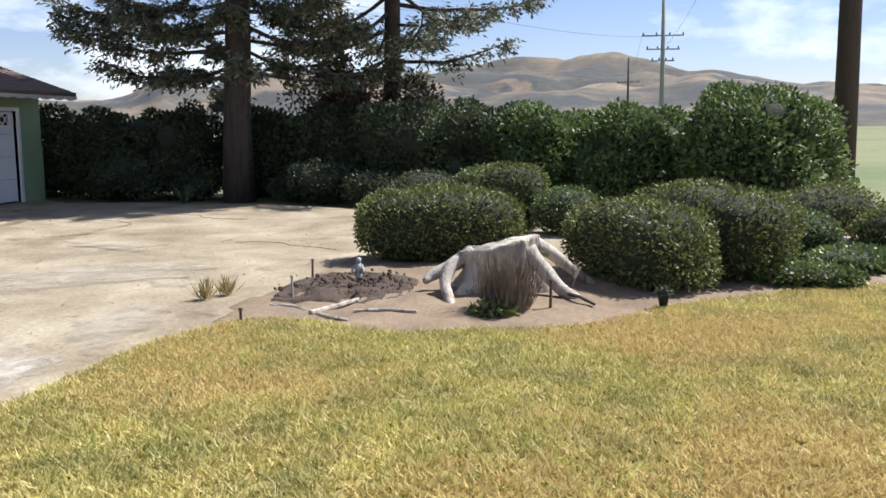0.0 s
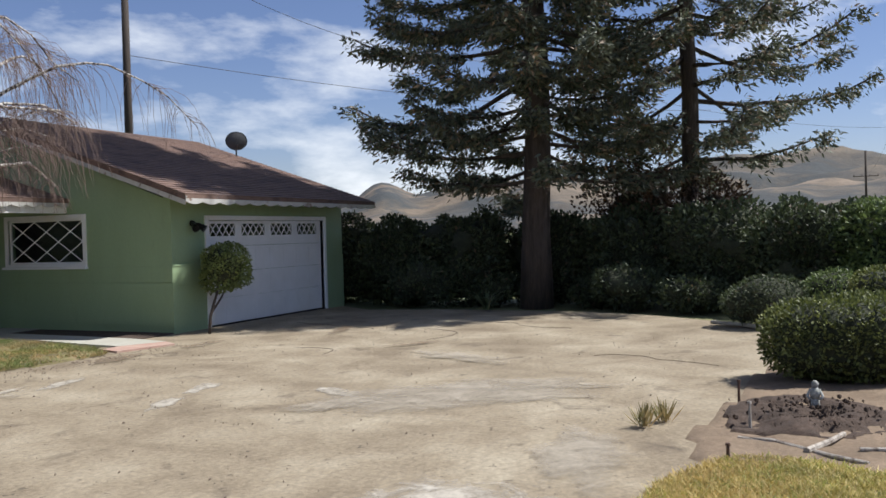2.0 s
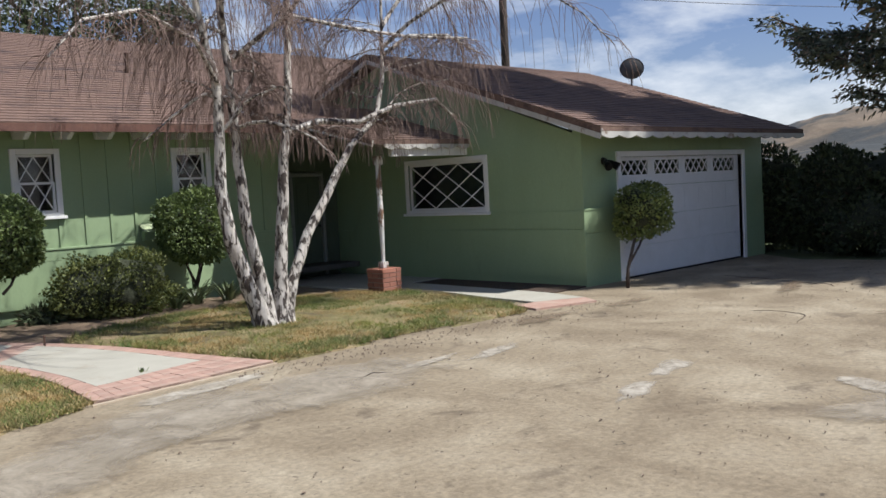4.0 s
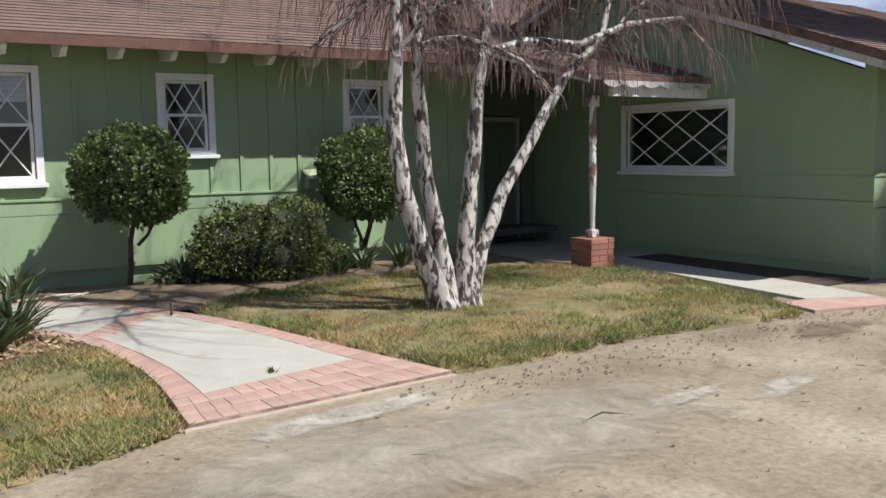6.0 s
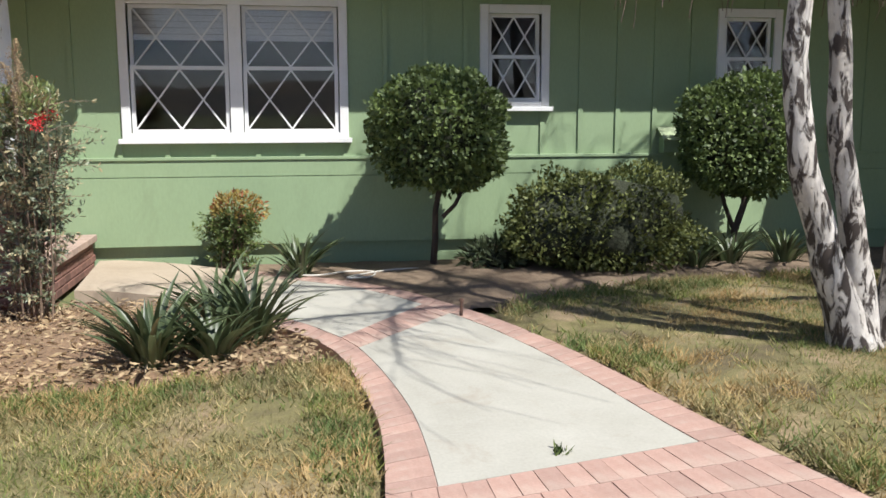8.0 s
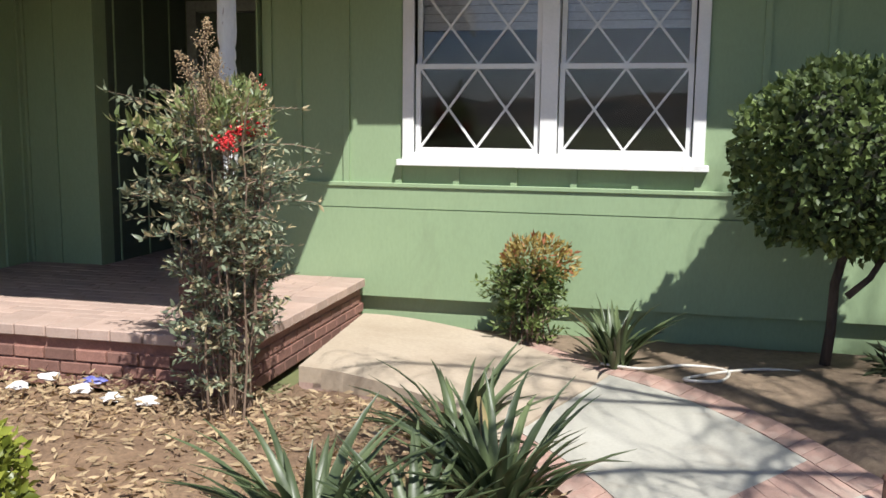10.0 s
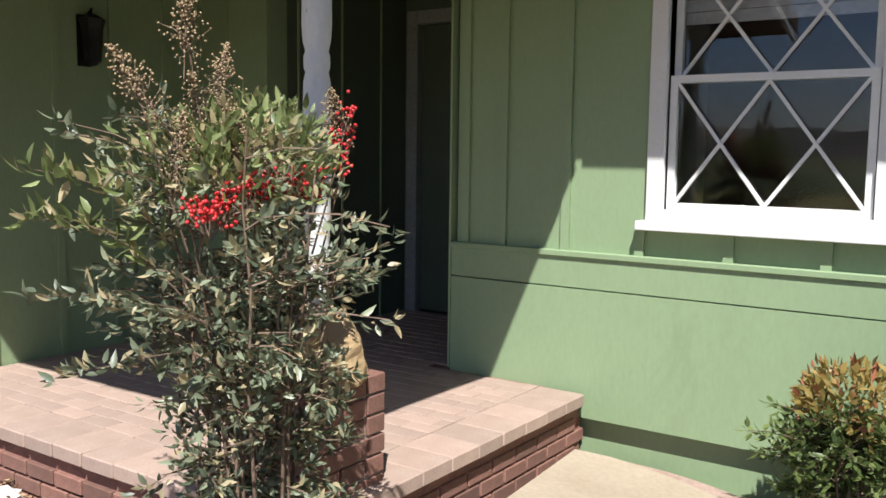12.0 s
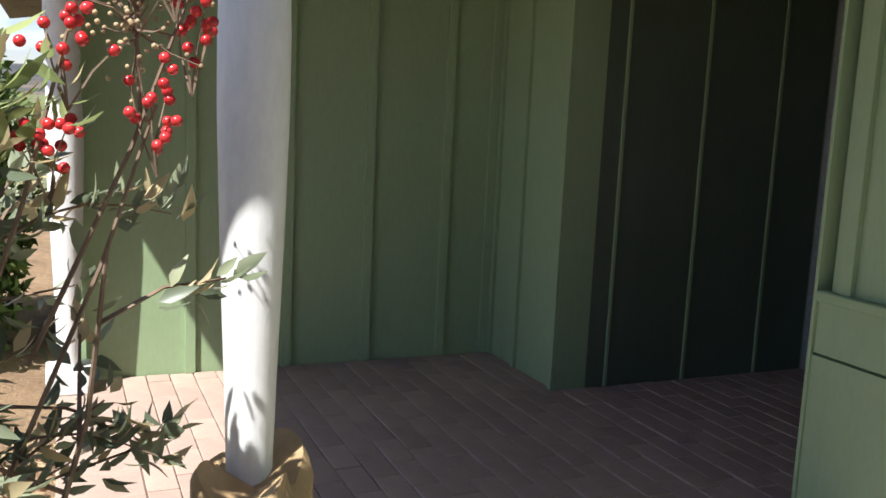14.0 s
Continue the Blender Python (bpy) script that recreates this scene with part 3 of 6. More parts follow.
WALK_R = curve_of([(7.42, -6.15), (7.18, -5.1), (6.98, -4.0), (6.74, -3.1), (6.46, -2.4), (6.1, -1.7), (5.7, -1.2), (5.1, -0.75), (4.5, -0.3), (3.9, -0.06), (3.4, -0.03)])
WALK_EDGE = WALK_R + WALK_L[::-1]
tagged(Shape().prism(WALK_EDGE, -0.06, 0.031).ob("walk_base", WALK_JOINT), "mortar bed under the garden walk", "walk", kind="structure")
LAWN2_EDGE = curve_of([(7.46, -6.15), (7.22, -5.1), (7.02, -4.0), (6.78, -3.1), (6.80, -2.4), (7.4, -1.9), (8.6, -1.6), (10.0, -1.5), (11.4, -1.9), (12.0, -2.4), (12.25, -2.9), (11.95, -4.4),
                       (11.65, -5.6), (11.2, -6.25), (10.2, -6.15), (9.2, -6.08), (8.3, -6.17), (7.46, -6.15)])[:-1]
mound("island_lawn", LAWN2_EDGE, 0.02, 0.04, BED_TURF, "patchy dry lawn around the birch", 0.15, 0.02)
LAWN3_EDGE = curve_of([(5.46, -6.34), (5.56, -5.4), (5.57, -4.7), (5.47, -3.85), (4.6, -4.1), (3.6, -4.3), (2.6, -4.5), (0.0, -4.8), (-4, -5), (-8, -5.2)], 4) + curve_of([(-8, -7), (0, -6.9), (3.5, -6.85), (4.7, -6.7), (5.46, -6.38)], 4)
mound("side_lawn", LAWN3_EDGE, 0.02, 0.03, BED_TURF, "patchy lawn beside the brick-edged walk", 0.15, 0.02)
MULCH_EDGE = curve_of([(5.45, -3.85), (5.27, -3.25), (5.04, -2.85), (4.45, -2.1), (3.9, -1.85), (3.42, -1.7), (3.3, -2.1), (1.5, -2.1), (0, -2.0), (-6, -2.0), (-8, -3), (-8, -5.2), (-4, -5), (0, -4.8), (2.6, -4.5), (3.6, -4.3), (4.6, -4.1), (5.45, -3.85)], 4)[:-1]
mound("mulch_bed", MULCH_EDGE, 0.015, 0.09, MULCH, "brown mulch bed with dead leaves and litter", 0.12, 0.05)
mound("planting_bed", [(3.6, -0.02), (3.95, -0.1), (4.5, -0.34), (5.1, -0.79), (5.7, -1.24), (6.13, -1.75), (6.5, -2.4), (6.75, -2.4), (7.4, -1.9), (8.6, -1.6), (10.0, -1.5), (11.4, -1.9), (12.0, -1.2), (12.0, -0.02)],
      0.012, 0.09, DIRT, "dusty planting bed along the green wall", 0.12, 0.03)
tagged(Shape().prism([(12.0, -5.75), (12.7, -6.1), (12.9, -5.3), (13.0, -4.0), (13.1, -2.0), (13.86, -2.0), (13.86, 1.0), (12.0, 1.0), (12.0, -1.9), (12.4, -2.6), (12.4, -3.4), (12.15, -4.6)][::-1][::-1], -0.05, 0.03).ob("entry_walk", PANEL),
       "pale concrete walk to the side porch", "walk", kind="structure")
tagged(Shape().prism([(11.62, -5.75), (12.0, -5.75), (12.7, -6.1), (12.5, -6.45), (11.5, -6.2)], -0.05, 0.028).ob("walk_threshold", PAVER), "pink brick threshold at the driveway", "walk", kind="structure")
tagged(Shape().prism([(13.0, -5.28), (13.0, -2.0), (13.86, -2.0), (13.86, -5.28)], -0.05, 0.02).ob("garage_border", DARK_DIRT), "dark strip of soil along the garage wall", "planting bed", kind="structure")

# ---- house ----
T = 0.16
OPENINGS = {"main": (3.725, 5.715, 1.28, 2.53), "small": (7.215, 7.77, 1.585, 2.495), "third": (9.765, 10.32, 1.585, 2.495)}


def wall_x(name, x0, x1, y, z0, z1, holes, label, back=T, mat=None):
    """A wall along x whose front face is at y, with holes (x0, x1, z0, z1) through it."""
    s = Shape()
    cur = x0
    for a, b, c, d in sorted(holes):
        s.box(cur, y, z0, a, y + back, z1)
        s.box(a, y, z0, b, y + back, c)
        s.box(a, y, d, b, y + back, z1)
        cur = b
    s.box(cur, y, z0, x1, y + back, z1)
    return tagged(s.ob(name, mat or GREEN), label, "wall", kind="structure")


def wall_y(name, x, y0, y1, z0, z1, holes, label, back=T, mat=None):
    """A wall along y whose front face is at x and whose body lies towards x + back."""
    s = Shape()
    cur = y0
    xa, xb = min(x, x + back), max(x, x + back)
    for a, b, c, d in sorted(holes):
        s.box(xa, cur, z0, xb, a, z1)
        s.box(xa, a, z0, xb, b, c)
        s.box(xa, a, d, xb, b, z1)
        cur = b
    s.box(xa, cur, z0, xb, y1, z1)
    return tagged(s.ob(name, mat or GREEN), label, "wall", kind="structure")


front = wall_x("wall_front", 2.52, 12.0, 0.0, 0.22, 3.1, list(OPENINGS.values()), "green painted board and batten house wall")
tagged(Shape().box(2.54, 0.04, -0.05, 12.0, 0.16, 0.22).ob("foundation", GREEN), "green painted house foundation", "foundation", kind="structure")
# lower boards: two wide courses below a ledge, and battens above it
for z0, z1, y0 in ((0.215, 0.885, -0.03), (0.893, 1.05, -0.026)):
    Shape().box(2.50, y0, z0, 11.99, -0.001, z1).ob("siding_board", GREEN, front)
Shape().box(2.50, -0.042, 1.05, 11.99, -0.001, 1.082).ob("ledge", GREEN, front, bevel=0.004)


def clear(x, a, b, m=0.03):
    return x + m < a - 0.09 or x - m > b + 0.09


BATTENS = [2.58, 2.82, 3.20, 3.61, 4.05, 4.48, 4.91, 5.34, 5.765] + [6.17 + 0.405 * k for k in range(15)]
for x in BATTENS:
    if x > 11.9:
        continue
    blocked = [o for o in OPENINGS.values() if not clear(x, o[0], o[1])]
    if blocked:
        top = min(o[2] for o in blocked) - 0.055
        Shape().box(x - 0.024, -0.02, 1.082, x + 0.024, -0.001, top).ob("batten", GREEN, front)
        Shape().box(x - 0.024, -0.02, max(o[3] for o in blocked) + 0.07, x + 0.024, -0.001, 3.0).ob("batten", GREEN, front)
    else:
        Shape().box(x - 0.024, -0.02, 1.082, x + 0.024, -0.001, 3.0).ob("batten", GREEN, front)
tagged(Shape().box(2.486, -0.036, 0.36, 2.4985, 0.13, 3.0).ob("corner_board", GREEN), "green corner board at the entry recess", "trim", kind="structure")

# entry recess, porch walls
PF = 0.355
inner = wall_y("wall_entry_right", 2.52, 0.16, 1.32, 0.2, 3.2, [], "green wall of the entry recess, shade in its colour", T, SHADED_GREEN)
left = wall_y("wall_entry_left", 1.14, 0.06, 1.32, 0.2, 3.2, [], "green panelled wall of the entry recess, shade in its colour", -T, SHADED_GREEN)
for y in (0.16, 0.59, 1.02):
    Shape().box(1.141, y - 0.007, PF, 1.151, y + 0.007, 2.73).ob("batten", GREEN, left)
jut = wall_x("wall_porch_back", 0.31, 1.14, -0.10, 0.2, 3.2, [], "green wall beside the entry recess")
for x in (0.50, 0.76, 1.125):
    Shape().box(x - 0.014, -0.118, PF, x + 0.014, -0.101, 3.0).ob("batten", GREEN, jut)
side = wall_y("wall_porch_side", 0.47, -2.06, -0.10, 0.2, 3.2, [], "green batten wall at the end of the porch", -T)
for y in (-2.03, -1.58, -1.15, -0.77, -0.38, -0.14):
    Shape().box(0.471, y - 0.022, PF, 0.49, y + 0.02, 3.0).ob("batten", GREEN, side)
wall_x("wall_entry_back", 0.98, 2.68, 1.32, 0.2, 3.2, [(1.20, 2.26, 0.3, 2.60)], "green wall behind the entry door, shade in its colour", T, SHADED_GREEN)
wall_x("wall_left_wing", -8.0, 0.30, -2.06, -0.05, 2.9, [], "green front wall of the left wing")
wall_y("wall_left_end", -8.0, -2.06, 10.0, -0.05, 2.9, [], "green end wall of the house")
wall_x("wall_back", -8.0, 20.0, 10.0, -0.05, 2.9, [], "green back wall of the house")
tagged(Shape().box(-7.8, 0.3, 0.2, 13.8, 9.9, 0.3).ob("floor", DIM_ROOM), "dim indoor floor", "floor", kind="structure")
tagged(Shape().box(-7.8, 0.17, 2.82, 13.8, 9.95, 2.88).ob("ceiling", DIM_ROOM), "indoor ceiling painted dark for a dim room", "ceiling", kind="structure")
tagged(Shape().box(2.7, 3.6, 0.3, 13.8, 3.7, 2.82).ob("wall_room", DIM_ROOM), "indoor wall behind the windows", "wall", kind="structure")
tagged(Shape().box(0.4, 0.061, 2.74, 2.51, 1.32, 2.80).ob("entry_ceiling", SOFFIT), "dark boarded entry ceiling", "ceiling", kind="structure")

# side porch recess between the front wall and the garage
wall_y("wall_side_porch_left", 11.84, 0.16, 1.0, 0.0, 3.1, [], "green wall of the side porch, shade in its colour", T, SHADED_GREEN)
wall_x("wall_side_porch_back", 12.0, 13.86, 1.0, 0.0, 3.1, [(12.72, 13.54, 0.05, 2.12)], "green wall of the side porch, shade in its colour", T, SHADED_GREEN)

# garage
GX, GX2, GY, GY2 = 13.86, 19.89, -5.28, 4.2
RY, RZ = -0.6, 4.22
W = (-3.195, -1.245, 1.245, 2.13)
wg = wall_y("wall_garage_side", GX, GY + T, GY2, -0.05, 2.44, [W], "green garage wall with a wide diamond-pane window")
gt = Shape()
gt.v = [(x, y, z) for x in (GX, GX + T) for y, z in ((GY + T, 2.44), (GY2, 2.44), (RY, 4.10))]
gt.f = [(0, 2, 1), (3, 4, 5), (0, 1, 4, 3), (1, 2, 5, 4), (2, 0, 3, 5)]
gt.ob("gable", GREEN, wg)
for z0, z1, d in ((0.14, 0.915, 0.02), (0.925, 1.21, 0.014)):
    Shape().box(GX - d, GY, z0, GX - 0.001, 0.9, z1).ob("siding_board", GREEN, wg)
DOOR = (14.88, 19.02, -0.05, 2.04)
wf = wall_x("wall_garage_front", GX, GX2, GY, -0.05, 2.62, [DOOR], "green garage front wall")
for a, b in ((GX - 0.018, 14.78), (19.12, GX2)):
    for z0, z1, d in ((0.0, 0.84, 0.02), (0.85, 1.21, 0.018)):
        Shape().box(a, GY - d, z0, b, GY - 0.001, z1).ob("siding_board", GREEN, wf)
    Shape().box(a, GY - 0.03, 1.21, b, GY - 0.001, 1.245).ob("ledge", GREEN, wf)
wall_y("wall_garage_end", GX2, GY + T, 10.0, -0.05, 2.5, [], "green garage end wall", -T)
tagged(Shape().box(14.03, -5.0, 0.0, 19.8, 9.9, 0.02).ob("garage_floor", DRIVE), "garage floor", "floor", kind="structure")
tagged(Shape().box(14.03, -0.9, 0.02, 19.8, -0.8, 2.9).ob("wall_garage_room", DIM_ROOM), "plain wall inside the garage", "wall", kind="structure")


# ---- roofs ----
def shingle_roof(name, a, b, c, d, label, courses, thick=0.10):
    """A slope from the eave a-b up to the ridge d-c, with stepped courses."""
    a, b, c, d = map(Vector, (a, b, c, d))
    s = Shape()
    nor = (b - a).cross(d - a).normalized()
    if nor.z < 0:
        nor = -nor
    s.slab([a, b, c, d], thick)
    for i in range(courses):
        t0, t1 = i / courses, (i + 1.15) / courses
        t1 = min(t1, 1.0)
        p, q, r, u = a.lerp(d, t0), b.lerp(c, t0), b.lerp(c, t1), a.lerp(d, t1)
        k = len(s.v)
        s.v += [tuple(x) for x in (p + nor * 0.016, q + nor * 0.016, r + nor * 0.003, u + nor * 0.003, p, q)]
        s.f += [(k, k + 1, k + 2, k + 3), (k + 4, k + 5, k + 1, k)]
    return tagged(s.ob(name, SHINGLE), label, "roof", kind="structure")


EY, EZ, HY, HZ = -0.72, 2.90, 5.6, 5.32
shingle_roof("roof_main", (3.8, EY, EZ), (11.55, EY, EZ), (11.55, HY, HZ), (3.8, HY, HZ), "brown asphalt shingle roof of the house", 44)
shingle_roof("roof_porch", (-8.5, -2.65, 2.57), (3.62, -2.65, 2.57), (3.76, EY, EZ), (-8.5, EY, EZ), "brown shingle roof over the porch", 14)
shingle_roof("roof_left", (-8.5, EY, EZ), (3.8, EY, EZ), (3.8, HY, HZ), (-8.5, HY, HZ), "brown shingle roof of the left wing", 44)
shingle_roof("roof_right", (11.55, -0.2, 3.1), (17.5, -0.2, 3.1), (17.5, HY, HZ), (11.55, HY, HZ), "brown shingle roof behind the side porch", 40)
shingle_roof("roof_rear", (20.4, 10.5, 3.3), (-8.5, 10.5, 3.3), (-8.5, HY, HZ), (20.4, HY, HZ), "brown shingle rear slope", 30)
shingle_roof("roof_side_porch", (11.62, -2.86, 2.50), (14.2, -2.86, 2.50), (14.2, -0.05, 3.32), (11.0, -0.05, 3.32), "brown shingle porch roof against the garage", 20, 0.07)
shingle_roof("roof_garage_front", (13.5, -5.92, 2.47), (20.42, -5.92, 2.47), (20.42, RY, RZ + 0.06), (13.5, RY, RZ + 0.06), "brown shingle garage roof with dark stains", 36)
shingle_roof("roof_garage_rear", (20.42, 4.8, 2.41), (13.5, 4.8, 2.41), (13.5, RY, RZ + 0.06), (20.42, RY, RZ + 0.06), "brown shingle rear slope of the garage", 24)


def scallops(name, x0, x1, y, z, label, pitch=0.24, drop=0.10):
    """A white fascia board with a scalloped lower edge."""
    s = Shape()
    n = int((x1 - x0) / pitch * 8)
    k = 0
    for i in range(n + 1):
        x = x0 + (x1 - x0) * i / n
        low = z - drop + 0.045 * (1 - abs(math.sin(math.pi * (x - x0) / pitch)))
        s.v += [(x, y, z), (x, y, low), (x, y + 0.03, z), (x, y + 0.03, low)]
    for i in range(n):
        a, b = 4 * i, 4 * i + 4
        s.f += [(a, a + 1, b + 1, b), (a + 2, b + 2, b + 3, a + 3), (a + 1, a + 3, b + 3, b + 1), (a, b, b + 2, a + 2)]
    return tagged(s.ob(name, DULL_SHADED_WHITE), label, "trim", kind="structure")


scallops("fascia_garage", 13.5, 20.42, -5.935, 2.40, "white scalloped fascia over the garage door", 0.46, 0.10)
scallops("fascia_side_porch", 11.9, 13.85, -2.87, 2.43, "white scalloped fascia of the side porch", 0.33, 0.085)
bg_ = Shape()
for (y0, z0), (y1, z1) in (((-5.92, 2.40), (RY, RZ)), ((RY, RZ), (4.8, 2.34))):
    bg_.bar((13.52, y0, z0 - 0.04), (13.52, y1, z1 - 0.04), 0.15, 0.035, (1, 0, 0))
tagged(bg_.ob("bargeboard_garage", DULL_SHADED_WHITE), "white gable bargeboards", "trim", kind="structure")
tagged(Shape().bar((11.66, -2.86, 2.44), (11.05, -0.05, 3.24), 0.10, 0.03, (1, 0.2, 0)).ob("bargeboard_porch", WORN_WHITE), "white sloping edge board of the porch roof", "trim", kind="structure")
tagged(Shape().bar((3.74, EY, EZ - 0.12), (3.60, -2.65, 2.46), 0.10, 0.03, (1, 0, 0)).ob("bargeboard_entry", WORN_WHITE), "white sloping edge board over the entry porch", "trim", kind="structure")
tagged(Shape().box(3.8, EY - 0.012, EZ - 0.12, 11.55, EY + 0.02, EZ - 0.005).ob("fascia_main", FASCIA), "dark red brown eave board", "trim", kind="structure")
tagged(Shape().box(12.1, -2.8, 2.24, 13.86, -2.72, 2.42).ob("porch_beam", WORN_WHITE), "white beam of the side porch", "trim", kind="structure")
tagged(Shape().box(0.5, -1.93, 2.54, 3.5, -1.80, 2.60).ob("entry_beam", WORN_WHITE), "white beam of the entry porch", "trim", kind="structure")
tail = Shape()
tail.v = [(x, y, z) for x in (-0.035, 0.035) for y, z in ((-0.66, -0.02), (-0.66, -0.05), (-0.52, -0.13), (-0.1, -0.10), (0.0, 0.08))]
tail.f = [(4, 3, 2, 1, 0), (5, 6, 7, 8, 9)] + [(i, (i + 1) % 5, 5 + (i + 1) % 5, 5 + i) for i in range(5)]
tail_mesh = tail.mesh("rafter_tail", WORN_WHITE)
for k in range(13):
    o = tagged(new("rafter_tail", tail_mesh), "white painted rafter tail under the eave", "rafter", "rafter tails", "structure")
    o.matrix_basis = pose(4.15 + 0.61 * k, 0, 2.81)

# ---- doors and windows ----
def diamonds(x0, x1, z0, z1, nx, nz, y, w=0.016):
    """Crossing muntins that make nx by nz diamonds in a sash."""
    s = Shape()
    dx, dz = (x1 - x0) / nx, (z1 - z0) / nz
    slope = dz / dx
    span = z1 - z0
    for up in (1, -1):
        k = -nz
        while k <= nx + nz:
            xa, za = x0 + k * dx, z0 if up > 0 else z1
            xb, zb = xa + span / slope, z1 if up > 0 else z0
            ta = max(0, (x0 - xa) / (xb - xa))
            tb = min(1, (x1 - xa) / (xb - xa))
            if tb - ta > 0.02:
                pa = (xa + ta * (xb - xa), y + 0.003 * up, za + ta * (zb - za))
                pb = (xa + tb * (xb - xa), y + 0.003 * up, za + tb * (zb - za))
                s.bar(pa, pb, w, 0.014)
            k += 1
    return s


def pane(e, x0, x1, z0, z1, y):
    g = Shape().box(x0, y, z0, x1, y + 0.005, z1).ob("pane", GLASS, e)
    g.visible_shadow = False


def sash(e, x0, x1, z0, z1, y, nx, nz, offset=0.0):
    f = 0.035
    Shape().box(x0, y, z0, x1, y + 0.035, z0 + f).box(x0, y, z1 - f, x1, y + 0.035, z1).box(x0, y, z0 + f, x0 + f, y + 0.035, z1 - f).box(x1 - f, y, z0 + f, x1, y + 0.035, z1 - f).ob("sash", WHITE, e)
    diamonds(x0 + f, x1 - f, z0 + f, z1 - f, nx, nz, y + 0.012).ob("lattice", WHITE, e, "white diamond muntins")
    pane(e, x0 + f, x1 - f, z0 + f, z1 - f, y + 0.024)


def window(name, m, w, h, units, label, nx, nz, hung=True, blind=0.0):
    """A window whose opening's lower left corner is at m, in the plane y = 0, seen from -y."""
    e = thing(name, m, label, "window", kind="structure")
    t = 0.085
    Shape().box(-t, -0.03, -0.02, 0, 0.10, h + t).box(w, -0.03, -0.02, w + t, 0.10, h + t).box(0, -0.03, h, w, 0.10, h + t).ob("window_frame", WHITE, e, bevel=0.004)
    Shape().box(-t - 0.03, -0.085, -0.065, w + t + 0.03, 0.06, -0.02).box(0, -0.03, -0.02, w, 0.10, 0.035).ob("window_sill", WHITE, e, bevel=0.004)
    post = 0.12
    uw = (w - post * (units - 1)) / units
    for u in range(units):
        x = u * (uw + post)
        if u:
            Shape().box(x - post, -0.028, 0.035, x, 0.10, h).ob("mullion", WHITE, e)
        if hung:
            mid = h * 0.52
            sash(e, x + 0.01, x + uw - 0.01, mid - 0.01, h, 0.045, nx, nz)
            sash(e, x + 0.01, x + uw - 0.01, 0.035, mid + 0.025, 0.0, nx, nz)
        else:
            sash(e, x + 0.01, x + uw - 0.01, 0.035, h, 0.02, nx, nz)
        if blind:
            b = Shape()
            n = 5
            for i in range(n):
                z = h - 0.03 - blind * i / n
                b.box(x + 0.03, 0.125, z - blind / n + 0.004, x + uw - 0.03, 0.135, z)
            b.ob("blind", CURTAIN, e, "white pulled-up blind")
    return e


o = OPENINGS["main"]
window("window_1", pose(o[0], 0, o[2]), o[1] - o[0], o[3] - o[2], 2, "white double-hung window pair with diamond muntins", 2, 1, True, 0.3)
for k, i in (("small", 2), ("third", 3)):
    o = OPENINGS[k]
    window("window_%d" % i, pose(o[0], 0, o[2]), o[1] - o[0], o[3] - o[2], 1, "small white sash window with diamond muntins", 2, 1)
window("window_4", pose(GX, W[1], W[2], 0, 0, -90), W[1] - W[0], W[3] - W[2], 1, "wide white garage window with diamond lattice", 3, 2, False)


def plank_door(name, m, w, h, label, mat, frame_mat=WHITE):
    e = thing(name, m, label, "door", kind="structure")
    Shape().box(-0.1, -0.02, 0, 0, 0.12, h + 0.1).box(w, -0.02, 0, w + 0.1, 0.12, h + 0.1).box(0, -0.02, h, w, 0.12, h + 0.1).ob("door_frame", frame_mat, e, bevel=0.004)
    leaf = Shape().box(0.004, 0.05, 0.01, w - 0.004, 0.09, h - 0.004).ob("leaf", mat, e)
    for z0, z1 in ((0.15, 0.9), (1.05, h - 0.15)):
        for x0, x1 in ((0.12, w / 2 - 0.05), (w / 2 + 0.05, w - 0.12)):
            Shape().box(x0, 0.042, z0, x1, 0.049, z1).ob("panel", mat, leaf, bevel=0.003)
    Shape().tube([(w - 0.08, 0.05, 1.0), (w - 0.08, -0.01, 1.0)], [0.012, 0.025], 10).ob("handle", BLACK, leaf, "dark door knob")
    return e


plank_door("door_1", pose(1.255, 1.33, PF), 0.95, 2.17, "dark entry door, frame greyed for shade", SHADED_GREEN, SHADED_FRAME)
plank_door("door_2", pose(12.78, 1.02, 0.05), 0.70, 2.0, "side porch door, shade painted into leaf and frame", SHADED_GREEN, SHADED_FRAME)


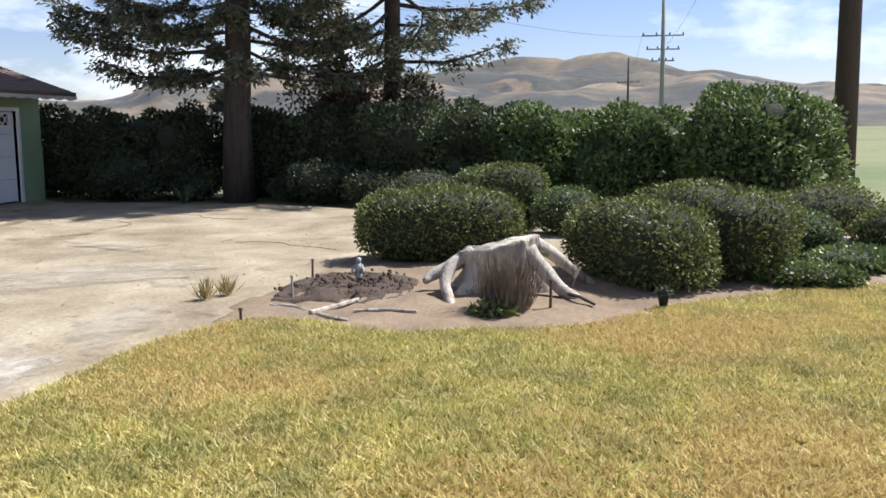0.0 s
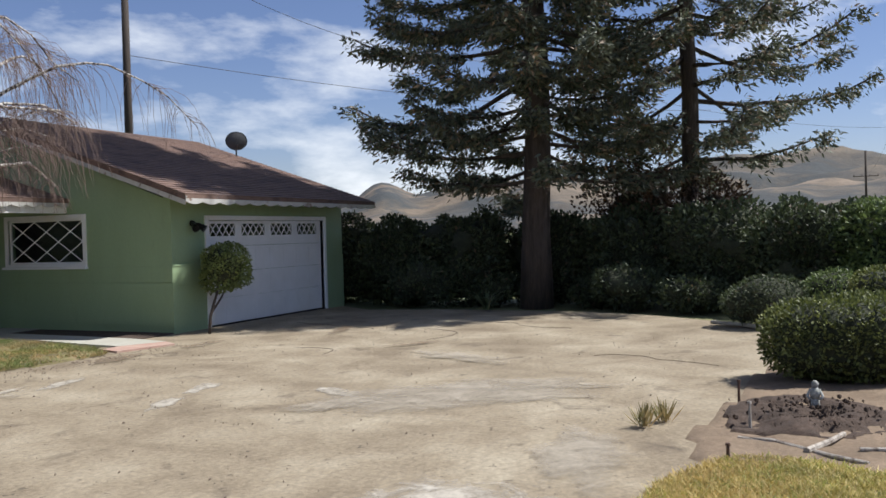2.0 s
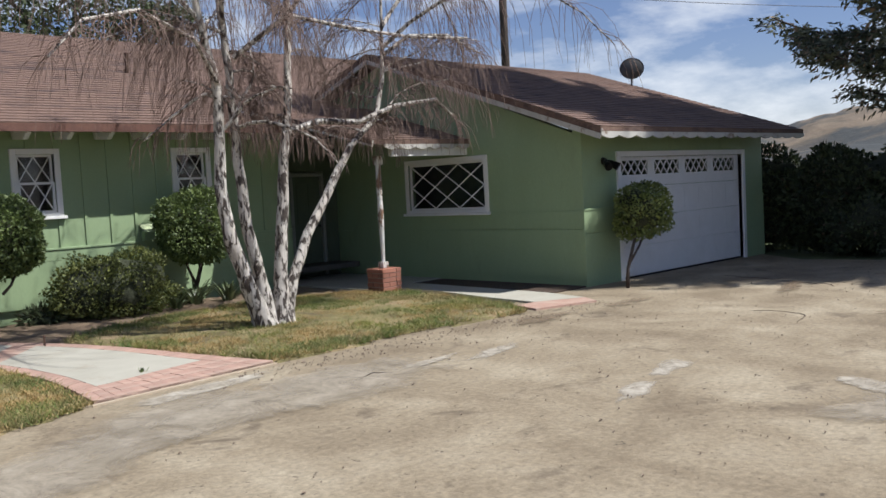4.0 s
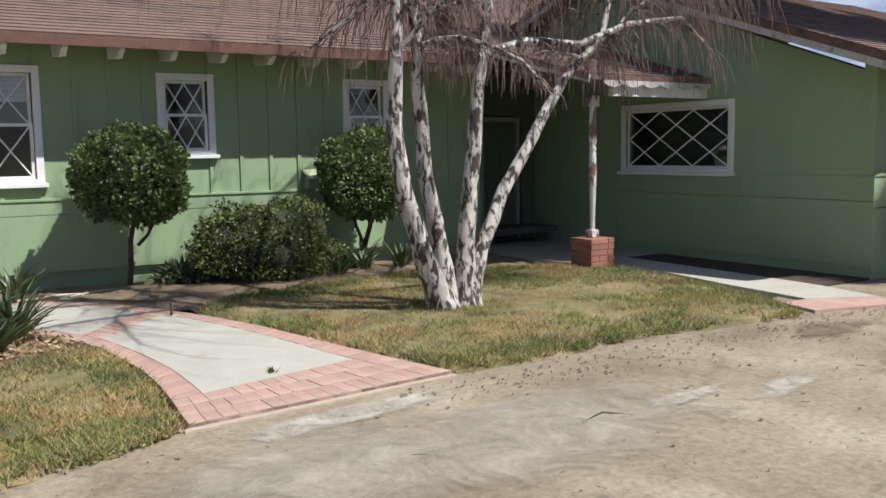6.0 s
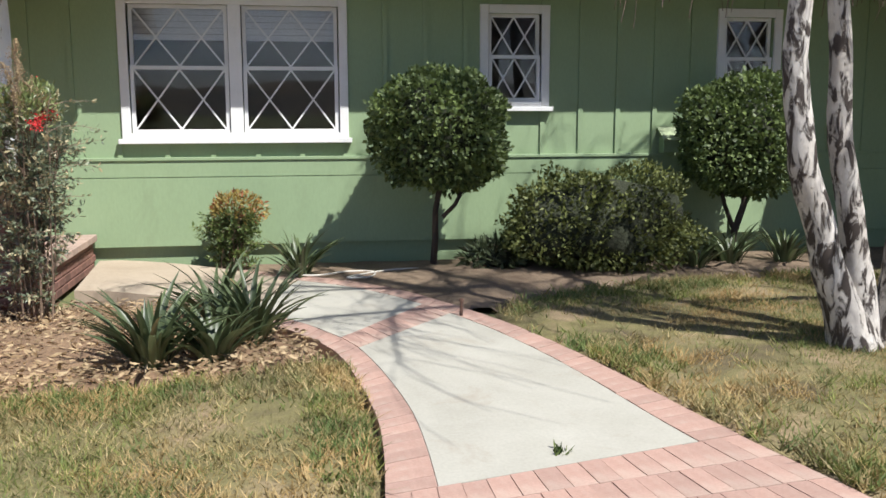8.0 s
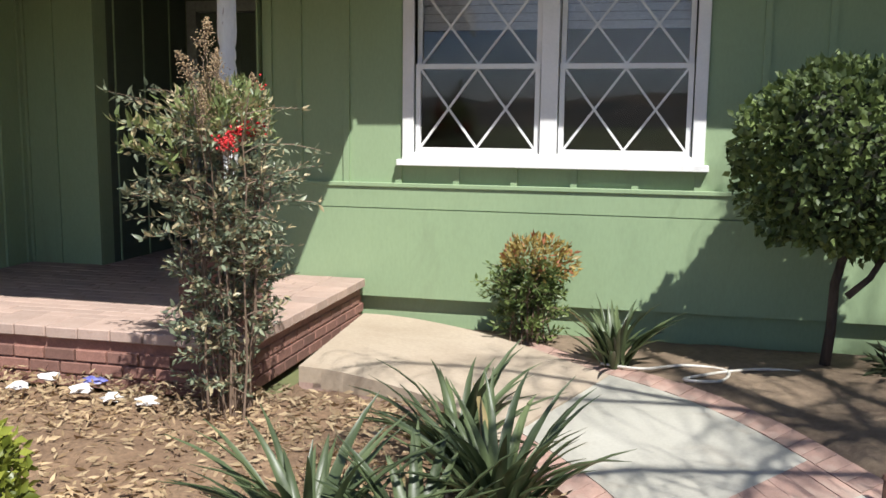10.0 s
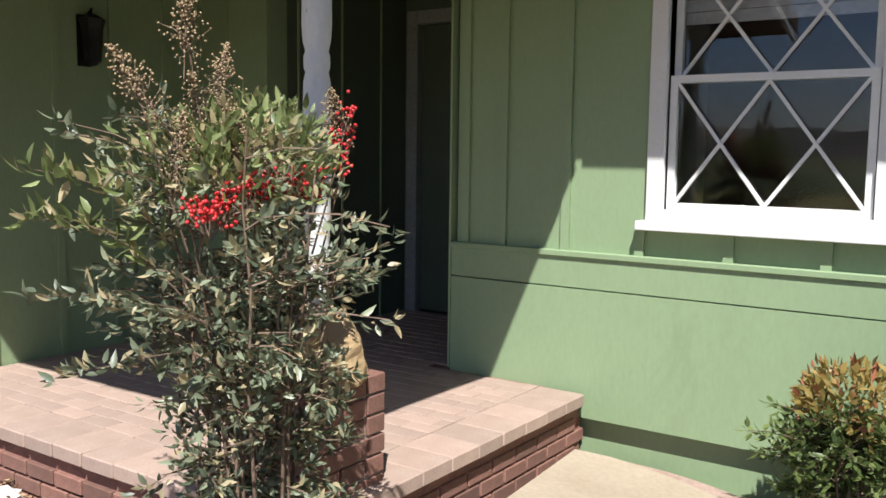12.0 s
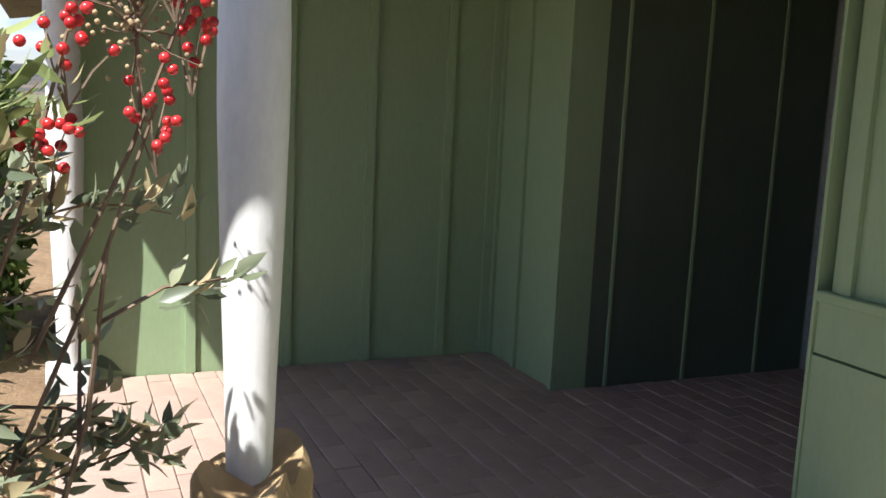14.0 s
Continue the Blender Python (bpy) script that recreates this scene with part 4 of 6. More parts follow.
def garage_door():
    w, h = DOOR[1] - DOOR[0], DOOR[3] - 0.0
    e = thing("door_3", pose(DOOR[0], GY, 0.0), "white sectional garage door with lattice windows", "garage door", kind="structure")
    Shape().box(-0.10, -0.035, -0.02, 0, 0.14, h + 0.09).box(w, -0.035, -0.02, w + 0.10, 0.14, h + 0.09).box(0, -0.035, h, w, 0.14, h + 0.09).ob("door_frame", WHITE, e, bevel=0.005)
    n = 4
    sh = (h - 0.03) / n
    for i in range(n - 1):
        sec = Shape().box(0.01, 0.06, 0.03 + i * sh, w - 0.01, 0.10, 0.03 + (i + 1) * sh - 0.006).ob("section", WHITE, e, bevel=0.003)
        for k in range(8):
            a = 0.06 + k * (w - 0.1) / 8
            Shape().box(a, 0.054, 0.10 + i * sh, a + (w - 0.1) / 8 - 0.05, 0.0595, 0.03 + (i + 1) * sh - 0.08).ob("panel", WHITE, sec, bevel=0.002)
    z0, z1 = 0.03 + 3 * sh, h - 0.005
    top = Shape()
    cur = 0.01
    wins = [(0.13 + k * (w - 0.1) / 4, 0.13 + k * (w - 0.1) / 4 + 0.80) for k in range(4)]
    a0, a1 = z0 + 0.20, z1 - 0.06
    for a, b in wins:
        top.box(cur, 0.06, z0, a, 0.10, z1).box(a, 0.06, z0, b, 0.10, a0).box(a, 0.06, a1, b, 0.10, z1)
        cur = b
    top.box(cur, 0.06, z0, w - 0.01, 0.10, z1)
    sec = top.ob("section", WHITE, e, "top section with four lattice windows")
    for a, b in wins:
        diamonds(a, b, a0, a1, 4, 1, 0.066, 0.022).ob("lattice", WHITE, sec)
        g = Shape().box(a, 0.08, a0, b, 0.085, a1).ob("pane", GLASS, sec)
        g.visible_shadow = False
    Shape().box(0.01, 0.055, 0.0, w - 0.01, 0.10, 0.028).ob("bottom_seal", BLACK, e, "black rubber seal")


garage_door()


# ---- porch and posts ----
def turned_post(name, x, y, z0, z1, r, label, mat=WORN_WHITE):
    e = thing(name, pose(x, y, z0), label, "post", "porch posts")
    h = z1 - z0
    prof = [(0.0, 0.7), (0.05, 0.66), (0.12, 0.66), (0.22, 0.76), (0.33, 0.90), (0.44, 1.0), (0.50, 1.0), (0.59, 0.92), (0.61, 0.78), (0.62, 0.90), (0.64, 0.90), (0.65, 0.78), (0.67, 0.95), (0.70, 1.02), (0.80, 0.98), (0.90, 0.86), (0.95, 0.76), (0.965, 0.95), (1.0, 0.95)]
    Shape().tube([(0, 0, h * a) for a, _ in prof], [r * b for _, b in prof], 20).ob("shaft", mat, e, smooth=True)
    Shape().box(-r * 1.25, -r * 1.25, 0, r * 1.25, r * 1.25, 0.10).ob("base_block", mat, e, bevel=0.004)
    Shape().box(-r * 1.2, -r * 1.2, h - 0.14, r * 1.2, r * 1.2, h).ob("cap_block", mat, e, bevel=0.004)
    return e


turned_post("turned_post", 3.16, -1.842, 0.77, 2.54, 0.052, "white turned porch post on a brick pedestal")
turned_post("turned_post", 12.09, -2.45, 0.41, 2.26, 0.05, "peeling white turned porch post on a brick pedestal", PEELING)
turned_post("turned_post", 0.60, -2.08, PF, 2.50, 0.07, "white post at the end of the porch")


def pedestal(name, x, y, side, z0, rows, mat, label, lean=0.006):
    e = thing(name, pose(x, y, z0), label, "pedestal", "brick pedestals")
    rh, joint = 0.068, 0.009
    h = rows * (rh + joint)
    Shape().box(-side / 2 + 0.012, -side / 2 + 0.012, 0, side / 2 - 0.012, side / 2 - 0.012, h - 0.005).ob("mortar_core", MORTAR, e)
    blen = (side - 0.1 - joint) / 1.0
    me = Shape().box(-blen / 2, -0.05, 0, blen / 2, 0.05, rh).mesh("brick", mat, 0.004)
    half = Shape().box(-(blen - joint) / 4, -0.05, 0, (blen - joint) / 4, 0.05, rh).mesh("brick", mat, 0.004)
    for r in range(rows):
        for q in range(4):
            a = 90 * q
            if r % 2 == 0:
                places = [(me, -0.05 - joint / 2)]
            else:
                places = [(half, -0.05 - joint / 2 - (blen + joint) / 4), (half, -0.05 - joint / 2 + (blen + joint) / 4)]
            for mesh, off in places:
                o = new("brick", mesh)
                o.parent = e
                o.matrix_basis = pose(0, 0, r * (rh + joint) + joint, 0, 0, a) @ pose(off + random.uniform(-lean, lean) * 0.4, -side / 2 + 0.05 + random.uniform(-lean, lean), 0, 0, 0, random.uniform(-1, 1))
    Shape().box(-side / 2 + 0.11, -side / 2 + 0.11, h - 0.006, side / 2 - 0.11, side / 2 - 0.11, h + 0.006).ob("top_fill", mat, e)
    return e


pedestal("brick_pedestal", 3.11, -1.82, 0.38, 0.0, 10, DARK_BRICK, "old brick porch pedestal overgrown by a bush")
pedestal("brick_pedestal", 12.09, -2.45, 0.40, 0.02, 5, BRICK, "small red brick pedestal under the post")

porch = tagged(Shape().box(0.47, -2.09, 0.0, 3.31, -0.0, PF - 0.07).box(0.47, -1.90, 0.1, 3.12, -0.0, PF - 0.012).box(1.14, 0, 0.0, 2.52, 1.34, PF - 0.012).ob("porch_base", DARK_BRICK), "raised brick entry porch", "porch", kind="structure")


def lantern():
    e = thing("wall_lantern", pose(0.472, -0.95, 2.06, 0, 0, 90), "black wall lantern beside the entry", "lamp")
    Shape().box(-0.05, 0.0, 0.0, 0.05, 0.02, 0.3).ob("back_plate", BLACK, e)
    Shape().tube([(0, -0.08, 0.0), (0, -0.08, 0.03), (0, -0.08, 0.22), (0, -0.08, 0.27), (0, -0.08, 0.3)], [0.02, 0.05, 0.065, 0.08, 0.02], 6).ob("housing", BLACK, e)
    Shape().tube([(0, 0.0, 0.26), (0, -0.08, 0.33), (0, -0.08, 0.29)], 0.008, 6).ob("arm", BLACK, e)


lantern()


def flood_lamp():
    e = thing("flood_lamp", pose(14.42, GY, 1.98), "black twin floodlight on the garage wall", "lamp")
    Shape().tube([(0, 0, 0), (0, -0.05, 0)], [0.06, 0.05], 12).ob("base_plate", BLACK, e)
    for sx in (-1, 1):
        Shape().tube([(0.02 * sx, -0.05, 0), (0.07 * sx, -0.09, -0.02), (0.10 * sx, -0.16, -0.07), (0.12 * sx, -0.21, -0.11)], [0.02, 0.035, 0.06, 0.07], 10).ob("lamp_head", BLACK, e)


flood_lamp()


def dish():
    e = thing("satellite_dish", pose(20.1, -2.13, 3.75, 0, 0, -50), "dark grey satellite dish on the garage roof", "satellite dish")
    Shape().tube([(0, 0.1, 0), (0, 0.08, 0.25), (0, 0, 0.42)], 0.022, 8).ob("mast", DISH, e)
    s = Shape()
    rings, seg = 6, 28
    for side in (0, 1):
        for i in range(rings + 1):
            r = 0.24 * i / rings
            for j in range(seg):
                a = math.tau * j / seg
                s.v.append((r * math.cos(a) * 1.15, -0.10 + 0.9 * r * r - side * -0.012, 0.42 + r * math.sin(a)))
    m = (rings + 1) * seg
    for side in (0, 1):
        for i in range(rings):
            for j in range(seg):
                q = [side * m + i * seg + j, side * m + i * seg + (j + 1) % seg, side * m + (i + 1) * seg + (j + 1) % seg, side * m + (i + 1) * seg + j]
                s.f.append(tuple(q if side else q[::-1]))
    s.f += [(rings * seg + j, rings * seg + (j + 1) % seg, m + rings * seg + (j + 1) % seg, m + rings * seg + j) for j in range(seg)]
    s.ob("reflector", DISH, e, smooth=True)
    Shape().tube([(0, -0.02, 0.16), (0, -0.42, 0.30)], 0.012, 6).box(-0.03, -0.47, 0.28, 0.03, -0.41, 0.35).ob("feed_arm", DISH, e)


dish()
v = thing("roof_vent", pose(10.3, 2.6, 4.13), "rusty vent pipe on the roof", "vent")
Shape().tube([(0, 0, 0), (0, 0, 0.42)], 0.05, 10).ob("pipe", RUST, v)
b = thing("mail_box", pose(9.15, -0.001, 1.085), "pale green tilted mailbox on the wall ledge", "mailbox")
Shape().box(-0.09, -0.15, 0.0, 0.09, -0.02, 0.16).ob("body", GREEN, b, bevel=0.006)
Shape().slab([(-0.11, -0.20, 0.15), (0.11, -0.20, 0.15), (0.11, -0.01, 0.27), (-0.11, -0.01, 0.27)], 0.015).ob("lid", SHUTTLE, b, "pale green sloping lid")

# ---- trees and shrubs ----
hedge_kw = dict(category="hedge", mat=LEAF_HEDGE, power=3.2, rough=0.07, inner=0.86, dense=0.9, group="clipped hedges")
shrub("clipped_hedge", 11.55, -16.42, (0.62, 0.97, 0.45), 0.455, "rounded clipped green hedge behind the stump", n=9000, size=0.05, turn=14, **hedge_kw)
shrub("clipped_hedge", 15.2, -16.87, (0.6, 0.58, 0.5), 0.53, "round clipped hedge farther back", n=5000, size=0.055, **hedge_kw)
shrub("clipped_hedge", 10.30, -18.76, (0.98, 0.52, 0.44), 0.42, "low rounded clipped hedge by the lawn", n=7500, size=0.048, turn=32, **hedge_kw)
shrub("clipped_hedge", 10.95, -19.5, (1.05, 0.58, 0.50), 0.49, "long rounded clipped hedge", n=7000, size=0.048, turn=40, **hedge_kw)
round_kw = dict(category="shrub", rough=0.1, inner=0.8, dense=0.86, group="low shrubs")
shrub("round_shrub", 16.7, -15.1, (0.6, 0.75, 0.42), 0.44, "dark round shrub in shade", mat=LEAF_DARK, n=2500, size=0.06, **round_kw)
shrub("round_shrub", 16.9, -16.2, (0.55, 0.6, 0.46), 0.48, "dark green round clipped shrub", mat=LEAF_TOPIARY, n=2500, size=0.06, **round_kw)
shrub("round_shrub", 14.5, -17.8, (0.5, 0.55, 0.36), 0.36, "small dark green round shrub", mat=LEAF_TOPIARY, n=2500, size=0.05, **round_kw)
shrub("round_shrub", 12.4, -20.75, (0.42, 0.5, 0.30), 0.31, "small dark clipped shrub", mat=LEAF_TOPIARY, n=2500, size=0.045, **round_kw)
shrub("round_shrub", 14.2, -21.45, (0.7, 0.75, 0.40), 0.42, "rounded sunlit green shrub", mat=LEAF_HEDGE, n=3500, size=0.05, **round_kw)
shrub("round_shrub", 12.5, -21.95, (0.55, 0.6, 0.35), 0.35, "rounded green shrub beside the gravel", mat=LEAF_HEDGE, n=3000, size=0.05, **round_kw)
shrub("ground_cover", 10.25, -20.5, (0.3, 0.5, 0.12), 0.10, "low dull green ground cover", "ground cover", LEAF_SMALL, 1500, 0.06, rough=0.2)
shrub("ground_cover", 11.6, -21.3, (0.6, 0.5, 0.14), 0.10, "low straggly green ground cover", "ground cover", LEAF_SMALL, 1500, 0.07, rough=0.3)

# the tall hedge behind the driveway, bush by bush
tall = dict(category="shrub", power=3.0, rough=0.24, inner=0.76, dense=0.78, group="tall hedge", lump_scale=1.1)
for i, (x, y, rx, ry, h) in enumerate(((21.0, -4.9, 0.95, 1.2, 2.05), (20.75, -6.4, 0.85, 0.9, 2.0), (21.2, -8.1, 1.0, 1.15, 2.1), (21.9, -10.0, 1.0, 1.25, 2.05), (21.4, -12.0, 1.0, 1.25, 2.05), (20.5, -14.0, 1.1, 1.2, 2.1),
                                       (19.9, -15.8, 1.1, 1.1, 2.15), (19.0, -17.4, 1.1, 1.15, 1.95), (18.1, -18.9, 1.1, 1.1, 1.9), (16.6, -20.85, 1.05, 1.15, 2.2))):
    # Shaded bushes get darker leaves: the trees' shade is put into the colour.
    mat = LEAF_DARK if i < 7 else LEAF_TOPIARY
    shrub("tall_shrub", x, y, (rx, ry, h * 0.5), h * 0.5, ("dense shrub of the tall hedge, shade in its leaf colour" if i < 7 else "tall sunlit evergreen shrub with glossy leaves"),
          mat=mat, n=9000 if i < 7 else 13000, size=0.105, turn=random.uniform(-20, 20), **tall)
for x, y, r, h in ((20.4, -8.9, 0.5, 0.7), (19.7, -12.2, 0.6, 0.9), (20.3, -11.3, 0.5, 0.6), (19.2, -13.6, 0.5, 0.7), (19.9, -7.4, 0.6, 1.1)):
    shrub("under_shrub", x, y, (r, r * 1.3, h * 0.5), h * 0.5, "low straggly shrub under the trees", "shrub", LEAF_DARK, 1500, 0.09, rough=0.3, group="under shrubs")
shrub("reddish_shrub", 22.2, -12.0, (1.0, 1.3, 1.4), 1.9, "tall bronze-leaved shrub beside the conifer", "shrub", LEAF_RED, 5000, 0.11, rough=0.3, inner=0.4, dense=0.5)
shrub("reddish_shrub", 22.6, -13.7, (0.8, 0.9, 1.2), 1.7, "bronze-leaved shrub under the conifer", "shrub", LEAF_RED, 3000, 0.11, rough=0.3, inner=0.4, dense=0.5)


def conifer(x, y, r, height, spread, clear_to, label, limbs, seed, density, west=0.0):
    g = np.random.default_rng(seed)
    e = thing("conifer_tree", pose(x, y, -0.05), label, "tree", "conifers")
    hs = np.linspace(0, height, 14)
    Shape().tube([(0.06 * math.sin(h * 0.9 + seed), 0.06 * math.cos(h * 0.7), h) for h in hs], [r * (1.18 if h < 0.3 else 1.0) * (1 - 0.9 * h / height) + 0.02 for h in hs], 14).ob("trunk", BARK, e, smooth=True)
    wood, parts = Shape(), []
    for i in range(limbs):
        u = i / limbs
        h = clear_to + (height - clear_to - 0.4) * u ** 0.9
        a = i * 2.399 + g.normal(0, 0.25)
        length = spread * (1 - 0.85 * u) * g.uniform(0.7, 1.12) + 0.3
        if u < 0.08:
            length *= g.uniform(0.6, 1.0)
        length *= (1 - west * max(0.0, -math.cos(a))) * (1 + 0.8 * west * max(0.0, math.sin(a)))
        d = np.array([math.cos(a), math.sin(a), 0])
        drop = g.uniform(0.02, 0.3)
        n = 8
        ts = np.linspace(0, 1, n)
        line = np.outer(ts * length, d)
        line[:, 2] = h - drop * length * np.sin(ts * 2.0) + 0.16 * length * ts ** 3
        line += np.cumsum(g.normal(0, 0.03, (n, 3)), 0)
        Shape().tube([tuple(p) for p in line], [0.055 * (1 - 0.8 * t) * (0.5 + 0.5 * length / spread) + 0.006 for t in ts], 5, False).ob("limb", BARK, e)
        # side shoots, and flat drooping sprays along them
        for k in range(int(length * density)):
            t = g.uniform(0.18, 1.0) ** 0.8
            j = min(int(t * (n - 1)), n - 2)
            f = t * (n - 1) - j
            p = line[j] * (1 - f) + line[j + 1] * f
            s = g.choice((-1, 1)) * g.uniform(0.5, 1.2)
            out = np.array([math.cos(a + s), math.sin(a + s), g.uniform(-0.45, 0.1)])
            q = p + out * g.uniform(0.25, 0.75) * (1.15 - 0.6 * t)
            if k % 2 == 0:
                wood.tube([tuple(p), tuple((p + q) / 2 + [0, 0, 0.03]), tuple(q)], [0.012, 0.008, 0.004], 3, False)
            m = 24
            w = g.uniform(0.1, 1, m)[:, None]
            c = p + (q - p) * w + g.normal(0, 0.085, (m, 3))
            parts.append(leaf_arrays(c, out + g.normal(0, 0.6, (m, 3)) + [0, 0, -0.15], 0.165, 0.15, 0.2))
    tagged(wood.ob("shoot_growth", BARK, e), kind="stuff")
    vv, tt = join_arrays(parts)
    tri_mesh("crown", vv, tt, NEEDLE, e)
    return e


conifer(20.2, -10.10, 0.31, 23.0, 4.2, 2.7, "large dark conifer with a thick bare lower trunk", 205, 3, 14, 0.24)
conifer(22.9, -13.0, 0.22, 21.0, 4.0, 2.9, "tall thin conifer with open drooping limbs", 125, 11, 8)


def birch():
    g = np.random.default_rng(5)
    e = thing("birch_tree", pose(8.85, -4.05, 0.03), "multi-stemmed leafless weeping birch with white bark", "tree")
    stems = [
        ([(-0.12, 0.0, -0.05), (-0.34, 0.0, 0.5), (-0.56, 0.0, 1.15), (-0.66, 0.0, 1.8), (-0.60, 0.0, 2.9), (-0.80, 0.0, 3.9), (-1.0, 0.1, 5.2), (-1.0, 0.3, 6.6)], 0.115),
        ([(0.0, 0.06, -0.05), (-0.10, 0.1, 0.55), (-0.26, 0.10, 1.3), (-0.33, 0.10, 2.2), (-0.36, 0.1, 3.0), (-0.40, 0.2, 4.2), (-0.30, 0.3, 5.6), (-0.2, 0.3, 7.0)], 0.10),
        ([(0.12, -0.02, -0.05), (0.13, 0.0, 0.6), (0.20, 0.0, 1.3), (0.27, 0.0, 2.0), (0.40, 0.0, 2.8), (0.55, 0.1, 3.9), (0.75, 0.2, 5.3), (0.8, 0.3, 6.6)], 0.105),
        ([(0.15, 0.0, -0.05), (0.30, 0.0, 0.55), (0.62, 0.02, 1.15), (1.05, 0.03, 1.75), (1.45, 0.05, 2.3), (1.88, 0.05, 2.65), (2.10, 0.05, 3.2), (2.18, 0.1, 4.0), (2.3, 0.2, 5.2)], 0.085),
    ]
    twigs = Shape()
    for line, r in stems:
        c = [tuple(Vector(p)) for p in line]
        pts = []
        for i in range(len(c) - 1):
            for k in range(5):
                p = Vector(c[i]).lerp(Vector(c[i + 1]), k / 5)
                pts.append(p + 0.02 * Vector((noise.noise(p * 3), noise.noise(p * 3 + Vector((5, 0, 0))), 0)))
        pts.append(Vector(c[-1]))
        n = len(pts)
        rad = [r * (1.7, 1.4, 1.22, 1.1, 1.05, 1.0)[min(i, 5)] * (1 - 0.86 * i / n) * (1 + 0.08 * noise.noise(pts[i] * 5)) for i in range(n)]
        Shape().tube(pts, rad, 14).ob("stem", BIRCH, e, smooth=True)
        # limbs from above the bare lower stem
        for k in range(12):
            i = int(n * g.uniform(0.48, 0.97))
            a, length = g.uniform(0, math.tau), g.uniform(0.6, 1.8)
            p = np.array(pts[i])
            d = np.array([math.cos(a), math.sin(a), g.uniform(0.25, 0.9)])
            ln = [p]
            for s in range(7):
                d = d + [0, 0, -0.13] + g.normal(0, 0.16, 3)
                ln.append(ln[-1] + d / np.linalg.norm(d) * length / 7)
            Shape().tube([tuple(q) for q in ln], [max(rad[i] * 0.45 * (1 - 0.8 * j / 7), 0.006) for j in range(8)], 6, False).ob("limb", BIRCH, e)
            for s in range(44):
                j = g.integers(1, 8)
                hang(twigs, g, ln[j] + g.normal(0, 0.03, 3), a)
    # three low limbs that arch outward
    for line, r in (([(0.30, 0, 2.45), (0.8, -0.1, 2.62), (1.5, -0.1, 2.62), (2.1, -0.2, 2.85), (2.8, -0.3, 2.95), (3.3, -0.3, 2.6)], 0.05),
                    ([(-0.30, 0.1, 3.4), (0.2, -0.4, 3.9), (1.0, -0.7, 3.75), (1.9, -0.8, 3.7), (2.9, -0.9, 3.75)], 0.035),
                    ([(-0.56, 0, 3.0), (-1.1, -0.4, 3.5), (-1.9, -0.7, 3.7), (-2.6, -0.9, 3.5), (-3.0, -1.0, 3.1)], 0.03),
                    ([(2.15, 0.05, 3.6), (2.6, 0.0, 3.9), (3.3, -0.1, 3.95), (3.9, -0.2, 3.7)], 0.03)):
        Shape().tube(line, [r * (1 - 0.75 * i / len(line)) for i in range(len(line))], 8, False).ob("limb", BIRCH, e)
        for s in range(140):
            i = g.integers(0, len(line) - 1)
            p = Vector(line[i]).lerp(Vector(line[i + 1]), g.uniform())
            hang(twigs, g, np.array(p), g.uniform(0, math.tau))
    # long arching limbs all round, with a curtain of twigs
    for k, (a, reach, z0, i) in enumerate(((-45, 3.6, 3.7, 3), (-20, 3.2, 4.3, 2), (-75, 2.9, 4.0, 2), (-115, 2.8, 3.8, 1), (-150, 3.0, 4.2, 0), (175, 3.2, 3.8, 0), (120, 2.6, 4.2, 1), (60, 2.8, 4.4, 2), (20, 3.3, 4.0, 3))):
        ca, sa = math.cos(radians(a)), math.sin(radians(a))
        b = stems[i][0]
        j = max(n for n in range(len(b)) if b[n][2] <= z0)
        f = (z0 - b[j][2]) / (b[j + 1][2] - b[j][2]) if j + 1 < len(b) else 0
        root = Vector(b[j]).lerp(Vector(b[min(j + 1, len(b) - 1)]), f)
        line = []
        for n in range(9):
            t = n / 8
            line.append(root + Vector((ca, sa, 0)) * (reach - 0.3) * t + Vector((0, 0, 1.1 * math.sin(t * 2.5) - 0.75 * t * t)) + Vector(g.normal(0, 0.05, 3)) * t)
        Shape().tube(line, [0.032 * (1 - 0.85 * n / 9) for n in range(9)], 7, False).ob("limb", BIRCH, e)
        for q in range(62):
            t = g.uniform(0.25, 1.0) * 7.99
            n = int(t)
            hang(twigs, g, np.array(line[n].lerp(line[n + 1], t - n)), radians(a) + g.normal(0, 0.8))
    tagged(twigs.ob("twig_growth", TWIG, e), "drooping bare twigs", kind="stuff")


def hang(s, g, p, a):
    """A thin twig that arches out and hangs down."""
    length = min(g.uniform(0.4, 1.7), max(0.18, (p[2] - 1.95) * g.uniform(0.5, 1.0)))
    d = np.array([math.cos(a + g.normal(0, 0.7)), math.sin(a + g.normal(0, 0.7)), g.uniform(-0.2, 0.5)])
    pts = [p]
    for k in range(5):
        d = d * 0.72 + np.array([0, 0, -0.42]) + g.normal(0, 0.08, 3)
        pts.append(pts[-1] + d / np.linalg.norm(d) * length / 5)
    s.tube([tuple(q) for q in pts], [0.0045, 0.004, 0.0035, 0.003, 0.0026, 0.0022], 3, False)


birch()


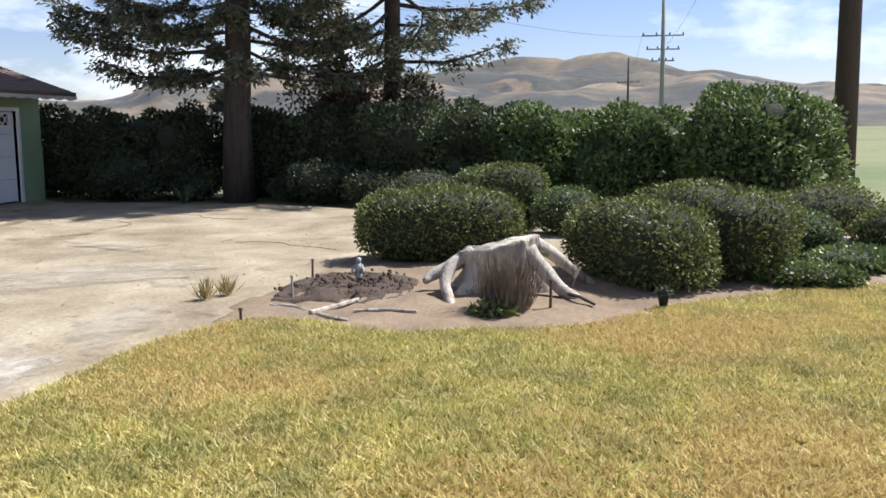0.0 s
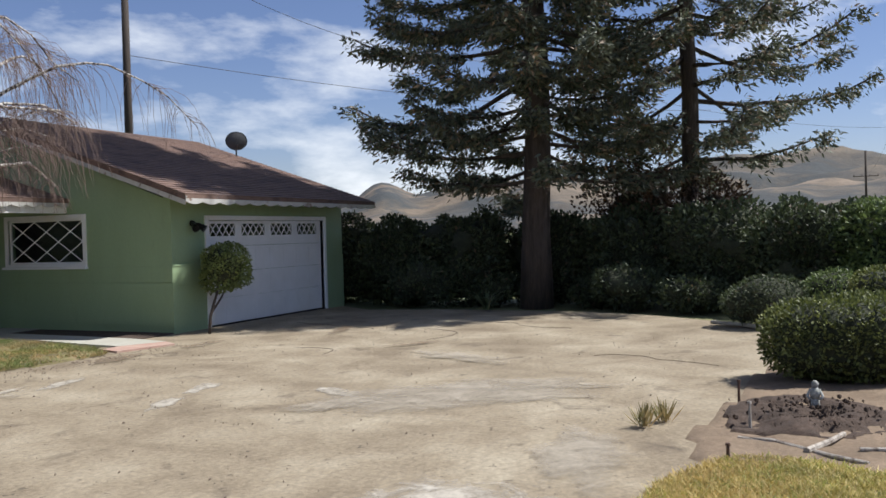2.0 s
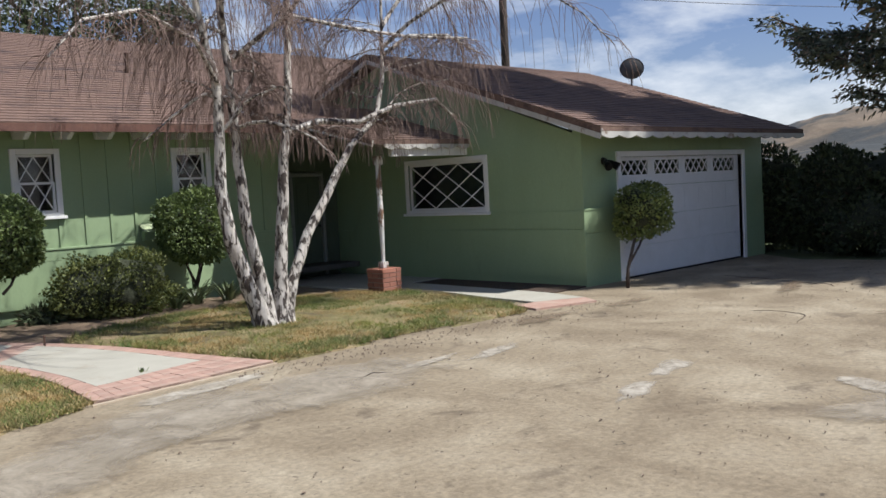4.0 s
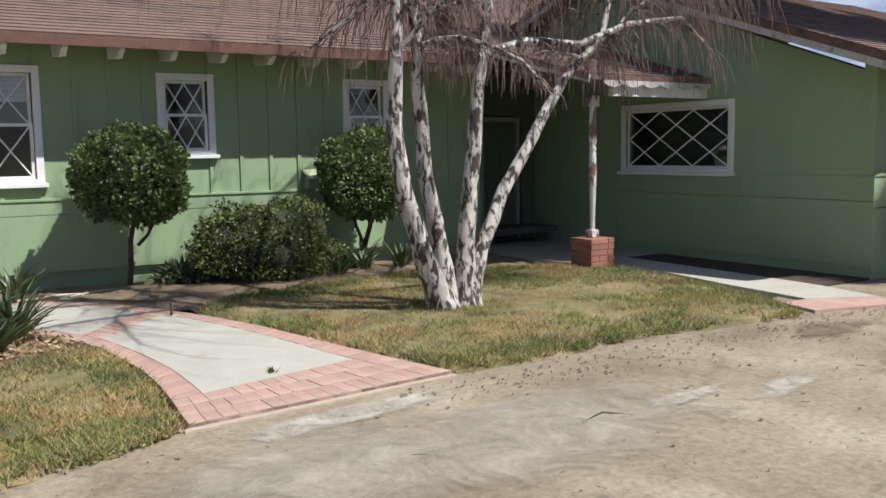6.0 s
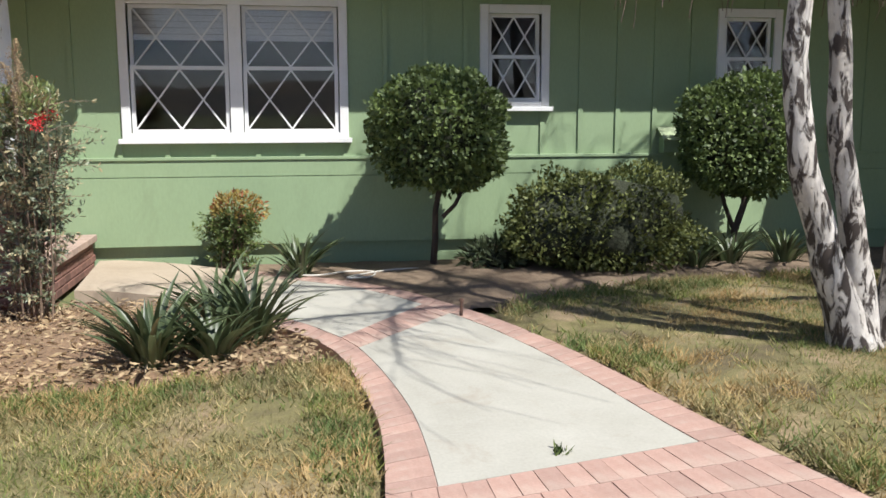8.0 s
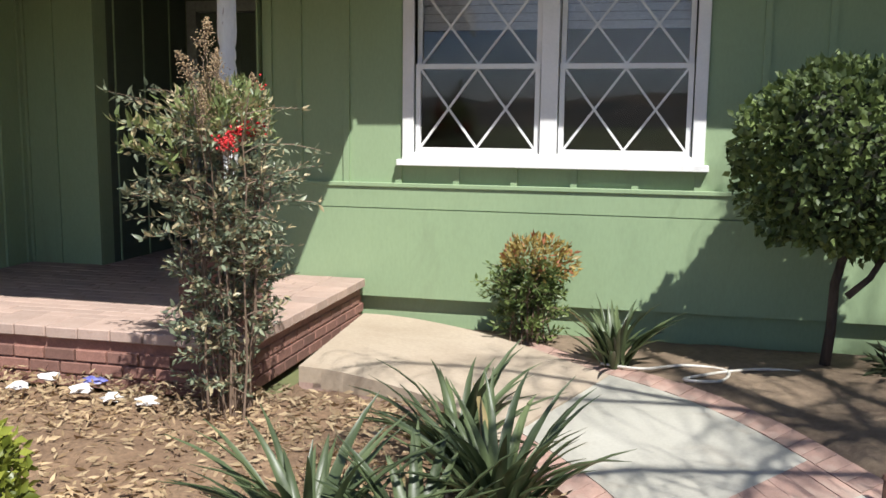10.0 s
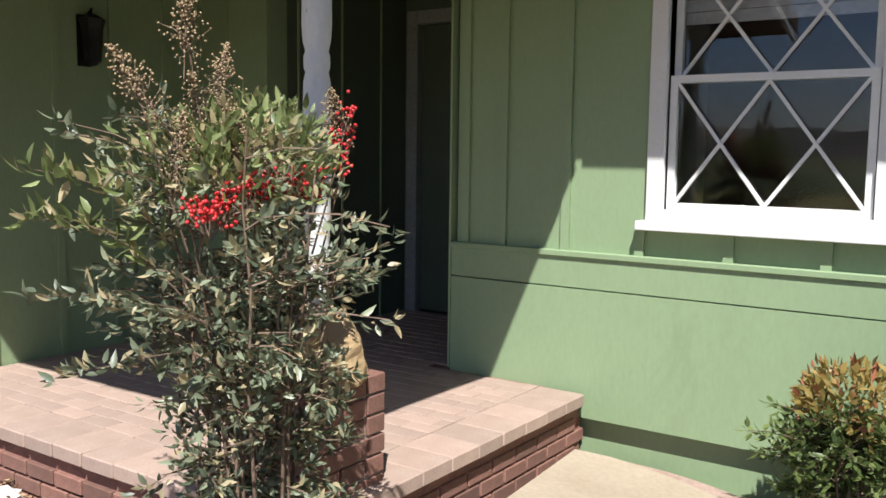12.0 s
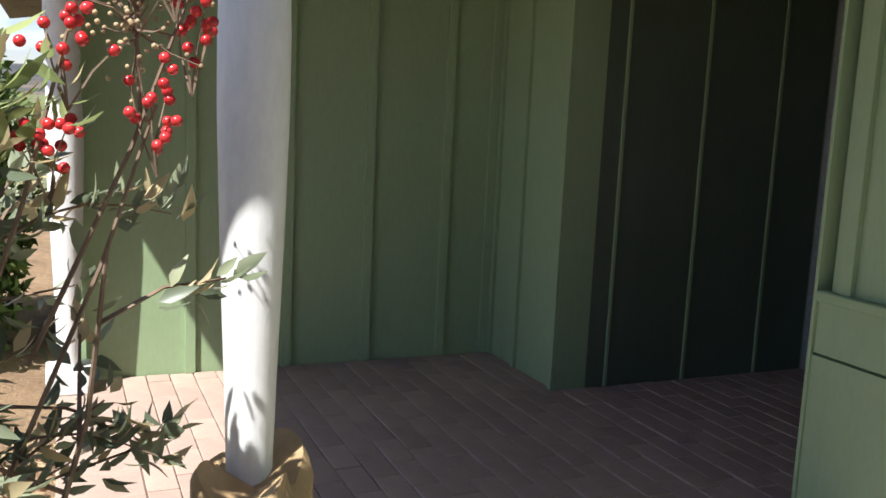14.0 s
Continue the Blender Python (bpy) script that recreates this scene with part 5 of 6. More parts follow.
def leafy_tree(x, y, label, clumps, seed):
    """A broad tree: a trunk, limbs to each clump and ragged clumps of leaves."""
    g = np.random.default_rng(seed)
    e = thing("leafy_tree", pose(x, y, -0.05), label, "tree")
    Shape().tube([(0, 0, 0), (0.1, 0.05, 2.0), (-0.05, 0, 4.2)], [0.34, 0.26, 0.2], 12).ob("trunk", BARK, e, smooth=True)
    parts = []
    for cx, cy, cz, r in clumps:
        Shape().tube([(-0.05, 0, 3.6), (cx * 0.5, cy * 0.5, cz - 1.2 * r), (cx, cy, cz)], [0.13, 0.08, 0.03], 7, False).ob("limb", BARK, e)
        p, d = shell_points(1500, (r, r, r * 0.75), 2.0, -1, 0.4, 0.25, (cx, cy, cz), 1.4)
        parts.append(leaf_arrays(p + [cx, cy, cz], d * 0.5 + g.normal(0, 0.7, d.shape) + [0, 0, -0.2], 0.17, 0.26, 0.3, 0.15))
    vv, tt = join_arrays(parts)
    tri_mesh("crown", vv, tt, LEAF_DARK, e)


leafy_tree(14.6, 16.0, "dark green leafy tree rising behind the roof",
           [(-4.2, 0, 6.6, 1.3), (-3.0, 0.5, 7.9, 1.4), (-1.6, -0.4, 6.9, 1.4), (-0.6, 0.4, 8.6, 1.6), (0.8, 0, 7.2, 1.5), (1.9, -0.4, 8.4, 1.4), (3.0, 0.2, 7.0, 1.3), (3.9, 0, 8.2, 1.1), (-2.4, 0, 9.3, 1.2), (1.0, 0.3, 9.8, 1.3), (-4.6, 0.3, 8.6, 1.0)], 41)


def topiary(x, y, zc, r, label, stems, n, mat=LEAF_TOPIARY):
    e = thing("topiary_tree", pose(x, y, 0.0), label, "tree", "topiary trees")
    p, d = shell_points(n, r, 2.2, -1, 0.2, 0.74, (x, y, 0), 2.6)
    p[:, 2] += zc
    vv, tt = leaf_arrays(p, d * 0.6 + rng.normal(0, 0.6, d.shape), 0.056, 0.34, 0.3, 0.1)
    tri_mesh("crown", vv, tt, mat, e)
    core("inner_foliage", r, 2.2, SHADE_CORE, e, (0, 0, zc), -1, 0.76, 0.2, (x, y, 0))
    for line, rad in stems:
        Shape().tube(line, [rad * (1 - 0.4 * i / len(line)) for i in range(len(line))], 9).ob("trunk", BARK, e, smooth=True)
    return e


topiary(6.60, -0.90, 1.34, (0.64, 0.54, 0.53), "lollipop-clipped dark green topiary tree", [([(-0.06, 0.24, -0.02), (-0.04, 0.2, 0.3), (-0.05, 0.12, 0.6), (0, 0, 0.95)], 0.035), ([(0.0, 0, 0.55), (0.12, 0.02, 0.66), (0.22, 0.03, 0.85)], 0.022)], 10500)
topiary(9.58, -0.74, 1.26, (0.58, 0.5, 0.58), "clipped topiary tree beside the mailbox", [([(-0.05, 0, -0.02), (0.0, 0, 0.3), (0.1, 0, 0.6), (0.1, 0, 0.9)], 0.04), ([(0.0, 0, 0.35), (-0.1, 0.02, 0.6), (-0.15, 0.03, 0.85)], 0.025)], 8500)
topiary(14.62, -5.85, 1.15, (0.52, 0.42, 0.42), "small leaning topiary tree by the garage door", [([(-0.62, -0.1, -0.02), (-0.56, -0.08, 0.3), (-0.36, -0.05, 0.62), (-0.12, 0, 0.95)], 0.03), ([(-0.54, -0.08, 0.35), (-0.2, -0.06, 0.62), (0.1, 0, 0.9)], 0.02)], 3800, LEAF_YELLOWISH)
shrub("round_shrub", 8.12, -0.95, (0.95, 0.55, 0.52), 0.47, "broad dark green shrub against the wall", "shrub", LEAF_HEDGE, 9500, 0.052, 2.2, rough=0.26, inner=0.72, dense=0.8, group="low shrubs", lump_scale=3.0)
shrub("yellow_shrub", 3.2, -4.45, (0.45, 0.5, 0.36), 0.36, "bright yellow green rounded shrub", "shrub", LEAF_YELLOW, 5000, 0.05, 2.4, rough=0.12, inner=0.82, dense=0.86)
shrub("tall_shrub", -1.5, -2.85, (0.9, 0.6, 0.95), 0.95, "dark leafy shrub past the end of the porch", "shrub", LEAF_TOPIARY, 5000, 0.08, 2.4, rough=0.2, inner=0.75, dense=0.8)
shrub("low_plant", 7.15, -0.85, (0.30, 0.25, 0.16), 0.14, "low brown green dying plant", "plant", LEAF_DARK, 500, 0.13, width=0.12, inner=0.3, dense=0.5)


def strap_plant(x, y, n, length, label, seed, lean=1.0, width=0.028):
    """A clump of long arching strap leaves."""
    g = np.random.default_rng(seed)
    e = thing("strap_plant", pose(x, y, 0.03), label, "plant", "strap-leaved plants")
    vs, ts, k = [], [], 0
    for i in range(n):
        a, l, w = g.uniform(0, math.tau), length * g.uniform(0.6, 1.1), width * g.uniform(0.7, 1.2)
        d = np.array([math.cos(a) * 0.35 * lean, math.sin(a) * 0.35 * lean, 1.0]) + g.normal(0, 0.12, 3)
        side = np.array([-math.sin(a), math.cos(a), 0])
        p = np.array([math.cos(a), math.sin(a), 0]) * g.uniform(0, 0.10)
        m = 7
        for j in range(m):
            t = j / (m - 1)
            ww = w * (1 - t ** 2.2) * (0.6 + 0.8 * min(t * 3, 1)) * 0.75 + 0.001
            vs += [p - side * ww, p + [0, 0, -ww * 0.7], p + side * ww]
            if j:
                b = k + 3 * j
                ts += [(b - 3, b - 2, b + 1), (b - 3, b + 1, b), (b - 2, b - 1, b + 2), (b - 2, b + 2, b + 1)]
            d = d / np.linalg.norm(d) + np.array([math.cos(a) * 0.10, math.sin(a) * 0.10, -0.17 * g.uniform(0.4, 1.3)])
            p = p + d / np.linalg.norm(d) * l / (m - 1)
        k += 3 * m
    tri_mesh("leaves", np.array(vs), np.array(ts), STRAP, e)
    return e


for i, (x, y, n, l, s) in enumerate(((4.40, -3.78, 95, 0.60, "spiky dark green strap-leaved clump"), (4.76, -3.74, 65, 0.52, "spiky strap-leaved clump with dry tips"), (4.96, -3.30, 95, 0.62, "tall spiky strap-leaved clump by the walk"),
                                     (4.68, -2.75, 55, 0.60, "spiky strap-leaved clump behind the others"), (5.28, -0.92, 60, 0.50, "dark strap-leaved plant by the wall"),
                                     (9.45, -0.95, 60, 0.48, "strap-leaved plant under the topiary"), (9.05, -1.05, 40, 0.42, "low green strap-leaved plant"), (10.0, -1.0, 45, 0.45, "low green strap-leaved plant"), (19.0, -9.3, 40, 0.5, "pale spiky plant at the hedge foot"))):
    strap_plant(x, y, int(n * 0.75), l * 1.02, s, 20 + i, 0.5, 0.024)


def nandina(x, y, n_stems, height, spread, label, seed, mats, leaf, low, name="nandina_bush", cane=0.012, tiers=13):
    """Cane stems that carry tiers of compound leaves, berry clusters and dry seed heads."""
    g = np.random.default_rng(seed)
    e = thing(name, pose(x, y, 0.02), label, "bush")
    wood, parts, tips = Shape(), [], []
    for i in range(n_stems):
        a = math.tau * i / n_stems + g.normal(0, 0.3)
        h = height * g.uniform(0.7, 1.05)
        out = g.uniform(0.15, 1.0)
        base = np.array([math.cos(a), math.sin(a), 0]) * g.uniform(0.02, 0.16)
        top = np.array([math.cos(a) * out * spread[0], math.sin(a) * out * spread[1], h])
        line = [base + (top - base) * t + np.array([0, 0, 0.12 * math.sin(t * 3.1)]) + g.normal(0, 0.012, 3) for t in np.linspace(0, 1, 7)]
        wood.tube([tuple(p) for p in line], [cane * (1 - 0.1 * j) for j in range(7)], 6, False)
        tips.append((line[-1], a))
        for k in range(tiers):
            t = low + (1 - low) * g.uniform() ** 0.75
            j = min(int(t * 6), 5)
            p = line[j] + (line[j + 1] - line[j]) * (t * 6 - j)
            b = g.uniform(0, math.tau)
            d = np.array([math.cos(b), math.sin(b), g.uniform(-0.1, 0.55)])
            l = g.uniform(0.10, 0.19) if height < 1 else g.uniform(0.1, 0.33)
            q = p + d * l
            if height > 1 and (math.hypot(q[0], q[1]) > 0.19 + 0.25 * q[2] or (q[1] > 0.27 and q[2] > 0.75 and (q[0] > 0.02 or q[2] > 1.4))):
                continue
            wood.tube([tuple(p), tuple(p + d * l * 0.5 + [0, 0, 0.015]), tuple(q)], [0.0035, 0.0025, 0.0015], 3, False)
            for s in np.linspace(0.35, 1.0, 5):
                c = p + d * l * s
                m = 4
                w = d + g.normal(0, 0.7, (m, 3)) + [0, 0, -0.1]
                parts.append(lance_arrays(c + unit(w) * 0.015, w, leaf, 0.2, 0.3, 0.2))
    tagged(wood.ob("cane_growth", STEM, e), kind="stuff")
    vv, tt = join_arrays(parts)
    tri_mesh("foliage", vv, tt, mats, e)
    return e, tips, g


def clusters(e, g, places, name, label, mat, r, count, reach, ico=1, panicle=False):
    """Grape-like clusters of little balls on fine stalks, one part for each cluster."""
    bm = bmesh.new()
    bmesh.ops.create_icosphere(bm, subdivisions=ico, radius=r)
    bv = np.array([v.co[:] for v in bm.verts])
    bt = np.array([[v.index for v in f.verts] for f in bm.faces])
    bm.free()
    for p in places:
        p = np.array(p)
        q = p + np.clip(g.normal(0, 0.45, (count, 3)), -1, 1) * reach
        if panicle:
            t = g.uniform(0, 1, count)[:, None]
            axis = np.array([g.normal(0, 0.5), g.normal(-0.2, 0.5), 1.0]) * reach[2] * 1.9
            arm = unit(g.normal(0, 1, (count, 3))) * (1.1 - t) * reach[0] * 1.5 * g.uniform(0.1, 1.0, (count, 1))
            q = p - axis * 0.4 + axis * t + arm
        arr = [(bv + c, bt) for c in q]
        vv, tt = join_arrays(arr)
        o = tagged(tri_mesh(name, vv, tt, mat, e, label), kind="stuff")
        stalk = Shape()
        root = p - np.array([0, 0, reach[2] * 1.6])
        if panicle:
            stalk.tube([tuple(p - axis * 0.9), tuple(p), tuple(p + axis * 0.6)], [0.0025, 0.0018, 0.001], 4, False)
        for c, k in zip(q[::3], (t[::3] if panicle else [0] * len(q))):
            root = p - axis * 0.45 + axis * k if panicle else root
            stalk.tube([tuple(root), tuple((root + c) / 2 + g.normal(0, 0.004, 3)), tuple(c)], [0.0016, 0.0012, 0.0008], 3, False)
        tagged(stalk.ob("fruit_stalk", STEM, e), kind="stuff")
        if ico > 1:
            o.data.polygons.foreach_set("use_smooth", [True] * len(o.data.polygons))


NX, NY = 3.42, -2.40
nb, tips, ng = nandina(NX, NY, 22, 1.62, (0.30, 0.42), "tall nandina bush with red berries and dry seed heads", 31, LEAF_NANDINA, 0.041, 0.06, cane=0.0065, tiers=18)
# a paler leafy top, and long sprays that reach out of the bush
pt, dt = shell_points(1500, (0.20, 0.30, 0.17), 2.0, -0.6, 0.4, 0.3, (1, 2, 3), 4.0)
vt, tt_ = lance_arrays(pt + [0.02, -0.02, 1.52], dt * 0.6 + rng.normal(0, 0.5, dt.shape) + [0, 0, 0.5], 0.045, 0.17)
tri_mesh("top_foliage", vt, tt_, LEAF_PALE, nb, "pale yellow green upper leaves")


def spray(parent, g, a, b, leaf, mat):
    """A thin drooping stem with pairs of leaflets."""
    a, b = np.array(a), np.array(b)
    pts = [a + (b - a) * t + np.array([0, 0, 0.09 * math.sin(3.1 * t)]) for t in np.linspace(0, 1, 8)]
    Shape().tube([tuple(p) for p in pts], [0.003 - 0.0003 * i for i in range(8)], 5, False).ob("cane", STEM, parent)
    arr = []
    d = unit(b - a)
    for t in np.linspace(0.3, 1.0, 12):
        j = min(int(t * 7), 6)
        p = pts[j] + (pts[j + 1] - pts[j]) * (t * 7 - j)
        w = d * 0.7 + g.normal(0, 0.55, (5, 3)) + [0, 0, 0.1]
        arr.append(lance_arrays(p + g.normal(0, 0.012, (5, 3)), w, leaf, 0.19, 0.3, 0.25))
    v, t = join_arrays(arr)
    tri_mesh("spray", v, t, mat, parent)


for k, (a, b, leaf) in enumerate((((-0.05, -0.1, 1.15), (-0.25, -0.50, 1.50), 0.06), ((-0.05, -0.15, 1.1), (-0.2, -0.56, 1.38), 0.055), ((0.0, -0.15, 0.95), (-0.2, -0.55, 1.18), 0.05), ((0.05, -0.1, 0.8), (-0.15, -0.52, 0.98), 0.05),
                                  ((-0.05, 0.1, 1.2), (-0.04, 0.42, 1.40), 0.04), ((-0.02, 0.1, 1.0), (0.0, 0.40, 1.12), 0.04), ((0.0, 0.1, 0.75), (0.0, 0.38, 0.88), 0.04),
                                  ((0.1, -0.1, 0.4), (0.0, -0.5, 0.55), 0.04), ((0.08, 0.0, 0.3), (0.12, 0.2, 0.42), 0.035))):
    spray(nb, ng, a, b, leaf, LEAF_PALE if k < 2 else LEAF_NANDINA)
clusters(nb, ng, [(0.13, -0.22, 1.42), (0.15, -0.28, 1.41), (0.17, -0.17, 1.46), (0.14, -0.10, 1.46), (0.16, -0.02, 1.48), (0.12, 0.1, 1.46)], "berry_cluster", "bright red berries", BERRY, 0.0062, 60, np.array([0.06, 0.06, 0.045]), 1)
clusters(nb, ng, [(0.0, 0.40, 1.53), (-0.02, 0.44, 1.62), (0.0, 0.42, 1.70), (0.02, 0.31, 1.60), (0.0, 0.29, 1.50)], "berry_cluster", "bright red berries", BERRY, 0.0066, 15, np.array([0.045, 0.045, 0.05]), 2)
clusters(nb, ng, [(0.04, -0.25, 1.87), (0.02, -0.12, 1.75), (0.04, -0.40, 1.71), (0.00, -0.18, 1.66), (0.02, -0.26, 1.56), (-0.03, -0.02, 1.56), (0.02, 0.14, 1.55), (-0.03, 0.38, 1.66), (0.12, -0.12, 1.6)], "seed_head", "dry tan seed head", SEED, 0.0034, 260, np.array([0.06, 0.05, 0.085]), 1, panicle=True)
stalks = Shape()
for q in ((0.04, -0.25, 1.87), (0.02, -0.12, 1.75), (0.04, -0.40, 1.71), (-0.02, 0.44, 1.66), (0.0, 0.40, 1.53), (0.02, 0.31, 1.60), (0.04, -0.02, 1.44)):
    stalks.tube([(q[0] * 0.5, q[1] * 0.6, q[2] - 0.42), (q[0] * 0.8, q[1] * 0.85, q[2] - 0.18), q], [0.0035, 0.0028, 0.002], 5, False)
tagged(stalks.ob("fruit_stalk", STEM, nb), kind="stuff")
nb2, tips2, ng2 = nandina(4.66, -0.40, 20, 0.52, (0.24, 0.2), "young nandina with rusty yellow tips by the wall", 32, LEAF_SMALL, 0.045, 0.05, cane=0.006)
pr, dr = shell_points(900, (0.26, 0.2, 0.19), 2.0, -0.4, 0.3, 0.4)
vr, tr_ = leaf_arrays(pr + [0, 0, 0.56], dr + rng.normal(0, 0.7, dr.shape) + [0, 0, 0.4], 0.05, 0.2)
tri_mesh("tip_foliage", vr, tr_, LEAF_RUST, nb2, "rusty yellow new leaves")


# ---- grass ----
def grass(name, outline, per_m2, height, mat, label, keep=None, bald=0.0, seed=1, width=0.006):
    """Tufts of blades over a lawn, thinner where the ground shows."""
    g = np.random.default_rng(seed)
    o = np.array(outline)
    lo, hi = o.min(0), o.max(0)
    if keep:
        lo, hi = np.maximum(lo, keep[0]), np.minimum(hi, keep[1])
    n = int(np.prod(hi - lo) * per_m2)
    p = g.uniform(lo, hi, (n, 2))
    p = p[inside(p, outline)]
    if bald:
        f = np.array([noise.noise(Vector((q[0] * 1.1, q[1] * 1.1, seed))) + 0.6 * noise.noise(Vector((q[0] * 4, q[1] * 4, seed))) for q in p])
        p = p[f + g.normal(0, 0.25, len(p)) > bald - 0.55]
    b = 5
    p = np.repeat(p, b, 0) + g.normal(0, 0.018, (len(p) * b, 2))
    n = len(p)
    base = np.column_stack([p, np.full(n, 0.02)])
    h = height * g.uniform(0.5, 1.25, n)[:, None]
    lean = g.normal(0, 0.75, (n, 3)) * [1, 1, 0]
    tip = base + (lean + [0, 0, 1.0]) * h
    a = g.uniform(0, math.tau, n)
    side = np.column_stack([np.cos(a), np.sin(a), np.zeros(n)]) * width
    v = np.stack([base - side, base + side, tip], 1).reshape(-1, 3)
    return tagged(tri_mesh(name, v, np.arange(n * 3).reshape(-1, 3), mat), label, "grass", kind="stuff")


grass("lawn_grass", LAWN_EDGE, 1100, 0.042, GRASS, "sun-bleached yellow green lawn grass", ((2.6, -24.5), (11.2, -14.9)), seed=3, width=0.0065)
grass("lawn_grass", LAWN_EDGE, 350, 0.045, GRASS_GREEN, "greener tufts in the lawn", ((2.6, -19.0), (9.2, -14.9)), 0.6, seed=4, width=0.0065)
grass("island_grass", LAWN2_EDGE, 1000, 0.06, GRASS_DRY, "thin dry grass around the birch", None, 0.66, 5)
grass("island_grass", LAWN2_EDGE, 800, 0.075, GRASS_BED, "greener tufts around the birch", None, 0.86, 6)
grass("side_grass", LAWN3_EDGE, 900, 0.055, GRASS_DRY, "thin dry grass beside the walk", ((1.5, -7), (5.8, -3.6)), 0.3, 7)
grass("side_grass", LAWN3_EDGE, 650, 0.062, GRASS_BED, "greener tufts beside the walk", ((1.5, -7), (5.8, -3.6)), 0.5, 8)

verge = [(5.5, -4.2), (5.42, -3.65), (5.0, -3.45), (4.5, -3.9), (3.9, -4.0), (3.2, -4.15), (2.0, -4.3), (2.0, -4.8), (3.6, -4.7)]
grass("side_grass", verge, 260, 0.06, GRASS_DRY, "straggly dry grass at the bed's edge", None, 0.5, 11)
grass("side_grass", verge, 160, 0.07, GRASS_BED, "green tufts at the bed's edge", None, 0.6, 12)

# ---- hills, poles and wires ----
def hills():
    az = np.radians(np.arange(0, 360.1, 0.5))
    deg = np.degrees(az)
    off = (deg - 90 + 180) % 360 - 180

    def bumpy(mid, width, high):
        return high * np.exp(-((off - mid) / width) ** 2)

    el = 1.9 + bumpy(0, 5.5, 2.9) + bumpy(-9, 6, 2.2) + bumpy(-19, 6, 2.2) + bumpy(-27.5, 1.6, 1.6) + bumpy(6.5, 3, 1.5) + bumpy(14, 5, 1.3) + bumpy(26, 9, 1.2) + bumpy(-42, 10, 0.8)
    rows = [(700, 0.0), (850, 0.16), (1000, 0.36), (1150, 0.55), (1300, 0.75), (1450, 0.9), (1600, 1.0), (1900, 0.8), (2300, 0.3)]
    fine_rows = []
    for (d0, f0), (d1, f1) in zip(rows, rows[1:]):
        fine_rows += [(d0 + (d1 - d0) * k / 4, f0 + (f1 - f0) * k / 4) for k in range(4)]
    v, n = [], len(az)
    for d, f in fine_rows:
        for a, e in zip(az, el):
            x, y = d * math.sin(a), d * math.cos(a)
            gully = noise.turbulence(Vector((x * 0.0032, y * 0.0032, 0.3)), 5, False)
            h = 1600 * math.tan(math.radians(e)) * f * (0.72 + 0.75 * gully * (1 - 0.5 * f)) - (6 if f == 0 else 0)
            v.append((x, y - 15, h))
    t = []
    for i in range(len(fine_rows) - 1):
        for j in range(n - 1):
            a = i * n + j
            t += [(a, a + n, a + n + 1), (a, a + n + 1, a + 1)]
    o = tagged(tri_mesh("hills", np.array(v), np.array(t), HILL), "dry brown grass hills with dark gullies", "hills", kind="structure")
    o.data.polygons.foreach_set("use_smooth", [True] * len(o.data.polygons))


hills()


def utility_pole(x, y, h, r, arms, mat, label, turn=0, lean=0.0):
    e = thing("utility_pole", pose(x, y, -0.05, 0, lean, turn), label, "utility pole", "utility poles")
    Shape().tube([(0, 0, 0), (0, 0, h)], [r, r * 0.7], 14).ob("pole", mat, e, smooth=True)
    for z, w in arms:
        arm = Shape().box(-0.06, -w / 2, z - 0.06, 0.06, w / 2, z + 0.06).ob("crossarm", mat, e)
        for k in range(4):
            yy = -w / 2 + 0.12 + k * (w - 0.24) / 3
            Shape().tube([(0, yy, z + 0.06), (0, yy, z + 0.2), (0, yy, z + 0.3)], [0.05, 0.08, 0.03], 8).ob("insulator", BLACK, arm)
    return e


utility_pole(92, -23.0, 16.4, 0.24, [(16.0, 3.6), (14.1, 2.4), (10.3, 4.0), (9.0, 3.2), (7.9, 2.2)], GREY_POLE, "grey utility pole with several crossarms", 3)
utility_pole(172, -20.9, 14.0, 0.24, [(9.6, 4.0)], POLE, "distant dark brown utility pole", 3)
utility_pole(19.5, -22.9, 11.0, 0.23, [], POLE, "wooden pole beside the gravel, shade in its colour", 0, 1.0)
utility_pole(25.6, 6.5, 13.0, 0.16, [], POLE, "dark wooden pole behind the garage")


def wire(points, sag, label):
    s = Shape()
    for a, b in zip(points, points[1:]):
        a, b = Vector(a), Vector(b)
        line = []
        for k in range(25):
            t = k / 24
            p = a.lerp(b, t)
            p.z -= sag * 4 * t * (1 - t)
            line.append(p)
        s.tube(line, 0.011, 4, False)
    tagged(s.ob("overhead_wire", BLACK), label, "wire", "overhead wires")


wire([(25.6, 6.5, 12.6), (40, -2, 9.5), (92, -23, 10.2)], 1.2, "thin black overhead wire")
wire([(25.6, 6.5, 8.2), (60, -9, 9.0)], 0.6, "thin black overhead wire")
for yy in (-1.7, -0.5, 0.7, 1.7):
    wire([(92, -23 + yy, 16.3), (30, -60 + yy * 3, 26)], 1.5, "thin black overhead utility wire")
wire([(19.5, -23.05, 10.6), (92, -23, 9.0)], 1.0, "thin black overhead utility wire")
wire([(92, -21, 10.4), (172, -20.9, 9.8)], 1.0, "thin black overhead utility wire")

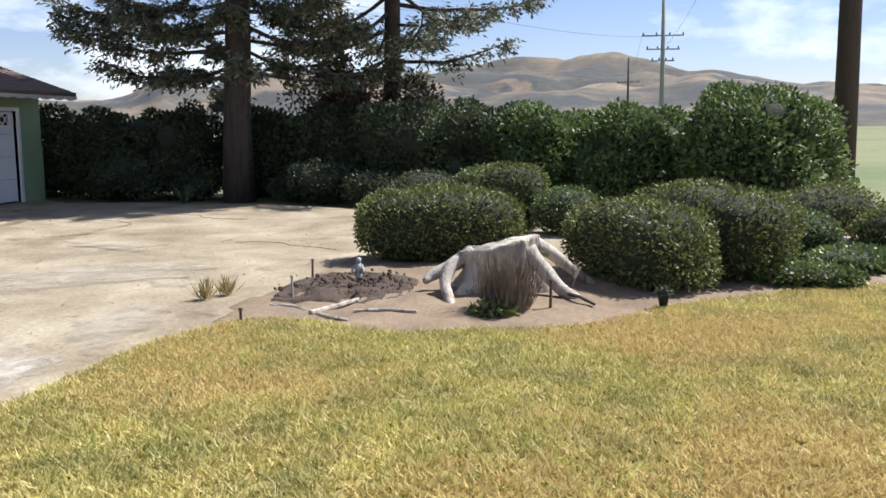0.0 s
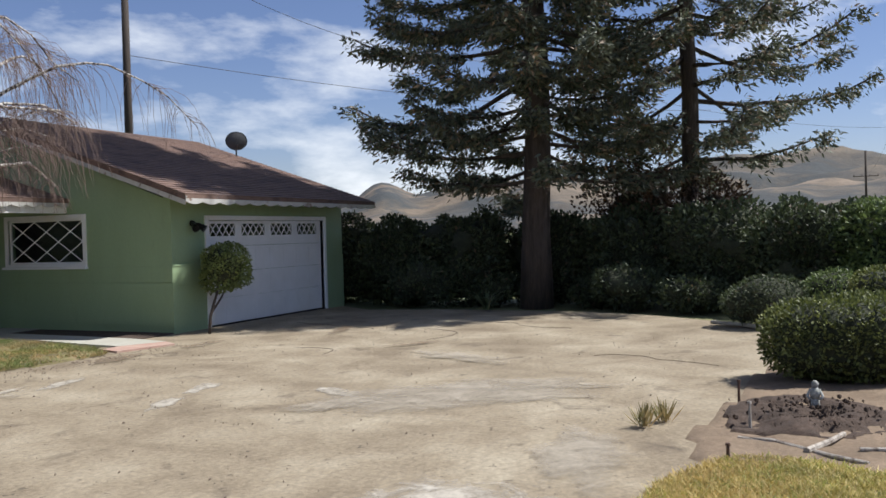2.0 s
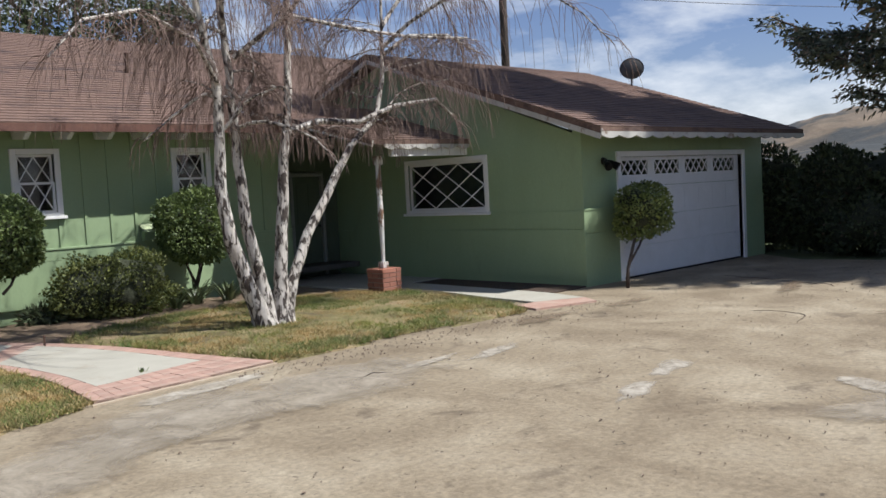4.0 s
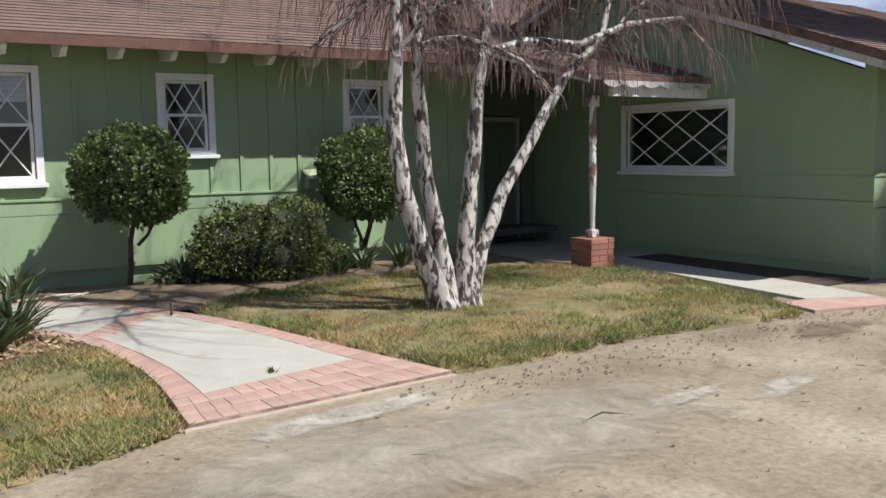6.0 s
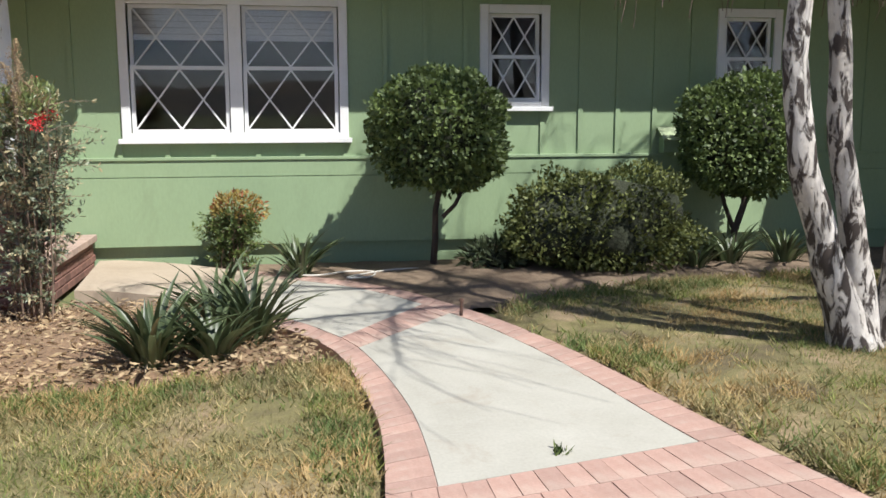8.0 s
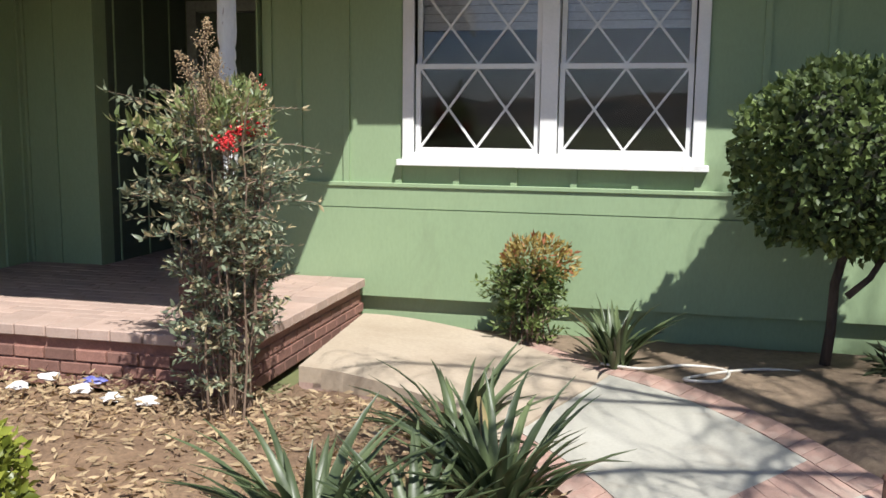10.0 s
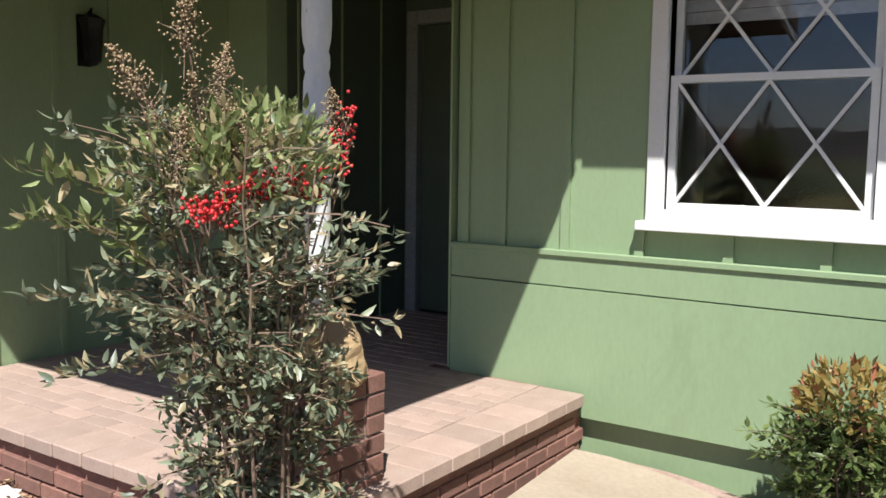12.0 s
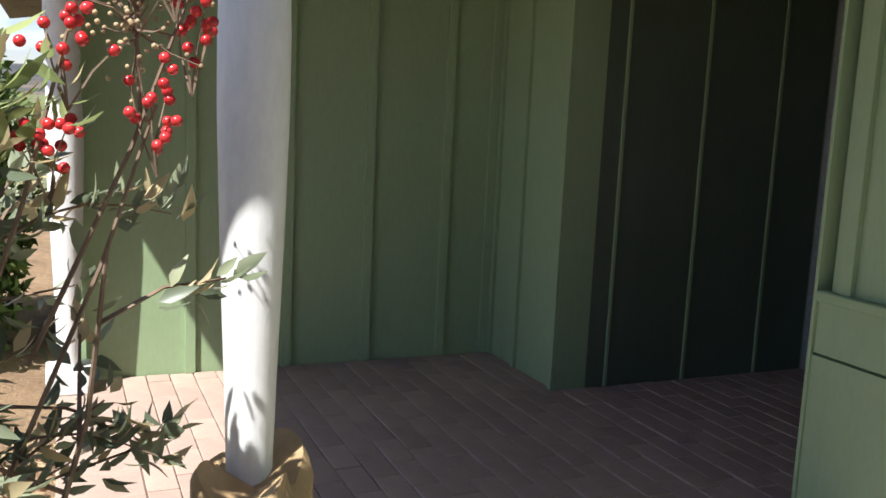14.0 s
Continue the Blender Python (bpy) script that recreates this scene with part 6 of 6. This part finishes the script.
# ---- stump, stakes and litter ----
def stump():
    e = thing("tree_stump", pose(9.38, -17.42, 0.03), "weathered grey tree stump with spreading roots", "stump")
    s = Shape()
    n, rows = 56, 14
    for i in range(rows + 1):
        t = i / rows
        for j in range(n):
            a = math.tau * j / n
            flute = 0.5 + 0.5 * math.cos(a * 5 + 0.5) + 0.4 * noise.noise(Vector((math.cos(a) * 2, math.sin(a) * 2, 3)))
            r = 0.29 + 0.05 * noise.noise(Vector((math.cos(a) * 2.5, math.sin(a) * 2.5, t * 1.5))) + 0.26 * flute * (1 - t) ** 1.7 + 0.05 * noise.noise(Vector((math.cos(a) * 9, math.sin(a) * 9, t * 1.2))) + 0.02 * noise.noise(Vector((math.cos(a) * 24, math.sin(a) * 24, t * 2))) + 0.07 * max(0.0, t - 0.75) * 4 * (0.4 + 0.6 * max(0, math.sin(a)))
            top = 0.48 - 0.09 * math.sin(a) + 0.035 * noise.noise(Vector((math.cos(a) * 3, math.sin(a) * 3, 7)))
            s.v.append((r * math.cos(a) * 0.85, r * math.sin(a) * 1.12, -0.06 + (top + 0.06) * t))
    for i in range(rows):
        for j in range(n):
            a, b = i * n + j, i * n + (j + 1) % n
            s.f.append((a, b, b + n, a + n))
    k = len(s.v)
    s.v.append((0, 0, 0.45))
    s.f += [(rows * n + j, rows * n + (j + 1) % n, k) for j in range(n)]
    s.ob("trunk", WOOD, e, smooth=True)
    for line, r in (([(-0.06, 0.26, 0.38), (-0.22, 0.42, 0.30), (-0.36, 0.47, 0.16), (-0.50, 0.42, 0.05), (-0.66, 0.36, -0.01), (-0.8, 0.32, -0.06)], 0.075),
                    ([(0.0, 0.30, 0.34), (-0.05, 0.50, 0.24), (-0.12, 0.64, 0.17), (-0.2, 0.70, 0.12)], 0.085),
                    ([(-0.1, -0.28, 0.42), (-0.16, -0.46, 0.24), (-0.24, -0.60, 0.10), (-0.30, -0.74, 0.02), (-0.4, -0.86, -0.05)], 0.09),
                    ([(0.1, -0.30, 0.47), (0.26, -0.48, 0.36), (0.36, -0.66, 0.20), (0.45, -0.9, 0.02)], 0.09)):
        pts = curve_of3(line)
        Shape().tube(pts, [r * (1 - 0.62 * i / len(pts)) * (1 + 0.25 * noise.noise(Vector(p) * 6)) for i, p in enumerate(pts)], 12).ob("root", WOOD, e, smooth=True)


def curve_of3(line, steps=5):
    pts = [Vector(p) for p in line]
    out = []
    for i in range(len(pts) - 1):
        a, b, c, d = pts[max(i - 1, 0)], pts[i], pts[i + 1], pts[min(i + 2, len(pts) - 1)]
        for k in range(steps):
            t = k / steps
            out.append(0.5 * (2 * b + (c - a) * t + (2 * a - 5 * b + 4 * c - d) * t * t + (3 * b - a - 3 * c + d) * t ** 3))
    return out + [pts[-1]]


stump()


def brush():
    g = np.random.default_rng(9)
    e = thing("dead_brush", pose(8.50, -17.60, 0.05), "clump of dead brown brush against the stump", "dead plant")
    s = Shape()
    for i in range(900):
        a, r = g.uniform(0, math.tau), g.uniform(0, 0.2)
        p = np.array([math.cos(a) * r, math.sin(a) * r, 0])
        q = p + np.array([math.cos(a) * g.uniform(0, 0.16), math.sin(a) * g.uniform(0, 0.16), g.uniform(0.18, 0.5)])
        m = (p + q) / 2 + g.normal(0, 0.03, 3)
        s.tube([tuple(p), tuple(m), tuple(q)], [0.004, 0.003, 0.0015], 3, False)
    s.ob("dead_growth", DEAD_BRUSH, e)
    shrub("weed", 8.3, -17.5, (0.12, 0.2, 0.07), 0.06, "low green weed under the dead brush", "weed", LEAF_HEDGE, 160, 0.08)


brush()
for x, y, h, mat, lab in ((7.75, -15.44, 0.14, RUST, "short rusty iron garden stake"), (8.83, -15.5, 0.24, WOOD, "short weathered wooden stake"), (10.0, -15.3, 0.22, RUST, "rusty upright iron garden stake"), (8.6, -17.97, 0.30, RUST, "rusty iron stake near the stump"),
                          (10.1, -20.05, 0.2, RUST, "rusty iron stake by the hedge"), (6.43, -2.74, 0.16, RUST, "thin rusty stake by the walk")):
    e = thing("stake", pose(x, y, -0.02, random.uniform(-4, 4), random.uniform(-4, 4)), lab, "stake", "garden stakes")
    Shape().tube([(0, 0, 0), (0, 0, h)], [0.014, 0.012], 7).ob("shaft", mat, e)
    Shape().tube([(0, 0, h), (0, 0, h + 0.02)], [0.02, 0.016], 7).ob("head", mat, e)


def stick(name, pts, r, label, mat=WOOD):
    e = thing(name, pose(*pts[0]), label, "stick", "fallen sticks")
    o = Vector(pts[0])
    Shape().tube([tuple(Vector(p) - o) for p in pts], [r * (1 - 0.4 * i / len(pts)) for i in range(len(pts))], 7).ob("branch", mat, e)


stick("fallen_stick", [(8.39, -15.45, 0.03), (8.3, -15.7, 0.05), (8.0, -16.1, 0.04), (7.85, -16.35, 0.04)], 0.022, "pale bare stick lying on the soil")
stick("fallen_stick", [(8.05, -15.95, 0.05), (8.35, -16.1, 0.06), (8.65, -16.2, 0.06)], 0.026, "thick pale broken stick on the soil")
stick("fallen_stick", [(8.2, -16.3, 0.05), (8.25, -16.6, 0.06), (8.22, -16.85, 0.06)], 0.018, "short pale stick on the soil")
stick("fallen_stick", [(9.1, -18.1, 0.08), (9.15, -18.15, 0.22), (9.3, -18.2, 0.3)], 0.02, "broken twisted branch by the stump", BARK)
stick("fallen_stick", [(9.15, -18.05, 0.08), (8.9, -18.2, 0.1), (8.7, -18.35, 0.07)], 0.018, "twisted root piece by the stump", BARK)
stick("fallen_stick", [(6.2, -7.4, 0.01), (6.35, -7.5, 0.02), (6.5, -7.55, 0.012)], 0.004, "dark twig on the driveway", BARK)
stick("fallen_stick", [(6.35, -7.5, 0.012), (6.32, -7.62, 0.015)], 0.003, "dark twig fork on the driveway", BARK)
stick("fallen_stick", [(7.4, -7.55, 0.012), (7.6, -7.5, 0.03), (7.75, -7.6, 0.012)], 0.005, "dark twig on the driveway", BARK)

# small garden figure by the dug soil
fig = Shape()
fig.tube([(0, 0, 0), (0, 0, 0.10)], [0.05, 0.045], 10).tube([(0, 0, 0.10), (0, 0, 0.17), (0, 0, 0.22)], [0.045, 0.06, 0.035], 10).tube([(0, 0, 0.22), (0, 0, 0.27), (0, 0, 0.30)], [0.03, 0.04, 0.015], 10)
fig.tube([(0, 0.045, 0.2), (-0.03, 0.08, 0.13), (-0.06, 0.05, 0.1)], 0.016, 7).tube([(0, -0.045, 0.2), (-0.03, -0.08, 0.13), (-0.06, -0.05, 0.1)], 0.016, 7)
f = tagged(fig.ob("garden_ornament", GREYFIG, smooth=True, at=pose(9.45, -15.98, 0.10) @ Matrix.Scale(0.78, 4)), "small grey stone garden ornament on the soil", "ornament")
pot = tagged(Shape().tube([(0, 0, 0), (0, 0, 0.10), (0, 0, 0.11)], [0.035, 0.052, 0.048], 12).ob("plant_pot", BLACK, at=pose(8.85, -18.95, 0.04)), "small black plant pot", "pot")
shrub("weed", 8.85, -18.95, (0.05, 0.05, 0.04), 0.17, "small weed in the black pot", "weed", LEAF_DARK, 30, 0.05)
for x, y in ((8.7, -14.66), (8.95, -14.78)):
    g = np.random.default_rng(int(x * 100))
    e = thing("dry_weed", pose(x, y, 0.0), "dry weed in a driveway crack", "weed", "dry weeds")
    p = np.zeros((60, 3)) + g.normal(0, 0.03, (60, 3)) * [1, 1, 0]
    vv, tt = leaf_arrays(p, g.normal(0, 0.35, (60, 3)) + [0, 0, 1.0], 0.2, 0.04)
    tri_mesh("foliage", vv, tt, GRASS_DRY, e)
e = thing("walk_weed", pose(6.35, -5.45, 0.02), "small green weed in the walk joint", "weed")
p = rng.normal(0, 0.02, (26, 3)) * [1, 1, 0]
vv, tt = leaf_arrays(p, rng.normal(0, 0.8, (26, 3)) + [0, 0, 0.6], 0.075, 0.16)
tri_mesh("leaves", vv, tt, LEAF_SMALL, e)
clods = Shape()
for i in range(240):
    x, y, r = 9.25 + random.gauss(0, 0.3), -16.0 + random.gauss(0, 0.26), 0.006 + 0.022 * random.random() ** 3
    clods.tube([(x - r, y, 0.10), (x - r * 0.4, y + r * 0.2, 0.10 + r * 0.6), (x + r * 0.5, y, 0.10 + r * 0.5), (x + r, y - r * 0.2, 0.09)], [r * 0.4, r * 0.9, r * 0.8, r * 0.3], 6)
tagged(clods.ob("soil_clods", DARK_DIRT), "lumps of dark dug soil", "soil", kind="stuff")
bits = Shape()
for i in range(900):
    if i < 380:
        x, y = random.uniform(4, 15), random.uniform(-14.5, -6.5)
    elif i < 740:
        x, y = random.uniform(6.8, 12.6), -6.3 - abs(random.gauss(0, 0.3)) + random.gauss(0, 0.1)
    else:
        x, y = random.uniform(14, 19), random.uniform(-10, -6)
    r = 0.003 + 0.015 * random.random() ** 2
    bits.slab([(x - r, y, 0.012), (x, y - r * 0.6, 0.016), (x + r, y, 0.012), (x, y + r * 0.6, 0.02)], 0.008)
tagged(bits.ob("leaf_litter", DEAD_BRUSH), "dead leaves and grit on the driveway", "leaf litter", kind="stuff")
pv = np.column_stack([rng.uniform(0.5, 5.45, 11000), rng.uniform(-4.5, -2.1, 11000), rng.uniform(0.05, 0.12, 11000)])
pv = pv[inside(pv[:, :2], MULCH_EDGE)]
dv = rng.normal(0, 1, pv.shape) * [1, 1, 0.3]
vv, tt = leaf_arrays(pv, dv, 0.06, 0.14)
tagged(tri_mesh("mulch_leaves", vv, tt, SEED), "dead tan leaves on the mulch", "leaf litter", kind="stuff")


def crumple(name, x, y, z, r, mat, label, category, seed, flat=0.5):
    bm = bmesh.new()
    bmesh.ops.create_icosphere(bm, subdivisions=2, radius=r)
    for v in bm.verts:
        k = 1 + 0.7 * noise.noise(v.co / r * 1.7 + Vector((seed, 0, 0)))
        v.co = Vector((v.co.x * k * 1.3, v.co.y * k, max(v.co.z * k * flat, -r * 0.2)))
    me = bpy.data.meshes.new(name)
    bm.to_mesh(me)
    bm.free()
    me.materials.append(mat)
    o = new(name, me)
    o.matrix_basis = pose(x, y, z)
    return tagged(o, label, category)


for i, (x, y, r) in enumerate(((2.25, -2.25, 0.05), (2.2, -2.45, 0.045), (2.8, -2.5, 0.045), (2.55, -2.4, 0.05), (3.0, -2.5, 0.05), (1.7, -2.2, 0.06), (1.9, -2.6, 0.04))):
    crumple("paper_scrap", x, y, 0.10, r, LITTER, "crumpled white paper scrap on the mulch", "litter", i * 2.0)
crumple("blue_wrapper", 2.5, -2.22, 0.09, 0.05, BLUE, "crumpled blue and white wrapper", "litter", 5.5)


def paper_bag():
    g = np.random.default_rng(4)
    bm = bmesh.new()
    n, rows = 48, 16
    grid = []
    for i in range(rows + 1):
        t = i / rows
        ring = []
        for j in range(n):
            a = math.tau * j / n
            r = 0.135 * (1.0 + 0.25 * math.cos(2 * a + 0.6)) * (1 - 0.45 * t ** 2)
            q = Vector((math.cos(a) * r, math.sin(a) * r * 1.1, 0.24 * t))
            k = noise.noise(q * 11 + Vector((3, 1, 0))) * 0.034 + noise.noise(q * 30) * 0.008
            ring.append(bm.verts.new(q + Vector((math.cos(a), math.sin(a), 0.5 * t)) * k + Vector((0, 0, 0.022 * math.sin(3 * a) * t))))
        grid.append(ring)
    for i in range(rows):
        for j in range(n):
            bm.faces.new((grid[i][j], grid[i][(j + 1) % n], grid[i + 1][(j + 1) % n], grid[i + 1][j]))
    bm.faces.new(grid[0][::-1])
    cap = bm.verts.new((0, 0, 0.215))
    for j in range(n):
        bm.faces.new((grid[-1][j], grid[-1][(j + 1) % n], cap))
    me = bpy.data.meshes.new("paper_bag")
    bm.to_mesh(me)
    bm.free()
    me.materials.append(PAPER)
    o = new("paper_bag", me)
    o.matrix_basis = pose(3.20, -1.84, 0.775)
    return tagged(o, "crumpled brown paper wrapped round the post foot", "paper bag")


paper_bag()
hose = Shape()
line = [(5.2, -0.95, 0.06), (5.45, -1.0, 0.06), (5.7, -0.85, 0.05), (5.95, -0.9, 0.05), (5.9, -1.15, 0.05), (5.7, -1.15, 0.05), (6.2, -0.8, 0.05), (6.8, -0.95, 0.05)]
hose.tube([(x, y, 0.055) for x, y in curve_of([p[:2] for p in line], 8)], 0.009, 7)
tagged(hose.ob("garden_hose", HOSE, smooth=True), "pale coiled garden hose on the bed", "hose")
tagged(Shape().tube([(16.9, -14.2, 0.05), (16.5, -14.7, 0.06), (16.0, -15.3, 0.05)], 0.035, 8).ob("drive_curb", PALE), "pale low curb at the driveway edge", "curb", kind="structure")


# ---- bricks of the walk and the porch ----
def band(line_a, line_b, name, across, parent, mat, z=0.0355, joint=0.004):
    """Pavers laid across a band between two lines."""
    la, lb = [Vector(p) for p in line_a], [Vector(p) for p in line_b]
    cum = [0.0]
    for p, q in zip(la, la[1:]):
        cum.append(cum[-1] + (q - p).length)
    n = max(1, int(cum[-1] / across))

    def at(line, s):
        for k in range(len(line) - 1):
            if s <= cum[k + 1] + 1e-9:
                return line[k].lerp(line[k + 1], (s - cum[k]) / max(cum[k + 1] - cum[k], 1e-9))
        return line[-1]

    for i in range(n):
        s0, s1 = cum[-1] * i / n + joint / 2, cum[-1] * (i + 1) / n - joint / 2
        q = [at(la, s0), at(la, s1), at(lb, s1), at(lb, s0)]
        c = sum(q, Vector((0, 0))) / 4
        s = Shape().prism([tuple(p - c) for p in q] if (q[1] - q[0]).cross(q[2] - q[0]) > 0 else [tuple(p - c) for p in q[::-1]], -0.03, random.uniform(-0.002, 0.003))
        o = s.ob(name, mat, parent)
        o.location = (c.x, c.y, z)


def resample(line, n):
    pts = [Vector(p) for p in line]
    cum = [0.0]
    for p, q in zip(pts, pts[1:]):
        cum.append(cum[-1] + (q - p).length)
    out = []
    for i in range(n + 1):
        s = cum[-1] * i / n
        for k in range(len(pts) - 1):
            if s <= cum[k + 1] + 1e-9:
                out.append(pts[k].lerp(pts[k + 1], (s - cum[k]) / max(cum[k + 1] - cum[k], 1e-9)))
                break
    return out


edge = Shape()
ragged = [(5.46 + 1.98 * k / 24, -6.385 + 0.19 * k / 24 - 0.012 - 0.03 * noise.noise(Vector((k * 0.7, 2, 0)))) for k in range(25)]
edge.prism(ragged + [(7.44, -6.15), (5.48, -6.335)], -0.02, 0.012)
tagged(edge.ob("mortar_edge", SANDY), "ragged pale mortar along the walk's front edge", "walk", kind="structure")
walk_ob = bpy.data.objects["walk_base"]
NW = 40
L, Rr = resample(WALK_L, NW), resample(WALK_R, NW)
def across(i, f):
    return L[i].lerp(Rr[i], f)
iA, iB, iC, iD = 4, 19, 21, 29
def rows_between(i0, i1, f0, f1, count):
    for k in range(count):
        a, b = f0 + (f1 - f0) * k / count, f0 + (f1 - f0) * (k + 1) / count
        band([across(i, a + 0.004) for i in range(i0, i1 + 1)], [across(i, b - 0.004) for i in range(i0, i1 + 1)], "paver", 0.21, walk_ob, PAVER)
# front band, side bands, cross band
for k in range(3):
    a, b = iA * k / 3, iA * (k + 1) / 3
    def row(v):
        i, f = int(v), v - int(v)
        return [across(i, u / 12).lerp(across(min(i + 1, NW), u / 12), f) for u in range(13)]
    ra, rb = row(a), row(b - 0.025)
    band(ra, rb, "paver", 0.107, walk_ob, PAVER)
band([across(i, 0.0) for i in range(iA, iD + 1)], [across(i, 0.125) for i in range(iA, iD + 1)], "paver", 0.105, walk_ob, PAVER)
band([across(i, 0.87) for i in range(iA, iD + 5)], [across(i, 1.0) for i in range(iA, iD + 5)], "paver", 0.105, walk_ob, PAVER)
band([across(iB, 0.13 + 0.735 * u / 10) for u in range(11)], [across(iC, 0.13 + 0.735 * u / 10) for u in range(11)], "paver", 0.105, walk_ob, PAVER)
for i0, i1, mat, lab in ((iA, iB, PANEL, "pale concrete walk panel"), (iC, iD, PANEL, "pale concrete walk panel"), (iD, NW, SANDY, "sandy concrete panel at the porch step")):
    f0, f1 = (0.13, 0.865) if i1 <= iD else (0.0, 0.865)
    out = [across(i, f1) for i in range(i0, i1 + 1)] + [across(i, f0) for i in range(i1, i0 - 1, -1)]
    panel = Shape().prism([tuple(p) for p in out], 0.0, 0.036)
    if i1 == NW:
        panel.v = [(x, y, z + (0.09 * min(1.0, max(0.0, (5.2 - x) / 1.6)) if z > 0 else 0)) for x, y, z in panel.v]
    panel.ob("walk_panel", mat, walk_ob, lab)

# porch paving: header bricks along the edges and a field of bricks
paver = Shape().box(-0.1005, -0.0482, -0.05, 0.1005, 0.0482, 0.0).mesh("brick", PORCH_TOP, 0.003)
half_paver = Shape().box(-0.046, -0.046, -0.05, 0.046, 0.046, 0.0).mesh("brick", PORCH_TOP, 0.003)
end_paver = []
for x_end in (2.9375, 3.0375):
    w = (3.103 - x_end) / 2 - 0.002
    end_paver.append(Shape().box(-w, -0.0482, -0.05, w, 0.0482, 0.0).mesh("brick", PORCH_TOP, 0.003))
nose = Shape().box(-0.10, -0.13, -0.065, 0.10, 0.13, 0.0).mesh("brick", PORCH_TOP, 0.006)
def lay(mesh, x, y, z, a):
    o = new("brick", mesh)
    o.parent = porch
    o.matrix_basis = pose(x, y, z + random.uniform(-0.002, 0.002), 0, 0, a + random.uniform(-0.6, 0.6))
y = -2.20
for k in range(14):
    lay(nose, 0.58 + 0.207 * k, -2.0, PF, 0)
for k in range(9):
    lay(nose, 3.235, -1.77 + 0.2 * k, PF, 90)
rows = 0
yy = -1.82
while yy < -0.02 and rows < 24:
    xx = 0.58 + (0.1 if rows % 2 else 0)
    while xx < 3.03:
        lay(paver, xx, yy, PF - 0.001, 0)
        xx += 0.205
    lay(end_paver[rows % 2], (3.103 + xx - 0.1025) / 2, yy, PF - 0.001, 0)
    if rows % 2:
        lay(half_paver, 0.525, yy, PF - 0.001, 0)
    yy += 0.1
    rows += 1
while yy < 1.30:
    xx = 1.245 + (0.1 if rows % 2 else 0)
    if rows % 2:
        lay(half_paver, 1.19, yy, PF - 0.001, 0)
    while xx < 2.45:
        lay(paver, xx, yy, PF - 0.001, 0)
        xx += 0.205
    yy += 0.1
    rows += 1
for x0, x1, yb in ((0.48, 3.30, -2.10),):
    k = x0 + 0.1
    row_mesh = Shape().box(-0.095, 0.0, -0.032, 0.095, 0.03, 0.032).mesh("brick", DARK_BRICK, 0.004)
    for r in range(3):
        k = x0 + 0.1 + (0.1 if r % 2 else 0)
        while k < x1 - 0.05:
            o = new("brick", row_mesh)
            o.parent = porch
            o.matrix_basis = pose(k, yb - 0.012, 0.04 + 0.076 * r)
            k += 0.203
k = -2.0
while k < -0.1:
    for r in range(3):
        o = new("brick", row_mesh)
        o.parent = porch
        o.matrix_basis = pose(3.322, k + (0.1 if r % 2 else 0), 0.04 + 0.076 * r, 0, 0, 90)
    k += 0.203
